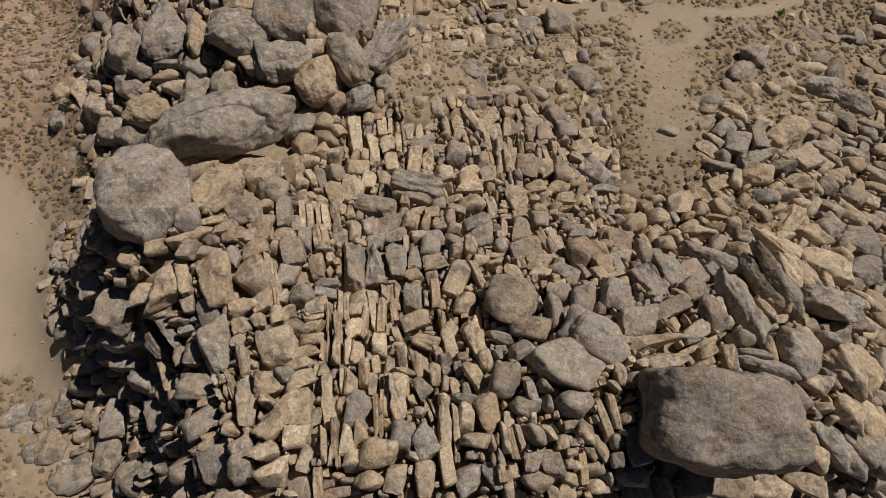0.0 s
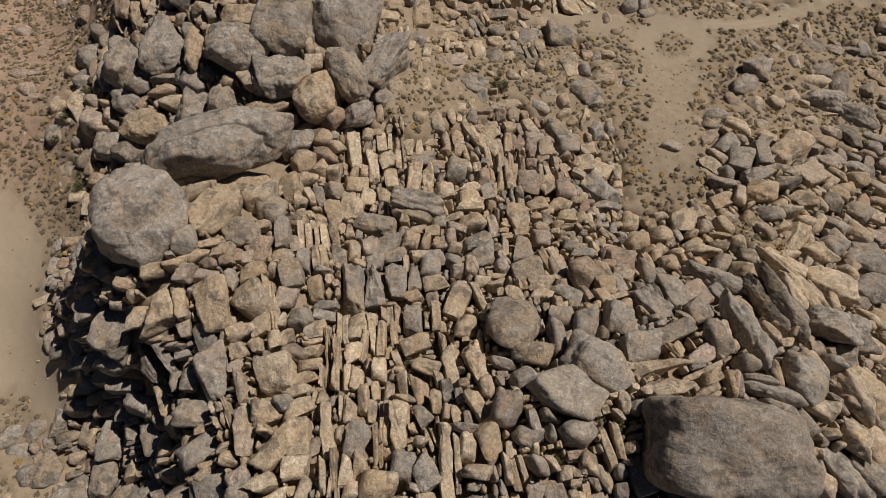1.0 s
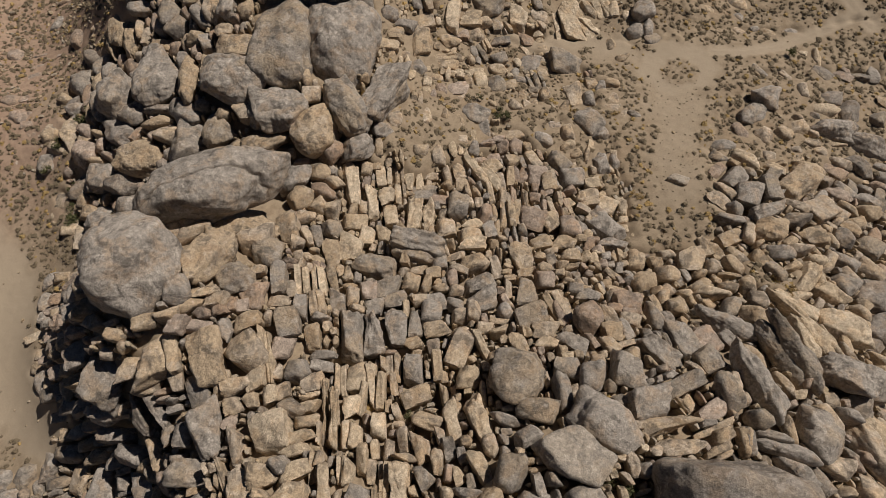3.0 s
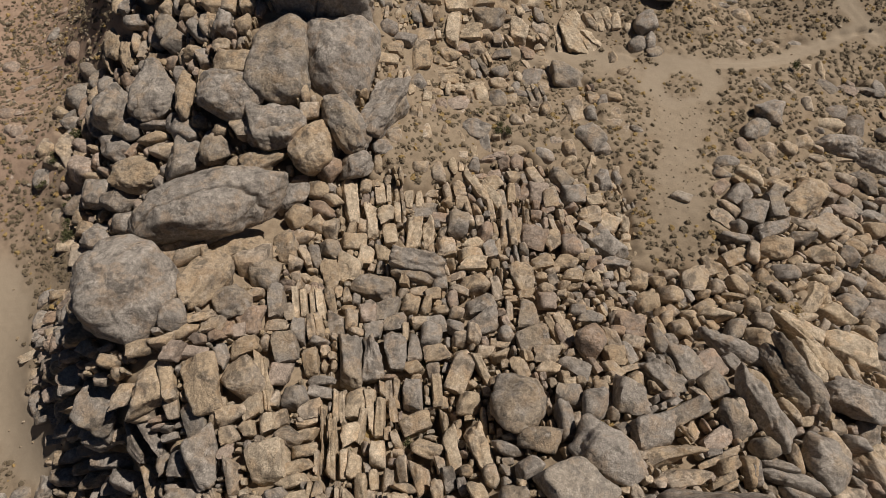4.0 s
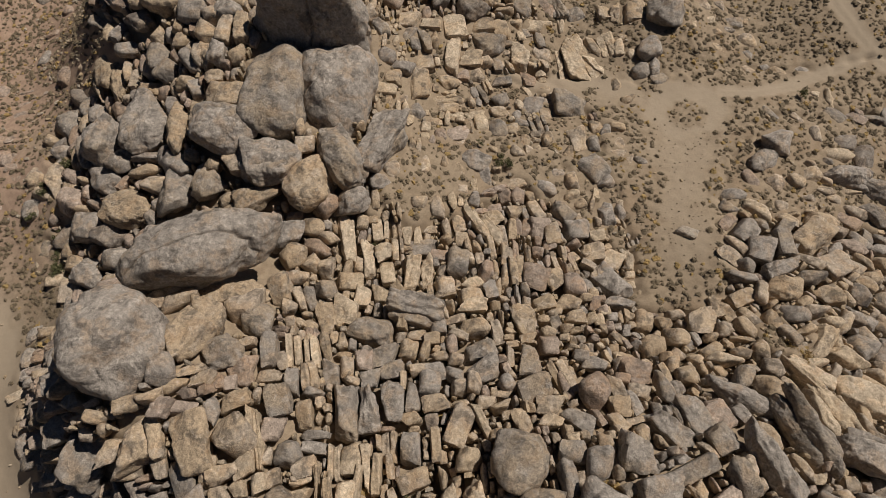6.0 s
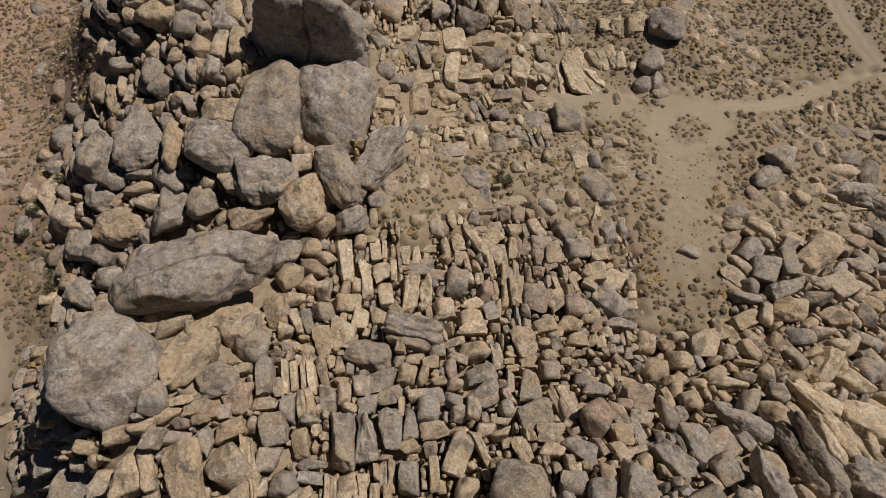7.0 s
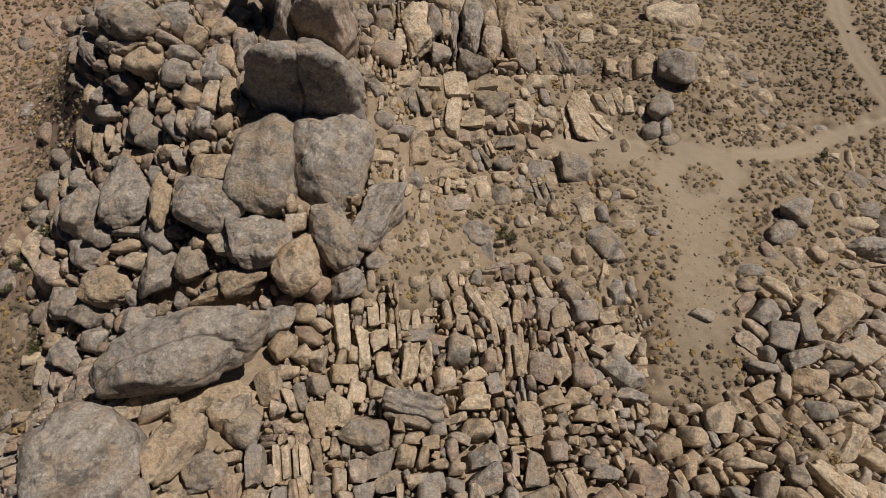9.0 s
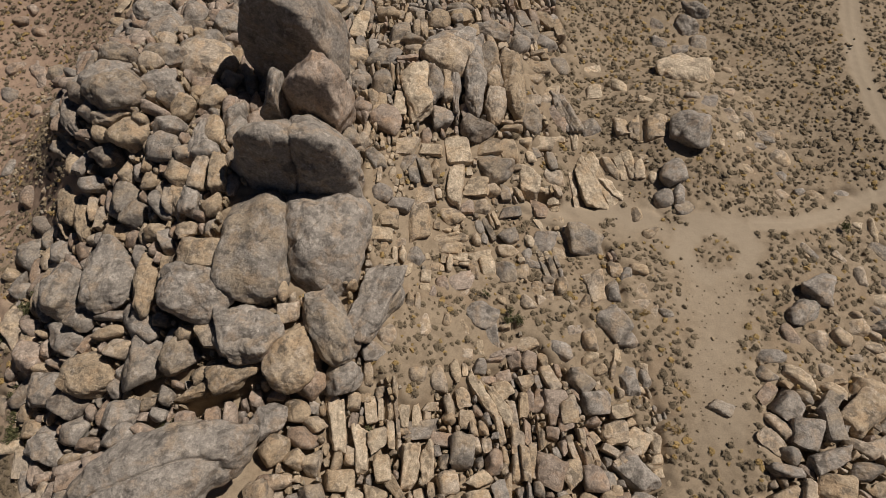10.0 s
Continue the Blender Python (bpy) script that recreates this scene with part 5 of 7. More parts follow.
rock(52.33, 53.47, -0.39, 2.04, 1.15, 1.62, 69, 'b', 't')
rock(49.20, 52.72, -1.00, 2.44, 1.54, 1.42, 15, 'k', 't')
rock(43.40, 66.14, -4.27, 2.08, 1.29, 1.78, 150, 'k', 'w')
rock(64.12, 70.19, -5.40, 1.60, 0.75, 1.55, 5, 'b', 't')
rock(68.15, 71.36, -6.47, 1.36, 0.78, 1.60, 0, 'b', 't')
rock(84.71, 77.96, -9.35, 2.15, 1.07, 1.66, 140, 'b', 't')
rock(41.77, 48.97, -1.09, 2.47, 2.42, 2.00, 0, 'k', 't')
rock(44.59, 51.10, -1.50, 1.96, 0.77, 1.60, 110, 's', 't')
rock(46.03, 50.49, -1.17, 2.14, 0.98, 1.48, 110, 'k', 't')
rock(32.89, 49.17, -2.38, 2.02, 1.61, 1.51, 82, 'k', 't')
rock(35.97, 48.81, -1.99, 1.75, 1.30, 1.75, 169, 'b', 't')
rock(38.54, 50.28, -2.49, 1.81, 1.08, 1.50, 0, 'b', 't')
rock(44.74, 47.05, -0.20, 1.36, 1.23, 1.80, 0, 'b', 't')
rock(47.22, 45.46, 0.13, 2.12, 0.61, 1.30, 0, 'b', 't')
rock(42.46, 45.76, -0.28, 1.36, 0.81, 1.61, 0, 'b', 't')
rock(34.82, 42.52, 0.73, 1.32, 1.18, 1.63, 0, 'b', 't')
rock(41.88, 43.66, 0.25, 2.24, 1.12, 1.36, 19, 'k', 't')
rock(40.73, 38.53, 2.87, 2.51, 0.76, 1.35, 175, 'b', 'g')
rock(45.97, 43.05, 1.31, 1.70, 1.08, 1.78, 0, 'b', 't')
rock(56.75, 49.78, 0.19, 2.35, 1.57, 1.66, 0, 'b', 'g')
rock(60.28, 50.37, -0.15, 2.64, 1.28, 1.83, 15, 'b', 't')
rock(62.71, 48.34, -0.77, 2.17, 1.29, 1.83, 10, 'b', 'p')
rock(57.97, 46.95, 0.07, 2.32, 0.85, 1.50, 19, 'b', 'p')
rock(63.13, 44.51, -1.26, 2.99, 1.19, 1.48, 85, 'b', 'p')
rock(57.11, 41.32, 1.00, 2.30, 0.76, 1.60, 5, 'b', 'p')
rock(68.77, 49.78, -3.55, 1.42, 1.40, 1.49, 0, 'b', 'd')
rock(67.99, 44.92, -2.80, 2.28, 2.32, 2.02, 144, 'b', 'g')
rock(-5.30, 91.65, -3.09, 2.13, 2.20, 1.56, 0, 'b', 'g')
rock(-0.56, 86.61, -4.40, 1.98, 1.30, 1.52, 90, 'b', 'r')
rock(-2.18, 85.08, -3.57, 1.53, 0.94, 1.61, 90, 'b', 'r')
rock(2.77, 87.85, -5.25, 2.38, 1.87, 1.71, 6, 'k', 'r')
rock(10.71, 90.04, -6.43, 2.17, 2.51, 1.80, 0, 'b', 'g')
rock(14.23, 83.79, -5.54, 1.88, 1.83, 1.82, 0, 'b', 't')
rock(20.58, 87.04, -6.05, 2.01, 1.44, 1.78, 86, 'b', 't')
rock(26.27, 87.36, -6.45, 3.40, 2.08, 1.47, 93, 'k', 't')
rock(29.38, 86.09, -6.05, 2.43, 1.55, 1.80, 84, 'b', 'g')
rock(34.57, 86.17, -6.70, 1.87, 1.44, 1.51, 83, 'b', 't')
rock(34.64, 90.54, -7.16, 1.94, 1.49, 1.75, 0, 'b', 't')
rock(32.19, 89.41, -6.90, 1.45, 1.48, 1.64, 0, 'b', 'g')
rock(6.25, 81.60, -4.92, 3.24, 2.76, 1.93, 0, 'b', 'g')
rock(7.52, 77.50, -4.57, 3.05, 1.61, 1.41, 93, 'k', 'g')
rock(0.19, 80.09, -3.41, 1.88, 1.03, 1.73, 90, 'b', 't')
rock(2.21, 79.07, -4.07, 2.06, 1.44, 1.37, 116, 'k', 't')
rock(-3.18, 79.22, -2.44, 2.39, 1.25, 1.65, 91, 'k', 't')
rock(24.17, 83.67, -5.91, 2.24, 1.54, 1.49, 85, 'b', 't')
rock(28.86, 80.14, -5.51, 3.20, 2.69, 1.74, 132, 'k', 'g')
rock(30.64, 76.93, -5.42, 2.11, 1.44, 1.78, 11, 'b', 'g')
rock(24.19, 77.33, -5.04, 2.40, 1.61, 1.83, 85, 'b', 't')
rock(21.48, 78.61, -5.40, 1.64, 1.20, 1.45, 11, 'b', 'g')
rock(19.00, 75.37, -4.80, 2.04, 1.98, 1.63, 0, 'b', 'g')
rock(23.92, 74.07, -5.08, 1.81, 1.18, 1.58, 0, 'b', 'p')
rock(21.74, 70.74, -4.51, 2.60, 2.13, 1.70, 134, 'b', 'g')
rock(25.13, 72.27, -5.11, 1.38, 1.01, 1.56, 11, 'b', 't')
rock(29.75, 70.84, -5.36, 3.26, 1.49, 1.62, 93, 'b', 'g')
rock(27.29, 72.39, -5.32, 1.83, 0.67, 1.53, 76, 'b', 't')
rock(32.40, 70.71, -5.55, 1.83, 0.94, 1.57, 101, 'b', 'g')
rock(27.90, 68.70, -5.11, 1.22, 1.01, 1.65, 133, 'b', 't')
rock(23.96, 66.85, -4.44, 2.46, 2.06, 1.71, 11, 'k', 'g')
rock(23.09, 63.81, -4.01, 1.54, 0.83, 1.67, 11, 'b', 'r')
rock(-4.60, 71.10, -1.56, 1.97, 1.62, 1.80, 168, 'b', 't')
rock(-1.07, 70.43, -2.40, 2.36, 1.32, 1.65, 94, 'b', 't')
rock(2.57, 74.66, -3.52, 2.02, 1.04, 1.42, 168, 'k', 't')
rock(5.64, 72.48, -3.36, 1.22, 1.28, 1.74, 0, 'b', 'g')
rock(8.30, 73.39, -3.87, 1.80, 0.77, 1.59, 11, 'k', 'r')
rock(8.04, 74.60, -4.08, 1.81, 0.65, 1.53, 11, 'k', 'r')
rock(10.49, 75.08, -4.29, 1.36, 0.78, 1.59, 6, 'k', 'r')
rock(13.58, 73.69, -4.39, 1.81, 1.47, 1.49, 87, 'b', 'r')
rock(12.99, 69.91, -3.62, 1.59, 1.34, 1.68, 22, 'k', 't')
rock(9.17, 69.14, -3.61, 1.75, 1.30, 1.34, 125, 'k', 'p')
rock(17.23, 66.88, -3.76, 2.18, 2.22, 1.47, 0, 'k', 'r')
rock(19.26, 65.87, -3.63, 2.40, 1.55, 1.71, 95, 'k', 't')
rock(12.18, 66.34, -3.34, 2.19, 0.76, 1.36, 89, 's', 't')
rock(10.47, 64.86, -3.06, 2.38, 0.76, 1.30, 97, 's', 't')
rock(26.52, 62.26, -4.29, 1.93, 2.03, 1.78, 0, 'k', 't')
rock(29.58, 61.41, -4.83, 2.30, 1.96, 1.55, 146, 'k', 'p')
rock(33.01, 60.83, -4.80, 2.02, 1.40, 1.72, 83, 'k', 'p')
rock(24.97, 62.18, -4.11, 1.07, 1.19, 1.70, 0, 'b', 't')
rock(8.53, 66.31, -3.23, 3.93, 0.80, 1.28, 120, 's', 'p')
rock(6.52, 66.86, -3.21, 3.98, 0.57, 1.30, 118, 's', 'p')
rock(5.04, 68.56, -3.18, 3.57, 0.57, 1.44, 116, 's', 'p')
rock(8.36, 62.69, -2.69, 2.55, 0.65, 1.25, 102, 's', 't')
rock(37.78, 81.93, -6.29, 1.64, 1.26, 1.64, 0, 'b', 'g')
rock(0.44, 64.31, -2.60, 1.28, 1.08, 1.40, 0, 'b', 't')
rock(14.98, 93.68, -7.49, 1.70, 1.19, 1.35, 113, 'k', 'g')
rock(-83.37, 84.61, -14.85, 3.59, 3.59, 2.51, 12, 'b', 't')
rock(-80.51, 79.33, -13.75, 2.95, 1.86, 1.83, 0, 'b', 't')
rock(-70.52, 102.49, -6.65, 5.95, 1.83, 1.88, 106, 'b', 't')
rock(-64.92, 99.32, -3.84, 5.37, 1.79, 1.90, 104, 'b', 't')
rock(-43.49, 97.87, 6.02, 3.87, 1.54, 1.53, 106, 'b', 't')
rock(-47.46, 93.54, 3.40, 2.36, 1.65, 1.51, 168, 'b', 't')
rock(-70.23, 95.03, -8.21, 2.24, 2.31, 1.65, 0, 'b', 'g')
rock(-64.34, 93.92, -4.92, 1.60, 1.90, 1.46, 26, 'b', 'r')
rock(-73.23, 78.82, -10.24, 2.00, 1.80, 1.63, 25, 'b', 't')
rock(-90.98, 89.63, -16.40, 1.77, 1.12, 1.42, 6, 'k', 'r')
rock(-90.58, 86.85, -16.10, 1.75, 1.09, 1.61, 6, 'k', 'r')
rock(-88.98, 84.08, -16.11, 1.78, 1.05, 1.50, 0, 'k', 'r')
rock(-89.12, 80.31, -16.67, 1.72, 1.20, 1.43, 6, 'k', 'r')
rock(-94.37, 101.53, -18.44, 1.81, 1.24, 1.50, 13, 'k', 'r')
rock(-95.34, 98.18, -18.00, 1.51, 1.24, 1.26, 20, 'k', 'r')
rock(-95.51, 109.15, -20.01, 2.64, 1.33, 1.45, 20, 'k', 'r')
rock(-89.99, 108.42, -18.21, 2.38, 1.29, 1.60, 13, 'k', 'r')
rock(-94.62, 105.28, -19.22, 2.11, 1.09, 1.47, 13, 'k', 'r')
rock(-93.85, 94.33, -16.91, 1.50, 1.18, 1.60, 13, 'k', 'r')
rock(-90.05, 77.76, -17.36, 1.71, 1.04, 1.31, 6, 'k', 'r')
rock(-34.21, 49.33, 8.89, 8.19, 2.23, 1.58, 18, 'k', 't')
rock(-39.91, 48.95, 10.33, 4.41, 1.37, 1.70, 16, 'k', 't')
rock(-45.38, 53.30, 4.84, 3.38, 1.24, 1.40, 28, 'k', 't')
rock(-27.81, 38.09, 11.46, 2.02, 2.17, 1.15, 0, 'k', 'r')
rock(-24.45, 37.68, 10.20, 1.93, 0.96, 0.95, 0, 'k', 't')
rock(-5.89, 38.07, 5.22, 1.41, 0.50, 1.68, 91, 's', 't')
rock(7.15, 35.90, 5.31, 0.57, 1.38, 0.95, 3, 'k', 't')
rock(8.28, 35.79, 5.46, 1.75, 1.11, 0.95, 0, 'k', 't')
rock(-1.72, 32.01, 5.83, 1.42, 1.05, 1.24, 90, 'k', 'g')
rock(3.84, 30.04, 6.79, 0.97, 0.78, 0.95, 180, 'b', 't')
rock(-8.70, 29.39, 7.37, 1.18, 0.49, 1.68, 99, 's', 't')
rock(-7.19, 26.21, 7.87, 1.70, 0.54, 1.48, 100, 's', 't')
rock(-13.03, 5.20, 18.30, 1.25, 0.28, 1.40, 89, 's', 't')
rock(-12.26, 4.54, 18.57, 0.75, 0.33, 1.64, 96, 's', 't')
rock(-16.29, 19.23, 12.73, 1.58, 0.28, 1.12, 91, 's', 't')
rock(-17.56, 1.16, 17.53, 1.06, 0.48, 1.62, 180, 'k', 'p')
rock(-6.02, 20.41, 10.00, 0.64, 0.89, 0.95, 90, 'k', 't')
rock(-8.09, 14.68, 13.76, 1.09, 0.33, 0.95, 92, 's', 't')
rock(-7.86, 12.80, 14.89, 0.69, 0.35, 0.95, 92, 's', 't')
rock(-7.81, 11.21, 16.13, 0.97, 0.33, 1.33, 96, 's', 't')
rock(-7.60, 8.86, 16.80, 1.43, 0.33, 0.95, 93, 's', 't')
rock(3.46, 5.46, 18.66, 0.91, 0.67, 1.72, 0, 'k', 'g')
rock(-2.17, 2.73, 18.53, 2.21, 1.25, 1.84, 85, 'k', 't')
rock(6.71, 3.24, 18.32, 1.11, 0.49, 1.68, 98, 's', 't')
rock(10.51, 4.57, 18.19, 1.17, 1.14, 1.50, 0, 'k', 'g')
rock(-14.04, 66.71, -0.72, 1.48, 1.14, 0.95, 93, 'k', 't')
rock(-12.22, 68.05, -0.85, 1.61, 0.81, 1.02, 93, 'k', 't')
rock(-10.12, 68.04, -1.14, 1.30, 0.82, 1.19, 92, 'k', 'g')
rock(-16.46, 63.28, -0.53, 4.50, 1.60, 1.10, 96, 'k', 'p')
rock(-11.49, 65.45, -1.40, 2.13, 1.10, 0.95, 92, 'k', 'p')
rock(-9.99, 65.51, -1.68, 1.71, 0.48, 0.95, 92, 's', 'p')
rock(-8.63, 65.71, -1.92, 1.78, 0.35, 0.95, 97, 's', 't')
rock(-7.72, 65.96, -2.07, 1.77, 0.34, 0.95, 96, 's', 't')
rock(-7.26, 62.75, -2.19, 1.63, 0.33, 1.03, 96, 's', 't')
rock(-6.38, 65.20, -2.20, 2.30, 0.95, 1.08, 91, 'k', 'p')
rock(-4.39, 65.20, -2.47, 2.45, 0.83, 1.10, 93, 'k', 'p')
rock(-2.40, 66.10, -2.78, 1.41, 0.72, 1.04, 180, 'k', 't')
rock(-2.88, 64.55, -2.78, 1.14, 0.65, 0.97, 91, 'k', 't')
rock(2.68, 68.01, -3.45, 2.23, 1.20, 0.95, 103, 'k', 't')
rock(-6.30, 62.30, -2.32, 1.14, 0.65, 1.02, 180, 'k', 't')
rock(-3.87, 62.83, -2.57, 2.89, 1.68, 1.04, 180, 'k', 'g')
rock(-0.24, 61.09, -2.72, 2.18, 1.27, 0.95, 164, 'k', 'r')
rock(-0.33, 58.00, -1.87, 0.97, 1.11, 1.30, 180, 'b', 'g')
rock(-4.19, 49.96, 2.30, 5.11, 2.18, 2.59, 172, 'k', 'g')
rock(1.04, 50.55, 0.83, 1.34, 0.80, 1.75, 90, 'k', 't')
rock(1.02, 52.81, -0.03, 1.18, 0.49, 1.68, 180, 'k', 't')
rock(-0.83, 52.74, -0.01, 0.68, 0.72, 1.72, 180, 'k', 't')
rock(2.26, 45.70, 2.69, 1.76, 0.93, 1.78, 160, 'k', 't')
rock(4.60, 50.74, 0.93, 2.61, 1.18, 1.83, 180, 'k', 'p')
rock(10.70, 57.06, -1.76, 2.42, 0.95, 1.02, 87, 'k', 't')
rock(9.00, 54.46, -0.64, 2.02, 0.60, 1.39, 88, 'k', 't')
rock(9.56, 52.09, 0.39, 1.17, 0.66, 1.72, 180, 'k', 't')
rock(8.74, 56.69, -1.70, 1.12, 0.72, 0.95, 88, 'k', 't')
rock(19.02, 59.77, -2.82, 2.08, 0.64, 1.47, 105, 'k', 't')
rock(12.61, 62.36, -3.07, 2.22, 0.64, 0.95, 89, 'k', 'r')
rock(16.98, 64.27, -3.67, 1.10, 1.12, 1.12, 80, 'k', 'r')
rock(16.50, 62.15, -3.41, 1.08, 1.14, 0.95, 74, 'k', 'r')
rock(14.86, 67.17, -4.08, 0.93, 2.12, 0.95, 178, 'k', 'r')
rock(18.70, 63.49, -3.65, 1.24, 1.11, 1.25, 180, 'k', 'r')
rock(9.27, 71.25, -4.29, 1.50, 1.14, 0.95, 180, 'k', 'r')
rock(13.49, 67.45, -4.01, 2.30, 0.66, 0.95, 87, 'k', 'r')
rock(13.60, 44.30, 2.72, 0.92, 0.37, 1.60, 178, 'k', 't')
rock(15.83, 48.48, 1.01, 0.71, 1.04, 1.73, 87, 'k', 't')
rock(10.36, 46.23, 2.31, 1.01, 0.65, 1.67, 180, 'k', 't')
rock(10.07, 45.10, 2.59, 1.10, 0.60, 1.52, 180, 'k', 't')
rock(10.44, 43.99, 2.85, 1.00, 0.64, 1.39, 180, 'k', 't')
rock(10.13, 42.18, 3.33, 1.95, 0.64, 1.18, 89, 'k', 't')
rock(9.21, 48.59, 1.56, 1.55, 0.62, 1.71, 93, 'k', 't')
rock(8.47, 50.89, 0.83, 0.99, 0.82, 1.75, 180, 'k', 't')
rock(-21.01, 44.60, 6.00, 0.91, 0.46, 0.95, 94, 's', 't')
rock(-20.15, 45.18, 5.43, 0.95, 0.59, 0.98, 97, 'k', 'r')
rock(-19.14, 45.21, 5.02, 1.09, 0.64, 0.95, 102, 'k', 'r')
rock(-22.01, 46.90, 5.35, 1.23, 0.96, 1.09, 180, 'b', 't')
rock(-20.38, 46.68, 4.73, 1.20, 1.06, 0.95, 180, 'b', 't')
rock(-11.81, 41.02, 5.35, 1.50, 1.61, 1.66, 180, 'k', 'r')
rock(-36.26, 37.56, 16.22, 1.93, 2.32, 1.99, 0, 'b', 'g')
rock(-76.60, 50.71, -16.80, 2.47, 1.39, 1.87, 24, 'k', 'g')
rock(-71.45, 43.62, -12.85, 2.27, 0.70, 1.73, 17, 'k', 'r')
rock(-64.17, 38.73, -4.37, 1.23, 0.71, 1.73, 15, 'k', 'r')
rock(-71.16, 39.82, -12.52, 0.88, 0.73, 1.73, 20, 'k', 'r')
rock(-64.57, 37.11, -5.37, 0.92, 0.98, 1.50, 16, 'k', 'r')
rock(-71.47, 34.57, -13.65, 0.85, 0.86, 1.76, 15, 'k', 'r')
rock(-53.66, 35.90, 8.75, 0.92, 1.19, 1.77, 24, 'k', 'r')
rock(-59.20, 36.54, 2.00, 0.88, 1.18, 1.76, 25, 'k', 'r')
rock(-35.64, 32.80, 15.28, 1.50, 1.37, 1.71, 0, 'k', 'r')
rock(-33.58, 32.95, 14.31, 0.89, 2.04, 1.09, 91, 'k', 'r')
rock(-30.90, 35.50, 14.06, 0.89, 0.95, 1.56, 15, 'k', 'r')
rock(-33.03, 34.86, 14.40, 1.41, 1.00, 1.13, 19, 'k', 'r')
rock(-30.08, 36.35, 13.03, 0.99, 1.17, 0.95, 2, 'k', 'r')
rock(-28.54, 36.49, 12.34, 0.85, 1.19, 0.95, 177, 'k', 'r')
rock(-27.28, 39.02, 11.14, 1.75, 1.58, 0.95, 0, 'k', 'r')
rock(-37.51, 13.47, 6.24, 1.41, 2.04, 1.70, 0, 'k', 'r')
rock(-28.24, 4.49, 13.56, 3.04, 2.52, 1.57, 99, 'k', 'g')
rock(-47.05, 3.03, -6.50, 2.77, 3.08, 2.17, 67, 'b', 'g')
rock(-69.41, 4.54, -11.43, 1.99, 1.23, 1.47, 26, 'k', 't')
rock(18.39, 32.29, 8.51, 2.53, 1.49, 1.56, 147, 'k', 'g')
rock(15.01, 34.40, 6.80, 2.21, 1.35, 1.15, 0, 'k', 't')
rock(16.46, 30.16, 9.81, 0.78, 1.28, 1.59, 1, 'k', 't')
rock(24.55, 34.24, 6.81, 1.69, 1.54, 1.56, 180, 'k', 't')
rock(12.83, 4.55, 17.41, 1.96, 1.64, 1.12, 0, 'k', 'g')
rock(14.06, 6.69, 17.92, 1.02, 0.99, 1.22, 2, 'k', 't')
rock(15.14, 2.82, 15.79, 1.05, 1.00, 0.95, 0, 'b', 'p')
rock(16.78, 4.00, 15.82, 1.98, 0.59, 0.95, 93, 's', 't')
rock(19.10, 6.85, 16.31, 2.22, 1.09, 1.06, 117, 'k', 't')
rock(15.25, 8.35, 17.75, 0.63, 1.06, 0.95, 97, 'k', 't')
rock(15.40, 7.09, 17.62, 0.69, 1.10, 1.11, 97, 'k', 't')
rock(22.09, 15.06, 17.05, 1.59, 0.73, 1.73, 83, 'k', 't')
rock(26.14, 32.06, 7.84, 1.30, 0.49, 1.27, 15, 's', 't')
rock(14.59, 1.46, 15.22, 1.38, 0.89, 0.99, 180, 'k', 't')
rock(49.56, 30.53, 9.23, 6.83, 1.83, 2.34, 105, 'b', 'g')
rock(53.35, 32.63, 5.64, 4.59, 1.05, 2.05, 107, 'b', 'p')
rock(40.34, 23.64, 11.04, 0.98, 1.08, 0.95, 0, 'b', 't')
rock(35.03, 18.69, 13.52, 1.73, 0.97, 1.78, 17, 'k', 't')
rock(37.91, 17.90, 13.25, 2.03, 1.05, 1.80, 94, 'b', 't')
rock(45.52, 13.59, 11.91, 1.51, 0.96, 1.78, 122, 'k', 'g')
rock(57.58, 26.75, 8.29, 5.14, 2.41, 2.66, 163, 'k', 'g')
rock(58.86, 23.06, 6.70, 2.06, 1.84, 1.69, 169, 'k', 'g')
rock(60.56, 19.33, 6.06, 4.46, 2.22, 1.47, 113, 'b', 'p')
rock(65.55, 19.67, 3.18, 2.55, 1.22, 1.84, 74, 'b', 'g')
rock(47.63, 10.25, 10.37, 1.47, 0.77, 1.74, 110, 'k', 't')
rock(58.32, 7.51, 6.49, 5.11, 2.37, 2.25, 114, 'b', 'g')
rock(48.80, 6.38, 8.22, 0.95, 1.14, 1.78, 146, 'k', 't')
rock(53.18, 23.84, 8.78, 1.18, 1.09, 1.25, 0, 'k', 't')
rock(60.88, 3.12, 2.23, 1.77, 1.63, 1.92, 0, 'b', 'g')
rock(-37.94, 48.56, 10.62, 3.07, 1.13, 1.82, 24, 'b', 't')
rock(-34.49, 42.82, 14.41, 3.39, 2.90, 2.45, 45, 'k', 't')
rock(-33.00, 45.80, 11.59, 2.23, 3.27, 2.05, 8, 'k', 't')
rock(-28.82, 47.44, 8.95, 3.09, 3.17, 2.24, 8, 'k', 't')
rock(-30.67, 40.58, 12.49, 3.40, 2.92, 1.67, 161, 'b', 'g')
rock(-37.16, 40.62, 15.59, 0.86, 0.77, 1.74, 180, 'b', 't')
rock(-33.11, 37.75, 14.78, 2.18, 0.70, 1.64, 10, 'k', 't')
rock(-34.58, 35.70, 14.99, 1.86, 0.96, 1.21, 16, 'k', 't')
rock(-31.29, 36.54, 14.34, 1.71, 0.91, 1.77, 15, 'k', 't')
rock(-72.70, 50.99, -14.77, 2.87, 1.07, 1.80, 11, 'k', 't')
rock(-69.15, 52.62, -12.69, 0.85, 0.55, 1.69, 3, 'k', 't')
rock(-63.86, 51.01, -7.58, 1.06, 0.59, 1.70, 3, 'k', 't')
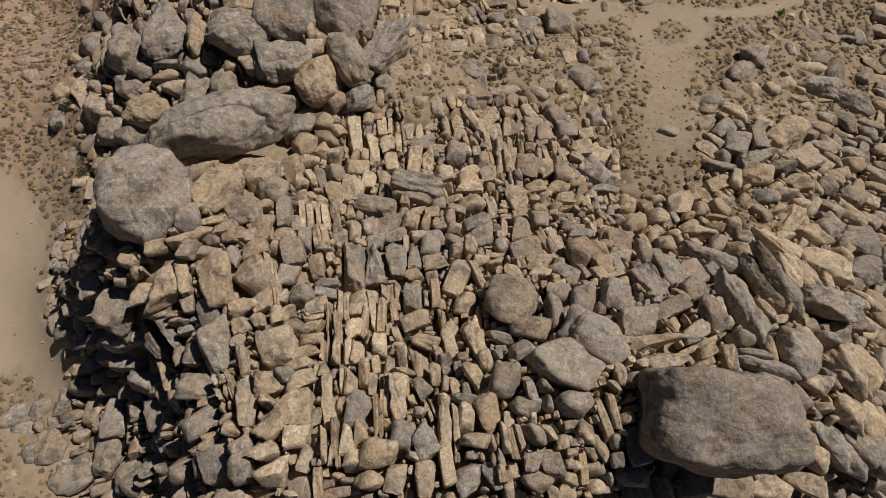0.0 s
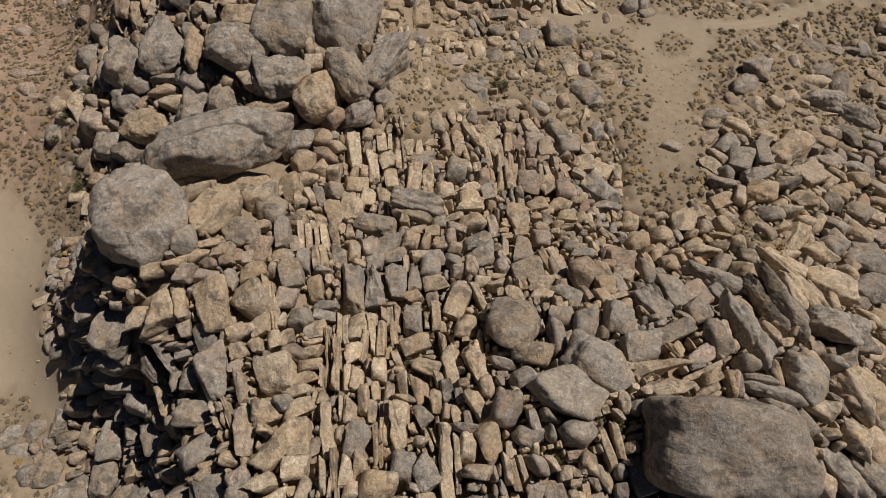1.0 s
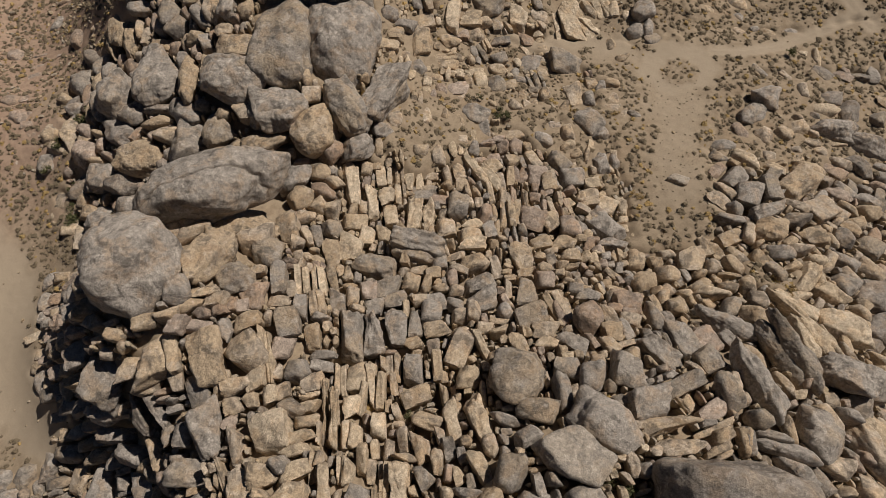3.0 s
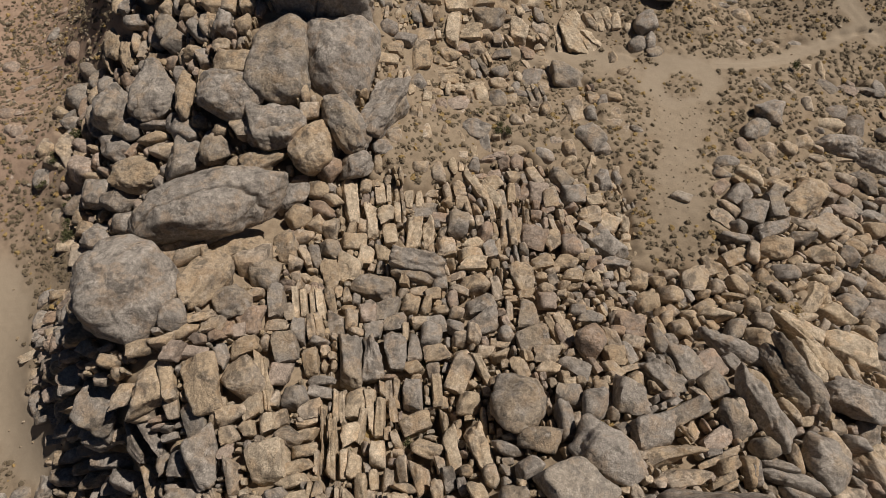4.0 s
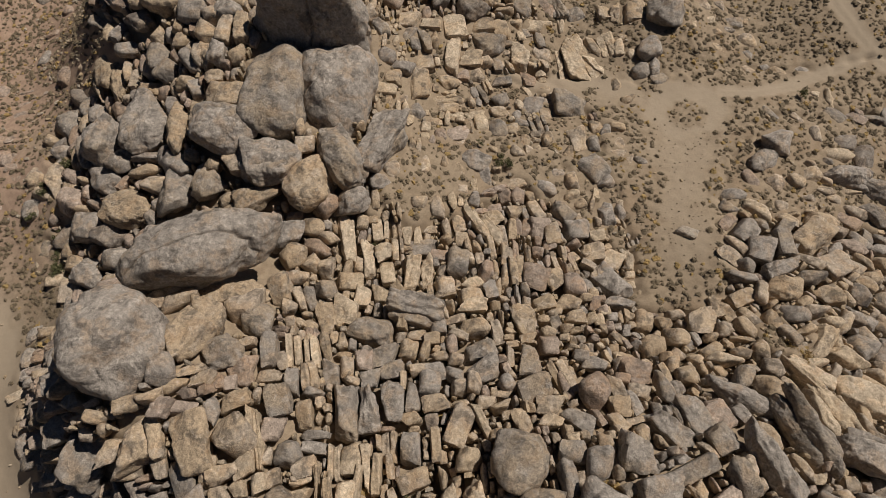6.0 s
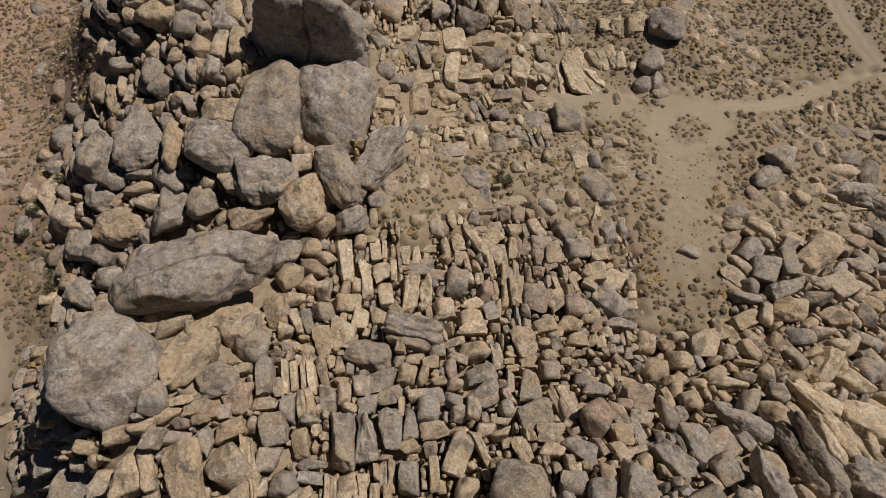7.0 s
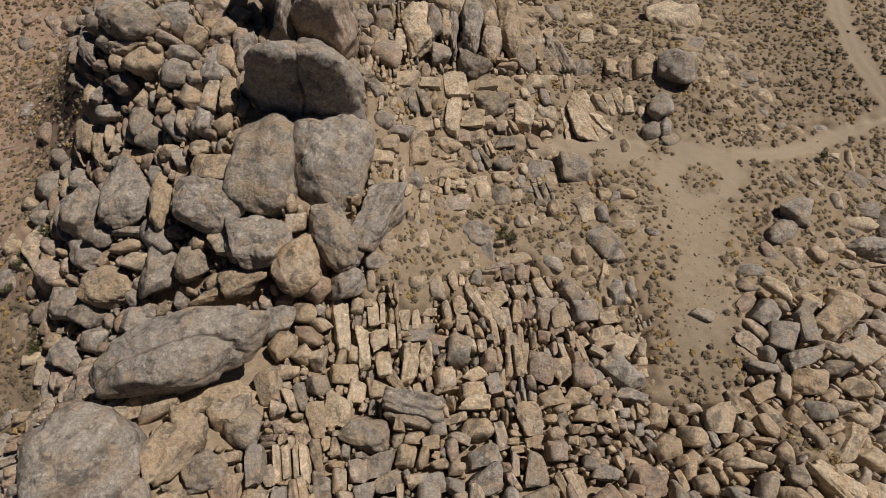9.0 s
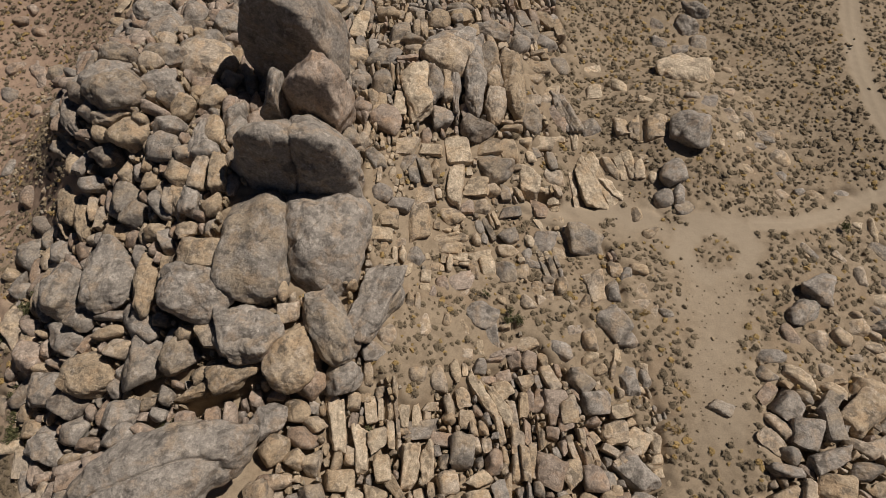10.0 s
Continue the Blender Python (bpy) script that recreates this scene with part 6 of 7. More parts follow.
rock(-78.23, 69.06, -16.36, 2.04, 2.59, 1.16, 180, 'b', 'g')
rock(-80.09, 66.08, -17.30, 2.17, 1.24, 1.31, 114, 'b', 'p')
rock(-27.02, 46.36, 8.65, 2.89, 2.31, 2.03, 87, 'b', 'g')
rock(-21.91, 46.82, 5.32, 1.10, 0.95, 1.06, 180, 'k', 't')
rock(-23.12, 46.62, 5.97, 1.12, 0.83, 1.13, 96, 'k', 't')
rock(-22.38, 50.69, 4.17, 2.03, 0.86, 1.76, 110, 'k', 't')
rock(-23.08, 40.32, 8.73, 1.44, 1.05, 0.95, 106, 'k', 't')
rock(21.07, 49.41, -0.17, 1.76, 1.39, 1.87, 180, 'k', 't')
rock(20.94, 61.45, -3.24, 1.69, 0.59, 1.70, 103, 's', 't')
rock(21.58, 58.22, -2.86, 1.50, 0.57, 1.62, 105, 's', 't')
rock(22.14, 60.03, -3.25, 1.60, 0.49, 1.68, 104, 's', 't')
rock(22.76, 57.33, -2.88, 1.13, 0.45, 1.67, 102, 's', 't')
rock(22.06, 55.55, -2.04, 2.10, 1.87, 1.98, 94, 'b', 'r')
rock(27.54, 65.74, -4.69, 1.51, 1.31, 1.86, 180, 'k', 'p')
rock(24.99, 59.64, -3.71, 1.35, 0.70, 1.73, 153, 's', 't')
rock(27.95, 58.40, -4.05, 1.90, 0.65, 1.71, 153, 's', 't')
rock(28.87, 56.32, -3.66, 3.86, 2.30, 1.86, 136, 'k', 'g')
rock(29.33, 52.32, -2.82, 2.47, 1.23, 1.79, 158, 'k', 'g')
rock(28.93, 49.73, -2.04, 0.55, 1.22, 1.69, 3, 'k', 't')
rock(30.31, 49.82, -2.19, 0.80, 1.20, 1.75, 2, 'k', 't')
rock(25.02, 37.22, 5.02, 2.10, 1.05, 1.80, 104, 'k', 't')
rock(21.44, 43.53, 2.05, 1.01, 1.11, 1.79, 180, 'b', 't')
rock(28.35, 40.02, 3.00, 2.66, 1.87, 1.98, 165, 'k', 'r')
rock(27.63, 42.07, 1.74, 2.58, 1.10, 1.81, 170, 'k', 't')
rock(28.59, 36.72, 4.70, 1.89, 1.19, 1.59, 160, 'k', 't')
rock(17.94, 38.60, 4.81, 2.75, 0.78, 1.53, 117, 's', 't')
rock(22.06, 41.99, 2.71, 1.06, 1.12, 1.80, 157, 'k', 't')
rock(23.98, 41.18, 2.83, 1.13, 1.13, 1.82, 161, 'k', 't')
rock(16.32, 38.62, 4.79, 2.58, 0.63, 1.40, 115, 's', 't')
rock(69.27, 68.07, -6.39, 4.26, 3.68, 2.10, 36, 'b', 't')
rock(49.58, 40.18, 2.67, 1.61, 1.82, 1.92, 180, 'b', 't')
rock(48.13, 36.51, 4.74, 3.62, 2.14, 2.17, 122, 'b', 't')
rock(54.30, 38.60, 2.87, 4.94, 1.27, 2.10, 126, 'b', 'p')
rock(-65.30, 155.43, -10.38, 5.24, 3.29, 2.32, 173, 'b', 'g')
rock(-52.78, 140.42, -1.12, 1.61, 1.21, 1.83, 171, 'k', 't')
rock(-49.51, 140.55, -1.66, 2.06, 1.25, 1.84, 175, 'k', 't')
rock(-49.27, 135.79, -2.06, 6.24, 3.36, 4.55, 33, 'b', 'g')
rock(-52.60, 130.24, 5.53, 4.20, 1.46, 1.17, 180, 'b', 'g')
rock(-59.57, 121.09, 7.13, 5.59, 4.35, 3.85, 180, 'b', 'g')
rock(-43.40, 119.18, 7.08, 2.13, 1.72, 1.11, 180, 'b', 't')
rock(-62.35, 104.51, -0.04, 2.77, 1.59, 1.73, 180, 'b', 'g')
rock(-92.27, 146.62, -21.24, 2.78, 3.11, 2.00, 180, 'b', 'g')
rock(-102.62, 160.15, -18.22, 2.02, 1.48, 1.88, 180, 'b', 'r')
rock(-98.33, 158.20, -19.62, 2.32, 1.86, 1.79, 180, 'b', 'r')
rock(-100.20, 163.06, -17.60, 1.76, 1.69, 1.81, 180, 'b', 'r')
rock(-55.70, 95.27, -0.38, 3.37, 1.78, 1.34, 180, 'b', 't')
rock(-59.55, 94.71, -2.02, 1.77, 1.58, 1.70, 180, 'b', 'd')
rock(-41.16, 92.35, 6.25, 1.77, 1.89, 1.67, 91, 'k', 't')
rock(-45.09, 91.39, 4.14, 2.15, 1.30, 1.51, 109, 'k', 'g')
rock(-24.91, 143.35, -4.20, 5.73, 3.91, 5.17, 117, 'k', 'g')
rock(-32.82, 125.97, 2.11, 4.15, 2.57, 2.38, 98, 'k', 'g')
rock(-17.44, 103.36, 7.66, 5.10, 2.84, 3.15, 139, 'b', 'g')
rock(-25.00, 155.19, -7.76, 1.18, 2.28, 1.83, 137, 'k', 't')
rock(-23.13, 152.82, -7.32, 1.33, 2.18, 1.86, 134, 'k', 't')
rock(-21.57, 150.96, -7.01, 0.85, 2.26, 1.76, 134, 'k', 't')
rock(-12.07, 126.40, 0.30, 2.93, 2.17, 2.04, 100, 'b', 'g')
rock(-5.84, 135.87, -1.09, 2.54, 1.37, 1.24, 180, 'b', 't')
rock(-11.68, 149.12, -4.72, 2.97, 1.78, 1.96, 180, 'b', 't')
rock(-8.30, 122.02, -0.18, 2.78, 1.41, 1.10, 87, 's', 'p')
rock(-6.93, 109.44, -1.26, 2.69, 1.41, 1.38, 50, 'b', 'g')
rock(-1.87, 131.11, -2.09, 6.08, 1.79, 3.38, 92, 'k', 'g')
rock(0.94, 129.21, -1.51, 5.12, 1.00, 2.41, 91, 'k', 'g')
rock(4.95, 132.76, -3.19, 7.89, 3.07, 4.09, 90, 'k', 'g')
rock(9.83, 132.71, -4.09, 5.17, 2.54, 3.45, 90, 'k', 'g')
rock(1.61, 138.77, -2.31, 5.77, 2.45, 2.71, 13, 'b', 'g')
rock(10.08, 143.99, -4.38, 4.14, 2.38, 1.52, 154, 'b', 'g')
rock(16.91, 145.49, -7.35, 3.31, 1.58, 1.71, 131, 'k', 'g')
rock(11.90, 144.14, -5.31, 2.23, 1.65, 1.33, 95, 'k', 'g')
rock(23.45, 148.38, -10.92, 2.56, 1.75, 1.19, 180, 'b', 't')
rock(4.15, 150.63, -4.57, 2.74, 1.31, 1.45, 180, 'b', 'g')
rock(32.16, 139.64, -12.82, 2.52, 2.24, 1.45, 179, 'k', 'p')
rock(17.80, 127.10, -6.62, 1.86, 2.30, 1.83, 93, 'k', 't')
rock(24.72, 126.06, -9.27, 5.78, 1.97, 2.70, 107, 'k', 'g')
rock(41.77, 129.05, -9.05, 1.81, 1.01, 1.43, 180, 'b', 'p')
rock(36.06, 122.40, -8.80, 2.69, 1.69, 1.57, 91, 'k', 't')
rock(26.61, 119.46, -9.59, 2.36, 1.30, 1.58, 87, 'k', 'p')
rock(24.80, 109.45, -9.52, 3.07, 0.58, 1.44, 94, 's', 'p')
rock(25.18, 104.36, -9.33, 2.22, 0.60, 1.37, 93, 's', 'p')
rock(38.96, 114.84, -8.11, 0.79, 1.08, 1.27, 85, 'k', 't')
rock(22.95, 119.70, -9.13, 1.37, 0.93, 1.41, 180, 'k', 'p')
rock(5.63, 106.71, -5.62, 2.73, 2.02, 1.77, 180, 'k', 'p')
rock(9.05, 106.71, -6.35, 1.91, 1.71, 1.84, 180, 'b', 't')
rock(20.76, 105.15, -8.83, 0.95, 1.19, 1.49, 93, 'k', 'p')
rock(20.90, 103.52, -8.79, 0.80, 1.22, 1.44, 96, 'k', 'p')
rock(1.28, 95.86, -5.84, 3.56, 0.95, 1.46, 5, 'k', 't')
rock(49.43, 149.45, -14.55, 2.23, 1.99, 1.74, 180, 'b', 'g')
rock(58.60, 158.55, -13.34, 3.93, 1.82, 2.21, 139, 'b', 'g')
rock(63.88, 151.01, -14.36, 1.63, 1.05, 1.33, 87, 'b', 'g')
rock(52.08, 139.07, -10.23, 6.12, 4.06, 1.55, 6, 'b', 'p')
rock(62.44, 139.77, -12.92, 1.81, 1.64, 1.64, 180, 'b', 't')
rock(51.34, 129.61, -8.42, 1.75, 1.25, 1.74, 180, 'b', 't')
rock(60.68, 132.27, -11.04, 2.34, 1.28, 1.67, 180, 'b', 't')
rock(62.92, 125.73, -10.34, 1.64, 1.94, 1.65, 180, 'b', 'g')
rock(64.20, 130.81, -11.28, 1.71, 1.63, 1.62, 180, 'b', 't')
rock(54.51, 123.33, -7.64, 1.67, 1.17, 1.59, 88, 'b', 't')
rock(59.13, 120.15, -8.85, 1.62, 1.53, 1.56, 180, 'b', 'p')
rock(65.39, 121.07, -10.47, 2.69, 1.81, 1.63, 180, 'b', 'g')
rock(62.69, 118.29, -9.99, 2.27, 1.29, 1.42, 11, 'b', 'g')
rock(68.26, 121.71, -10.92, 1.61, 1.58, 1.50, 180, 'b', 't')
rock(54.57, 117.55, -7.43, 1.38, 1.59, 1.46, 180, 'b', 'p')
rock(58.94, 116.49, -8.86, 2.54, 0.97, 1.40, 11, 'b', 't')
rock(67.13, 115.74, -10.31, 2.99, 2.56, 1.86, 180, 'b', 't')
rock(59.07, 112.42, -8.91, 1.68, 1.39, 1.47, 129, 'b', 't')
rock(60.58, 110.94, -9.43, 1.66, 1.00, 1.35, 180, 'b', 't')
rock(66.26, 111.55, -10.33, 1.83, 1.51, 1.55, 180, 'b', 'g')
rock(40.63, 110.37, -8.16, 1.84, 1.43, 1.33, 91, 'b', 'p')
rock(80.23, 98.80, -9.42, 3.43, 1.21, 1.60, 75, 'b', 'p')
rock(-56.99, 88.05, -1.19, 6.37, 3.48, 3.80, 95, 'b', 'g')
rock(-39.83, 83.49, 4.12, 5.75, 4.22, 4.12, 11, 'b', 'g')
rock(-65.49, 85.42, -3.83, 5.06, 3.90, 3.78, 74, 'b', 'g')
rock(-54.92, 80.76, -1.91, 2.90, 0.91, 1.48, 175, 'k', 'd')
rock(-52.69, 69.21, -3.88, 1.83, 1.24, 1.84, 107, 'b', 'd')
rock(-49.65, 65.68, -3.09, 2.43, 1.61, 1.92, 15, 'b', 'g')
rock(-43.25, 67.67, -1.12, 1.81, 1.30, 1.85, 110, 'b', 'g')
rock(-77.04, 66.94, -16.29, 3.03, 1.82, 1.04, 115, 'b', 'r')
rock(-30.68, 76.40, 3.39, 5.36, 3.95, 3.71, 13, 'b', 'g')
rock(-17.43, 77.91, 3.02, 6.39, 3.29, 2.83, 108, 'k', 'g')
rock(-11.36, 81.58, 3.03, 7.19, 3.14, 2.83, 68, 'k', 'g')
rock(-1.76, 90.27, -4.64, 1.76, 1.12, 1.35, 180, 'b', 't')
rock(5.06, 89.74, -5.85, 1.05, 2.14, 1.80, 6, 'k', 't')
rock(13.53, 90.01, -6.83, 1.58, 1.63, 1.48, 180, 'b', 't')
rock(15.99, 91.70, -7.20, 2.04, 1.17, 1.37, 180, 'b', 'g')
rock(2.83, 85.34, -5.17, 1.52, 1.10, 1.42, 180, 'b', 't')
rock(10.16, 79.04, -4.66, 1.22, 1.03, 1.80, 19, 'k', 't')
rock(12.17, 79.95, -4.93, 0.97, 1.01, 1.78, 18, 'k', 't')
rock(9.70, 84.18, -5.54, 1.30, 1.10, 1.73, 180, 'b', 't')
rock(15.70, 86.03, -6.13, 1.08, 1.81, 1.58, 179, 'k', 't')
rock(16.69, 83.85, -5.86, 1.10, 1.53, 1.53, 2, 'k', 't')
rock(18.21, 88.32, -6.52, 0.78, 1.02, 1.52, 90, 'k', 't')
rock(18.24, 86.83, -6.37, 0.78, 1.03, 1.44, 91, 'k', 't')
rock(18.24, 85.09, -6.28, 1.03, 0.99, 1.28, 89, 'k', 't')
rock(30.45, 90.58, -7.01, 1.94, 1.80, 1.64, 180, 'k', 't')
rock(33.54, 83.92, -6.41, 2.59, 1.34, 1.43, 175, 'b', 't')
rock(35.66, 81.85, -6.36, 2.23, 1.27, 1.42, 91, 'b', 't')
rock(28.46, 74.83, -5.67, 1.37, 0.77, 1.34, 83, 'k', 'p')
rock(32.96, 72.57, -5.75, 1.19, 1.19, 1.43, 97, 'k', 't')
rock(11.25, 73.59, -4.39, 1.67, 1.29, 1.33, 92, 'k', 'r')
rock(75.16, 83.09, -7.88, 1.60, 1.11, 1.41, 180, 'b', 'g')
rock(72.94, 76.50, -7.88, 1.92, 1.21, 1.46, 169, 'b', 't')
rock(68.98, 74.43, -7.20, 2.04, 0.83, 1.37, 180, 'b', 't')
rock(78.11, 79.80, -7.67, 5.30, 1.95, 2.49, 180, 'b', 'g')
rock(85.20, 76.67, -8.78, 4.87, 2.38, 2.34, 154, 'b', 'g')
rock(80.77, 61.57, -8.51, 2.70, 1.89, 1.98, 168, 'b', 't')
rock(76.59, 58.74, -7.29, 2.03, 1.67, 1.68, 180, 'b', 't')
rock(77.78, 53.86, -7.32, 2.53, 2.23, 1.89, 143, 'b', 'g')
rock(76.05, 49.04, -6.69, 2.69, 2.02, 1.86, 156, 'b', 't')
rock(89.03, 83.31, -9.37, 1.84, 1.74, 1.95, 180, 'b', 'g')
rock(77.69, 100.12, -9.40, 1.69, 1.22, 1.60, 180, 'b', 'p')
rock(-82.63, 76.60, -15.12, 2.64, 2.67, 1.89, 180, 'b', 'g')
rock(-93.27, 88.98, -16.02, 2.75, 2.45, 1.90, 180, 'b', 'r')
rock(-96.81, 93.65, -16.66, 2.36, 1.90, 1.70, 180, 'b', 'r')
rock(-102.37, 109.27, -20.10, 2.19, 1.92, 1.99, 180, 'b', 'r')
rock(33.91, 53.90, -4.38, 2.82, 1.51, 0.95, 92, 'b', 'p')
rock(32.57, 58.32, -5.10, 1.01, 1.04, 1.08, 92, 'k', 'p')
rock(32.61, 56.55, -4.93, 0.82, 1.01, 0.95, 92, 'k', 'p')
rock(34.96, 62.51, -5.69, 2.31, 1.14, 0.97, 97, 'b', 'p')
rock(21.48, 62.20, -3.43, 0.88, 0.73, 1.73, 107, 'k', 'r')
rock(21.98, 60.02, -3.21, 1.39, 0.68, 1.69, 107, 'k', 'r')
rock(22.56, 59.29, -3.18, 2.25, 0.61, 1.71, 104, 'k', 't')
rock(20.77, 58.57, -2.70, 1.80, 0.51, 1.69, 100, 'k', 'r')
rock(23.37, 56.66, -2.80, 1.27, 0.82, 1.75, 114, 'k', 'g')
rock(24.40, 55.17, -2.67, 1.71, 0.92, 1.77, 94, 'k', 'g')
rock(24.84, 53.63, -2.37, 0.99, 1.04, 1.79, 180, 'k', 'p')
rock(23.58, 53.07, -1.94, 1.21, 1.02, 1.79, 180, 'k', 't')
rock(24.87, 52.13, -1.92, 1.18, 1.23, 1.83, 180, 'k', 'r')
rock(25.96, 52.86, -2.44, 0.80, 1.17, 1.75, 102, 'k', 'r')
rock(26.20, 50.89, -1.85, 1.04, 1.18, 1.80, 105, 'k', 'r')
rock(26.38, 58.01, -3.77, 1.35, 0.53, 1.66, 23, 's', 't')
rock(28.87, 59.29, -4.33, 1.21, 0.60, 1.70, 23, 's', 't')
rock(27.01, 59.20, -4.09, 1.49, 0.50, 1.65, 25, 's', 't')
rock(18.51, 45.30, 1.76, 0.95, 0.77, 1.74, 180, 'k', 't')
rock(19.60, 43.91, 2.18, 1.12, 0.85, 1.76, 180, 'k', 't')
rock(19.71, 47.10, 0.82, 1.35, 0.78, 1.74, 180, 'k', 't')
rock(21.02, 46.88, 0.61, 1.16, 0.67, 1.72, 180, 'k', 't')
rock(23.77, 49.02, -0.73, 0.95, 1.00, 1.78, 180, 'k', 'p')
rock(23.49, 45.56, 0.66, 0.73, 0.78, 1.73, 180, 'k', 'r')
rock(25.11, 44.80, 0.69, 0.93, 0.76, 1.74, 180, 'b', 't')
rock(21.01, 42.11, 2.84, 1.48, 1.12, 1.82, 180, 'k', 'g')
rock(17.36, 37.75, 5.12, 2.67, 0.71, 1.34, 111, 'k', 'r')
rock(25.53, 42.76, 1.58, 1.66, 0.54, 1.69, 115, 'k', 'g')
rock(24.36, 44.06, 1.14, 0.76, 0.54, 1.69, 116, 'k', 'p')
rock(24.87, 42.14, 2.02, 1.08, 0.50, 1.68, 112, 'k', 'p')
rock(26.09, 43.68, 1.09, 0.91, 0.91, 1.77, 177, 'k', 't')
rock(27.71, 43.84, 0.68, 0.59, 0.92, 1.70, 178, 'k', 't')
rock(26.78, 40.88, 2.54, 1.24, 1.11, 1.81, 180, 'k', 'g')
rock(22.45, 40.79, 3.33, 1.80, 1.30, 1.85, 159, 'k', 'g')
rock(30.27, 49.88, -2.23, 0.70, 0.77, 1.73, 111, 'k', 't')
rock(30.75, 48.59, -1.94, 0.71, 0.78, 1.60, 111, 'k', 't')
rock(29.00, 47.16, -0.99, 0.91, 1.00, 1.77, 180, 'k', 'g')
rock(26.77, 47.66, -0.83, 0.92, 0.99, 1.77, 180, 'k', 'r')
rock(25.21, 49.09, -1.08, 1.19, 0.87, 1.76, 94, 'k', 'p')
rock(23.16, 47.00, 0.13, 0.75, 0.78, 1.73, 180, 'k', 'r')
rock(25.66, 47.10, -0.45, 0.98, 0.67, 1.72, 94, 'k', 't')
rock(27.64, 45.68, -0.16, 1.51, 0.77, 1.74, 137, 'k', 't')
rock(28.74, 44.70, 0.12, 0.93, 0.66, 1.72, 114, 'k', 'r')
rock(30.40, 45.65, -0.53, 0.71, 0.79, 1.73, 180, 'k', 'r')
rock(30.44, 44.22, 0.17, 1.13, 0.75, 1.73, 114, 'k', 'g')
rock(30.83, 41.33, 1.69, 0.89, 0.65, 1.71, 137, 'k', 'p')
rock(39.00, 44.55, -0.71, 0.85, 1.01, 1.06, 180, 'k', 'g')
rock(39.73, 44.48, -0.68, 0.76, 0.59, 1.00, 180, 'b', 't')
rock(39.33, 42.11, 0.61, 1.47, 1.14, 1.16, 180, 'b', 'p')
rock(26.48, 38.56, 3.95, 1.42, 0.91, 1.77, 175, 'k', 'r')
rock(28.03, 38.12, 3.97, 1.43, 0.64, 1.71, 175, 'k', 'r')
rock(40.83, 41.08, 1.33, 0.91, 0.72, 1.25, 90, 'b', 't')
rock(27.71, 49.64, -1.74, 1.18, 0.91, 1.77, 180, 'k', 'g')
rock(26.47, 50.61, -1.87, 0.99, 0.81, 1.75, 180, 'k', 'p')
rock(27.68, 47.64, -1.01, 0.84, 0.80, 1.75, 180, 'k', 'g')
rock(24.27, 47.06, -0.14, 0.76, 0.68, 1.72, 180, 'k', 'p')
rock(22.60, 43.59, 1.75, 0.92, 0.76, 1.74, 180, 'k', 'g')
rock(12.53, 7.88, 18.42, 1.17, 0.62, 1.30, 118, 'k', 't')
rock(15.22, 4.55, 16.62, 0.75, 0.71, 0.95, 0, 'b', 't')
rock(13.78, 3.29, 16.49, 1.08, 0.44, 0.97, 9, 'k', 'r')
rock(13.04, 1.45, 15.95, 1.00, 0.69, 1.20, 97, 'k', 't')
rock(16.16, 4.24, 16.17, 0.66, 0.58, 0.95, 98, 'k', 'p')
rock(16.51, 2.72, 15.22, 0.95, 0.61, 0.95, 98, 'k', 'p')
rock(16.98, 4.34, 15.92, 0.69, 0.37, 0.95, 88, 'k', 'p')
rock(17.19, 2.68, 14.94, 1.07, 0.38, 0.98, 91, 'k', 'p')
rock(15.28, 8.91, 17.99, 0.91, 0.61, 1.12, 0, 'k', 'r')
rock(15.63, 6.13, 17.11, 0.89, 0.90, 0.95, 0, 'k', 't')
rock(18.21, 5.87, 16.15, 1.03, 0.86, 0.95, 117, 'k', 'g')
rock(19.25, 5.24, 15.43, 0.61, 0.45, 0.95, 180, 'k', 'g')
rock(16.60, 6.23, 16.86, 0.45, 0.29, 0.95, 0, 'b', 't')
rock(21.91, 8.21, 16.21, 0.58, 0.39, 1.63, 149, 'k', 'r')
rock(18.66, 2.10, 13.94, 1.22, 1.01, 1.02, 0, 'b', 'p')
rock(19.69, 1.78, 13.38, 1.08, 0.61, 1.18, 180, 'k', 'g')
rock(-48.69, 9.67, -7.18, 1.58, 0.68, 1.72, 102, 'k', 'g')
rock(16.94, 29.70, 10.05, 1.11, 0.73, 1.51, 180, 'k', 'p')
rock(18.59, 29.72, 10.05, 0.91, 0.73, 1.45, 0, 'k', 't')
rock(22.03, 29.92, 9.65, 0.72, 0.64, 1.26, 0, 'k', 'p')
rock(17.45, 23.10, 14.34, 0.84, 0.50, 1.68, 180, 'k', 'g')
rock(23.90, 19.72, 15.52, 1.13, 0.66, 1.72, 0, 'k', 't')
rock(20.79, 15.67, 17.24, 0.77, 0.63, 1.71, 0, 'k', 'p')
rock(19.91, 14.91, 17.52, 0.61, 0.47, 1.68, 0, 'k', 't')
rock(21.20, 13.56, 17.36, 0.91, 0.54, 1.69, 115, 'k', 't')
rock(25.55, 16.64, 15.88, 0.90, 0.71, 1.73, 0, 'k', 't')
rock(24.04, 16.94, 16.23, 0.76, 0.64, 1.71, 0, 'k', 'p')
rock(48.73, 24.40, 9.69, 0.95, 0.72, 0.97, 0, 'k', 'p')
rock(50.46, 23.15, 9.67, 0.72, 0.72, 0.99, 0, 'k', 'g')
rock(55.32, 23.51, 8.01, 0.64, 0.64, 1.29, 180, 'k', 'r')
rock(44.37, 14.95, 12.28, 0.63, 0.62, 1.71, 0, 'k', 'g')
rock(47.43, 12.95, 11.31, 0.98, 0.55, 1.69, 121, 'k', 'g')
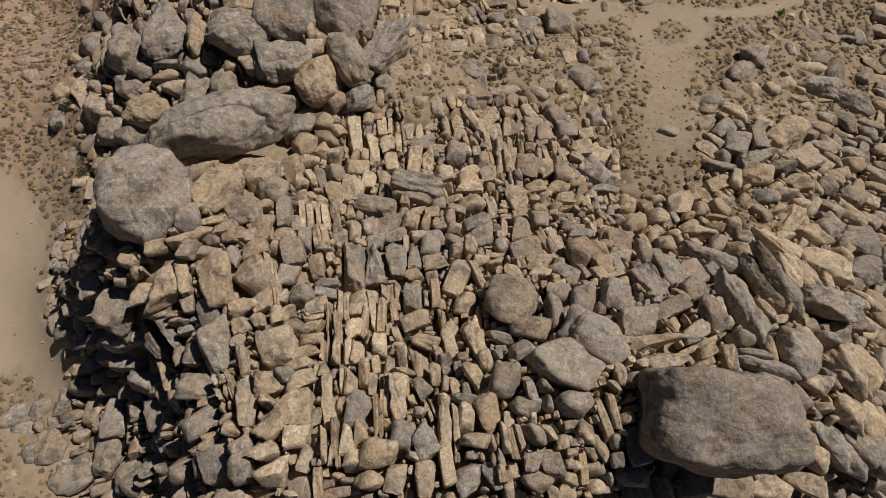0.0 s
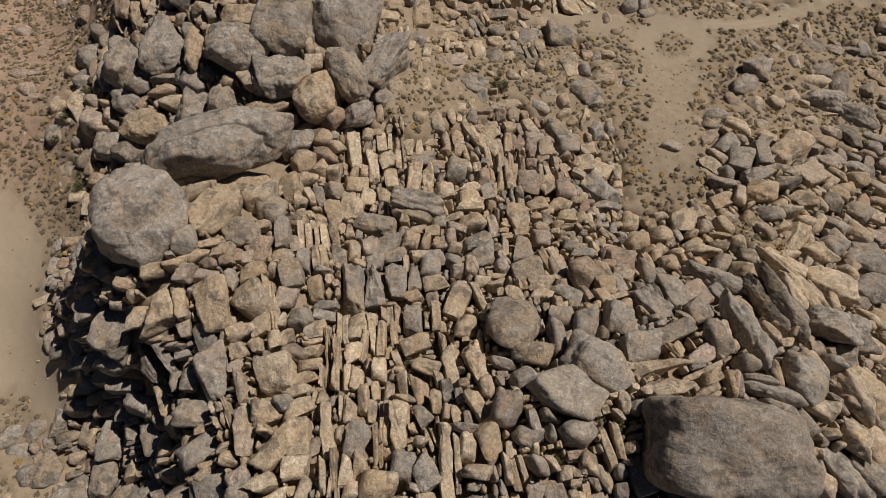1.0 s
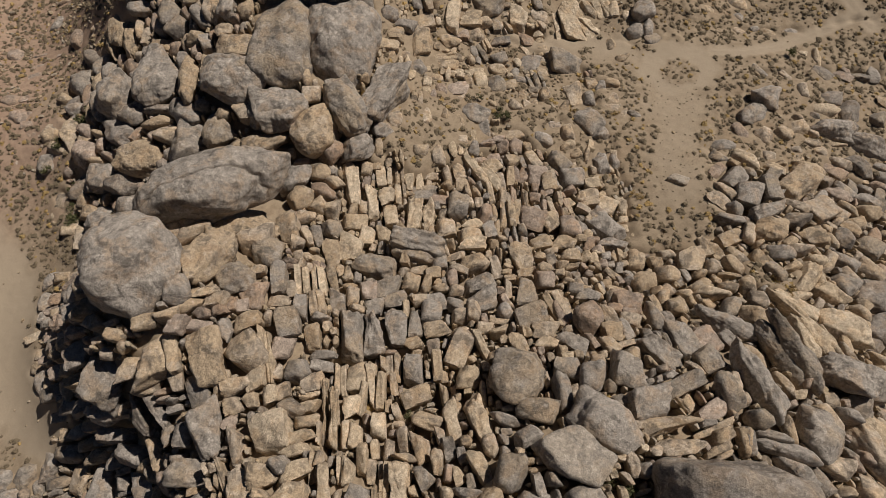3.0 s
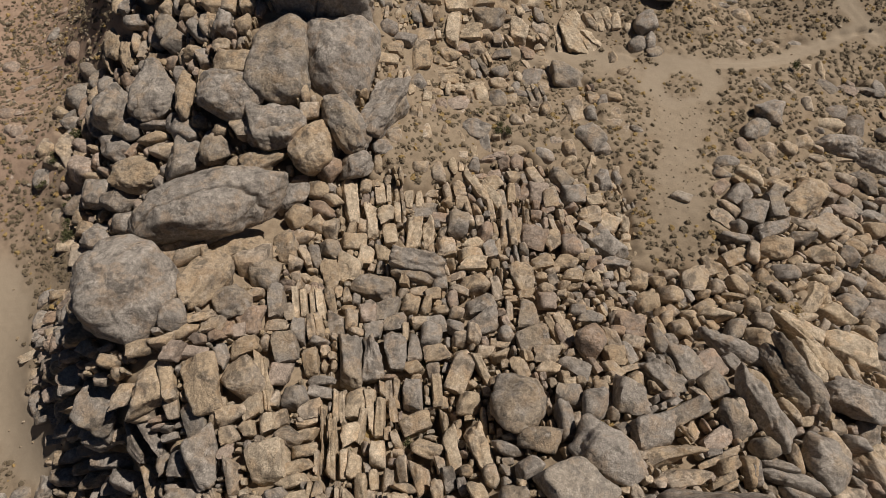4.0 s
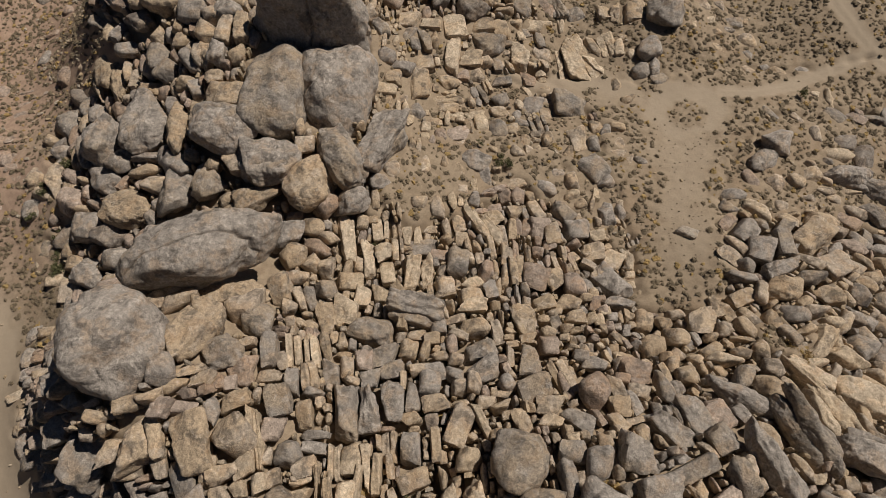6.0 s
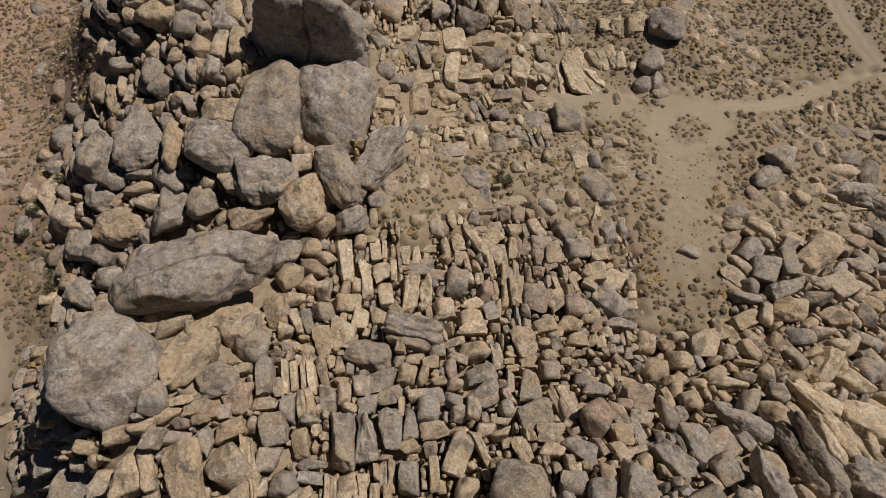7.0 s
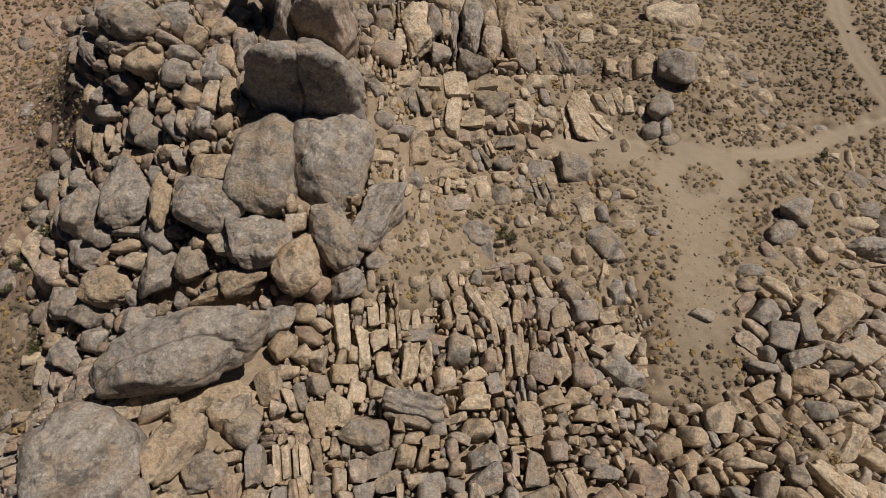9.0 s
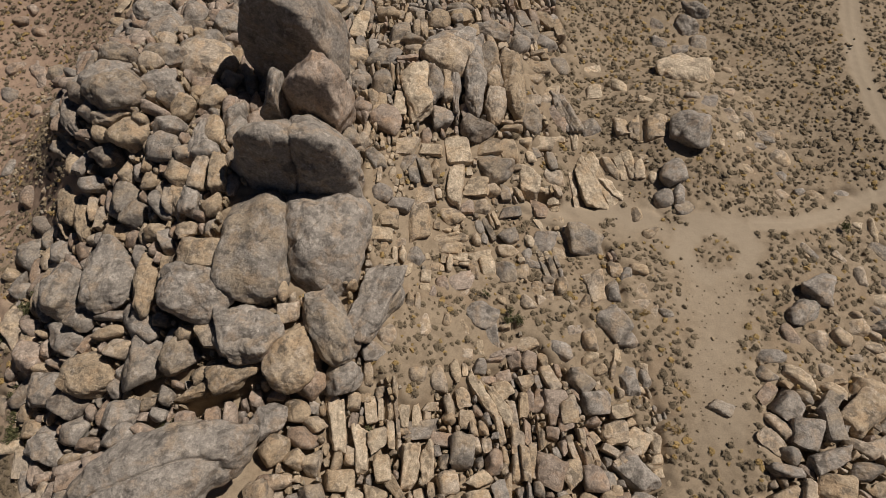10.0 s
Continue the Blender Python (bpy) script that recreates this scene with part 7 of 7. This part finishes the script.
rock(48.95, 11.62, 10.55, 0.55, 0.54, 1.69, 180, 'b', 'p')
rock(49.82, 10.63, 9.95, 0.69, 0.47, 1.68, 0, 'k', 'g')
rock(61.73, 15.23, 4.88, 0.67, 0.73, 1.11, 0, 'k', 't')
rock(62.43, 13.72, 4.33, 0.83, 0.83, 1.21, 0, 'k', 'r')
rock(33.56, 20.22, 13.41, 0.96, 0.58, 1.70, 180, 'k', 'g')
rock(-43.11, 40.90, 15.00, 6.68, 7.60, 8.30, 180, 'b', 'g', 'heading the bluff', cuts=(((-0.5, 0.5, 0.7), 0.86), ((0.75, 0.3, 0.4), 0.88)), cracks=(((0.7, 0.5, 0.4), 0.45, 0.02, 0.35), ))
rock(-35.50, 56.00, 12.60, 12.29, 5.33, 5.25, 17, 'b', 'g', 'with a curved crack', cracks=(((0.15, -0.8, 0.35), 0.42, 0.03, 0.7), ((0.8, -0.3, 0.2), 0.3, 0.015, 0.15)))
rock(33.08, 9.30, 18.60, 9.34, 6.30, 6.50, 177, 'b', 'd', 'half sunk among smaller blocks', cuts=(((0.05, 0.12, 1), 0.72), ((0, 1, 0.1), 0.8), ((0, -1, 0.1), 0.8), ((1, 0, 0.1), 0.9), ((-1, 0.1, -0.05), 0.82)))
rock(15.17, 16.13, 18.21, 4.35, 3.08, 2.90, 138, 'b', 'w', 'with a fresh broken face', cuts=(((0.2, -0.2, 0.95), 0.5), ))
rock(20.05, 20.18, 16.78, 4.83, 3.68, 2.61, 164, 'b', 'g')
rock(-19.70, 91.60, 2.60, 7.10, 10.20, 7.40, 176, 'b', 'g', 'split by a crack', cuts=(((1, 0.1, 0.1), 0.85), ((0.05, 0.1, 1), 0.84), ((-0.97, 0.1, 0.1), 0.9)), cracks=(((0.6, -0.5, 0.4), 0.5, 0.02, 0.3), ))
rock(-30.00, 90.80, 3.00, 6.40, 10.60, 7.00, 174, 'b', 'g', 'split by a crack', cuts=(((-1, 0.1, 0.1), 0.85), ((0.97, 0.1, 0.1), 0.9), ((0, 0.05, 1), 0.84)))
rock(-23.64, 104.40, 9.60, 11.00, 6.60, 10.60, 174, 'b', 'g', 'with an undercut face', cuts=(((0.0, 0.88, 0.44), 0.40), ((0, 1, 0), 0.55)), cracks=(((0.95, 0.1, 0.05), 0.05, 0.02, 0.6), ))
rock(-26.40, 128.00, 11.00, 9.80, 7.60, 12.50, 176, 'b', 'd', 'leaning at the summit', cuts=(((0.12, 0.95, 0.28), 0.45), ((-0.75, 0.2, 0.5), 0.8)))
rock(-20.90, 113.60, 12.50, 5.50, 5.00, 8.80, 168, 'b', 'r', 'under the summit crag', cuts=(((0.1, 0.9, 0.3), 0.7), ), cracks=(((0.8, 0.4, 0.1), -0.2, 0.02, 0.3), ))
rock(-27.20, 112.00, 12.30, 1.90, 3.40, 7.80, 172, 'k', 'g')


# ---- green shrubs in the gaps ----
def twig_mesh(seed):
    """A handful of bent tapering stems."""
    r = np.random.RandomState(seed)
    vs, fs = [], []
    for k in range(7):
        a, lean, top = r.uniform(0, 6.28), r.uniform(0.2, 0.6), r.uniform(0.5, 0.8)
        for j in range(3):
            t = j / 2
            p = np.array([math.cos(a) * lean * t, math.sin(a) * lean * t, top * t ** 0.8])
            w = 0.035 * (1.1 - t)
            vs += [p + (w, 0, 0), p + (-w / 2, w, 0), p + (-w / 2, -w, 0)]
        b = 9 * k
        for j in range(2):
            for i in range(3):
                fs.append([b + 3 * j + i, b + 3 * j + (i + 1) % 3, b + 3 * j + 3 + (i + 1) % 3, b + 3 * j + 3 + i])
    return make_mesh("stems", np.array(vs), np.array(fs), STRAW)


def leaf_mesh(seed, leaves, mat):
    r = np.random.RandomState(seed)
    vs, fs = [], []
    lobes = r.normal(size=(8, 3)) * (0.45, 0.45, 0.12) + (0, 0, 0.5)
    for k in range(leaves):
        c = lobes[r.randint(8)] + r.normal(size=3) * (0.18, 0.18, 0.16)
        c[2] = abs(c[2])
        u = r.normal(size=3)
        u *= r.uniform(0.06, 0.13) / np.linalg.norm(u)
        v = np.cross(u, r.normal(size=3))
        v *= r.uniform(0.04, 0.08) / (np.linalg.norm(v) + 1e-6)
        vs += [c - u, c + v, c + u, c - v]
        fs.append([4 * k, 4 * k + 1, 4 * k + 2, 4 * k + 3])
    return make_mesh("leaves", np.array(vs), np.array(fs), mat, True)


SHRUBS = []


def shrub(x, y, size, dry=False):
    """A leafy shrub rooted in sand or a rock cleft."""
    k = len(SHRUBS)
    ob = new("desert_shrub")
    z = float(land(x, y)) - SINK * (1 - float(openness(np.array([x]), np.array([y]))[0])) - 0.1
    ob.location, ob.scale = (x, y, z + (0.6 if not dry else 0)), (size, size, size * 0.9)
    ob.rotation_euler = (0, 0, k * 1.7)
    new("twig_tuft", twig_mesh(300 + k % 4)).parent = ob
    new("foliage", leaf_mesh(320 + k % 5, 420, STRAW if dry else GREEN)).parent = ob
    SHRUBS.append((x, y, size))
    return tagged(ob, "straw-yellow dry bush rooted between granite rocks" if dry else "dull green leafy shrub growing between granite rocks", "shrub", "desert shrubs")


shrub(20.5, 12.7, 1.47)
shrub(13.0, 8.6, 1.03)
shrub(22.4, 12.3, 0.91)
shrub(-5.1, 22.1, 0.98)
shrub(-12.7, 20.7, 0.61)
shrub(-3.4, 34.4, 0.87)
shrub(-14.5, 2.2, 0.96)
shrub(-6.3, 5.0, 0.79, True)
shrub(-19.5, 17.6, 0.68)
shrub(6.2, 30.2, 0.65)
shrub(-0.3, 3.0, 0.79)
shrub(45.7, 24.1, 0.90, True)
shrub(37.7, 16.4, 0.73)
shrub(-21.8, 49.4, 1.08)
shrub(-3.2, 33.9, 1.25)
shrub(25.5, 44.8, 0.92)
shrub(-75.7, 70.4, 1.60)
shrub(-74.7, 63.1, 1.86)
shrub(-12.0, 44.7, 0.85, True)
shrub(-0.7, 35.8, 0.72)
shrub(-15.3, 44.7, 0.95, True)
shrub(-21.3, 43.4, 0.56, True)
shrub(-36.2, 27.8, 0.82)
shrub(56.1, 41.7, 1.34, True)
shrub(54.4, 44.3, 1.34, True)
shrub(34.9, 44.8, 0.85)
shrub(11.1, 81.0, 1.49)
shrub(12.4, 80.4, 1.27)
shrub(-73.8, 88.4, 1.92)
shrub(-70.8, 63.3, 1.61)
shrub(-40.8, 64.0, 1.05)
shrub(-43.3, 63.1, 1.07)
shrub(74.1, 99.1, 1.54)
shrub(-11.9, 62.6, 0.99)
shrub(34.0, 82.0, 0.90, True)
shrub(35.3, 62.9, 1.09, True)
shrub(25.3, 82.9, 1.10, True)
shrub(-55.4, 64.4, 1.18)
shrub(-11.2, 72.3, 0.78, True)
shrub(7.0, 85.2, 0.85)
shrub(-75.4, 65.4, 1.48)
shrub(-80.0, 79.7, 1.54)
shrub(-76.1, 85.3, 2.15)
shrub(-82.4, 75.0, 1.40)


# ---- strewn stones and brush ----
def scatter(seed, x0, x1, y0, y1, step):
    """Jittered grid of places."""
    r = np.random.RandomState(seed)
    gx, gy = np.meshgrid(np.arange(x0, x1, step), np.arange(y0, y1, step))
    n = gx.size
    return gx.ravel() + r.uniform(-0.5, 0.5, n) * step * 0.95, gy.ravel() + r.uniform(-0.5, 0.5, n) * step * 0.95, r


def joined(name, shapes, places, mat, flat=False, crisp=0):
    """Many copies of small shapes in one mesh. places: (which shape, x, y, z, sx, sy, sz, yaw)."""
    vs, fs, base = [], [], 0
    for k, x, y, z, sx, sy, sz, yaw in places:
        v, f = shapes[k]
        c, s = math.cos(yaw), math.sin(yaw)
        p = v * (sx, sy, sz)
        vs.append(np.stack([p[:, 0] * c - p[:, 1] * s + x, p[:, 0] * s + p[:, 1] * c + y, p[:, 2] + z], -1))
        fs.append(f + base)
        base += len(v)
    return make_mesh(name, np.concatenate(vs), np.concatenate(fs), mat, flat, crisp)


def joint_bearing(x, y):
    """The run of the joints, in radians from +x: they fan out eastwards and lie flat across the western bluff."""
    if x < -27 and y < 62:
        return radians(18)
    return radians(95 + (0.62 if x > 0 else 0.3) * x) + 0.12 * math.sin(x * 0.21 + y * 0.13)


# where rock already lies: cells of 0.15 m over the plan
PITCH, WEST_END, SOUTH_END = 0.15, -115.0, -10.0
FILLED = np.zeros((1240, 1500), bool)


def footprint(x, y, a, b, yaw, power):
    """Cells under a rounded rectangle of half sizes a, b."""
    reach = math.hypot(a, b)
    i0, i1 = max(0, int((x - reach - WEST_END) / PITCH)), min(1500, int((x + reach - WEST_END) / PITCH) + 2)
    j0, j1 = max(0, int((y - reach - SOUTH_END) / PITCH)), min(1240, int((y + reach - SOUTH_END) / PITCH) + 2)
    gx, gy = np.meshgrid(np.arange(i0, i1) * PITCH + WEST_END - x, np.arange(j0, j1) * PITCH + SOUTH_END - y)
    c, s = math.cos(yaw), math.sin(yaw)
    return (slice(j0, j1), slice(i0, i1)), (np.abs(gx * c + gy * s) / a) ** power + (np.abs(gy * c - gx * s) / b) ** power < 1


for rx, ry, ra, rb, ryaw, rkind in ROCKS:
    window, under = footprint(rx, ry, ra * 0.95, rb * 0.95, radians(ryaw), 2.3 if rkind == "b" else 4.0)
    FILLED[window] |= under


for cx, cy, ca, cb, cyaw in CLEFTS:
    window, under = footprint(cx, cy, ca, cb, radians(cyaw), 2.0)
    FILLED[window] |= under


for sx, sy, ssize in SHRUBS:
    window, under = footprint(sx, sy, ssize * 0.8, ssize * 0.8, 0.0, 2.0)
    FILLED[window] |= under


def pack_blocks():
    """Fill the free rock surface with joint-bounded blocks, large ones first, each cut into slices by narrow joints."""
    small = []
    for half, wide, step, seed in ((2.5, 1.4, 1.5, 41), (1.9, 1.1, 1.1, 42), (1.4, 0.85, 0.8, 43), (1.0, 0.62, 0.62, 44), (0.68, 0.47, 0.55, 45), (0.46, 0.33, 0.42, 46)):
        xs, ys, r = scatter(seed, -112, 105, -8, 166, step)
        op, zs, swept = openness(xs, ys), land(xs, ys), bareness(xs, ys)
        patch = 0.5 + 0.5 * wobble(xs, ys, 5, 17)
        for x, y, o, z, sw, p in zip(xs, ys, op, zs, swept, patch):
            jit, pick, la, lb = r.normal() * 0.10, r.rand(), r.uniform(0.8, 1.25), r.uniform(0.75, 1.25)
            ledge = x < 22 and o > 0.6
            if o > (0.86 if ledge else 0.68) or sw > 0.3 or p < (0.8 * o if ledge else 1.15 * o - 0.12) or FILLED[int((y - SOUTH_END) / PITCH), int((x - WEST_END) / PITCH)]:
                continue
            yaw = joint_bearing(x, y) + jit + (1.5708 if r.rand() < 0.22 else 0)
            a, b = half * la, wide * lb
            window, under = footprint(x, y, a, b, yaw, 4.0)
            if (FILLED[window] & under).sum() > (0.24 if half > 1 else 0.2) * under.sum():
                continue
            FILLED[window] |= under
            top = z + r.uniform(-1.15, 0.3) + 0.3 * (half - 0.8)
            bottom = z - (SINK + 0.3) * (1 - o) - 0.2
            if ledge:
                top = max(top, z - 0.45) + 0.35
            round_rock = (x < -16 and y > 48) or x > 44 or x < -50
            rows = 1 if round_rock else min(r.choice((1, 1, 1, 2, 2, 3)), max(1, int(b / 0.4)))
            edge = np.sort(np.concatenate([[-1, 1], np.linspace(-1, 1, rows + 1)[1:-1] + r.uniform(-0.4, 0.4, rows - 1) / rows]))
            tone = ("pppttg" if ledge else "rrrgdt" if x < -26 and y > 52 else "tttggrp")[r.randint(6)]
            c, s = math.cos(yaw), math.sin(yaw)
            for m in range(rows):
                v, share = (edge[m] + edge[m + 1]) / 2 * b, (edge[m + 1] - edge[m]) / 2
                runs = 1 if round_rock else min(max(1, int(round(a / (b * share) * r.uniform(0.2, 0.8)))), max(1, int(a / 0.45)))
                cut = np.sort(np.concatenate([[-1, 1], np.linspace(-1, 1, runs + 1)[1:-1] + r.uniform(-0.3, 0.3, runs - 1) / runs]))
                lift = r.uniform(-0.22, 0.22) * b
                for lo, hi in zip(cut, cut[1:]):
                    u, ha, hb = (lo + hi) / 2 * a, (hi - lo) / 2 * a - 0.01, b * share * r.uniform(0.93, 1.02)
                    top2 = top + lift + r.uniform(-0.16, 0.16) * b
                    place = (x + u * c - v * s, y + u * s + v * c, (top2 + bottom) / 2, ha, hb, (top2 - bottom) / 2, yaw + r.normal() * 0.03)
                    kind = "bbbk"[r.randint(4)] if round_rock else "kkkbbs"[r.randint(6)]
                    if max(ha, hb) > 0.62:
                        ob = new("block", template(kind, tone, r.randint(10), 6))
                        ob.scale, ob.rotation_euler = place[3:6], (r.normal() * 0.08, r.normal() * 0.08, place[6])
                        if into_outcrop(ob, *place[:3]):
                            continue
                        bpy.data.objects.remove(ob)
                    small.append((r.randint(16), *place))
    shapes = [rock_shape("kbbs"[k % 4], 900 + k, 4) for k in range(16)]
    tagged(new("rubble", joined("rubble", shapes, small, RUBBLE, False, 55)), "broken tan granite blocks filling gaps between boulders", "rubble", kind="stuff")


def strew_stones():
    shapes = [rock_shape("bkkks"[k % 5], 950 + k, 3) for k in range(12)]
    xs, ys, r = scatter(22, -112, 105, -6, 168, 1.1)
    op, zs = openness(xs, ys), land(xs, ys)
    scree = smooth(inside(SLOPE, xs, ys), -4, 2) * smooth(ys, 70, 95) * np.clip(0.4 + 0.5 * wobble(xs, ys, 7, 19), 0, 1)
    places = []
    for x, y, z, o, sc in zip(xs, ys, zs, op, scree):
        s = 0.12 + 0.25 * r.rand() ** 2 + 0.45 * sc * r.rand() ** 2
        if r.rand() > 0.03 + 0.6 * o * (1 - o) + 0.15 * (1 - o) + 0.5 * sc or FILLED[int((y - SOUTH_END) / PITCH), int((x - WEST_END) / PITCH)]:
            continue
        places.append((r.randint(12), x, y, z - SINK * (1 - o) + s * 0.2, s * r.uniform(0.9, 1.5), s * r.uniform(0.6, 1.0), s * 0.8, r.uniform(0, 6.28)))
    tagged(new("stones", joined("stones", shapes, places, RUBBLE, True)), "loose small granite stones between the rocks", "stones", kind="stuff")


def bush_shape(seed, leaves):
    """A low rounded clump: small leaf sprays turned outwards over a few lobes, with an uneven outline."""
    r = np.random.RandomState(seed)
    vs, fs = [], []
    lobes = [(*(r.normal(size=2) * 0.26), r.uniform(0.18, 0.34), r.uniform(0.42, 0.62)) for k in range(4)]
    for k in range(leaves):
        lx, ly, lz, rad = lobes[k % 4]
        d = r.normal(size=3)
        d[2] = abs(d[2]) * 0.9 - 0.15
        d /= np.linalg.norm(d)
        c = np.array((lx, ly, lz)) + d * rad * r.uniform(0.8, 1.12)
        c[2] = max(0.02, c[2])
        d = d + r.normal(size=3) * 0.35
        u = np.cross(d, r.normal(size=3))
        u *= r.uniform(0.10, 0.19) / (np.linalg.norm(u) + 1e-6)
        v = np.cross(d, u)
        v *= r.uniform(0.08, 0.15) / (np.linalg.norm(v) + 1e-6)
        vs += [c - u, c - v, c + u, c + v]
        fs.append([4 * k, 4 * k + 1, 4 * k + 2, 4 * k + 3])
    core, quads = cube_sphere(2)
    core = core * (1 + 0.28 * r.normal(size=(len(core), 1))) * (0.66, 0.66, 0.46) + (0, 0, 0.26)
    return np.concatenate([np.array(vs), core]), np.concatenate([np.array(fs), quads + len(vs)])


def grow_brush():
    shapes = [bush_shape(50 + k, 48) for k in range(10)]
    xs, ys, r = scatter(31, -112, 108, -6, 174, 0.85)
    op, bare, zs = openness(xs, ys), bareness(xs, ys), land(xs, ys)
    thick = np.clip(0.5 + 0.35 * wobble(xs, ys, 9, 12), 0, 1)
    far = smooth(inside(FLAT, xs, ys), -3, 4)
    sage, straw = [], []
    swept = smooth(inside(SWEPT, xs, ys), -1, 1)
    for x, y, z, o, b, t, f, sw in zip(xs, ys, zs, op, bare, thick, far, swept):
        chance = (0.36 + 0.45 * t + 0.1 * f) * min(1, 1.25 * o) * (1 - b) ** 2 + 0.17 * (1 - o) + 0.16 * sw
        if r.rand() > chance or FILLED[int((y - SOUTH_END) / PITCH), int((x - WEST_END) / PITCH)]:
            continue
        s = 0.30 + 0.55 * r.rand() ** 1.8
        if sw > 0.5:
            s = 0.12 + 0.12 * r.rand()
        item = (r.randint(10), x, y, z - 0.05 - SINK * (1 - o), s, s * r.uniform(0.8, 1.2), s * r.uniform(0.6, 0.9), r.uniform(0, 6.28))
        (straw if r.rand() < (0.12 if o > 0.4 else 0.4) and sw < 0.5 else sage).append(item)
    tagged(new("sagebrush", joined("sagebrush", shapes, sage, SAGE, True)), "low grey-brown desert sagebrush dotting the sand", "shrub", kind="stuff")
    tagged(new("dry_grass", joined("dry_grass", shapes, straw, STRAW, True)), "straw-yellow dry grass tufts among the brush", "grass", kind="stuff")


pack_blocks()
strew_stones()
grow_brush()
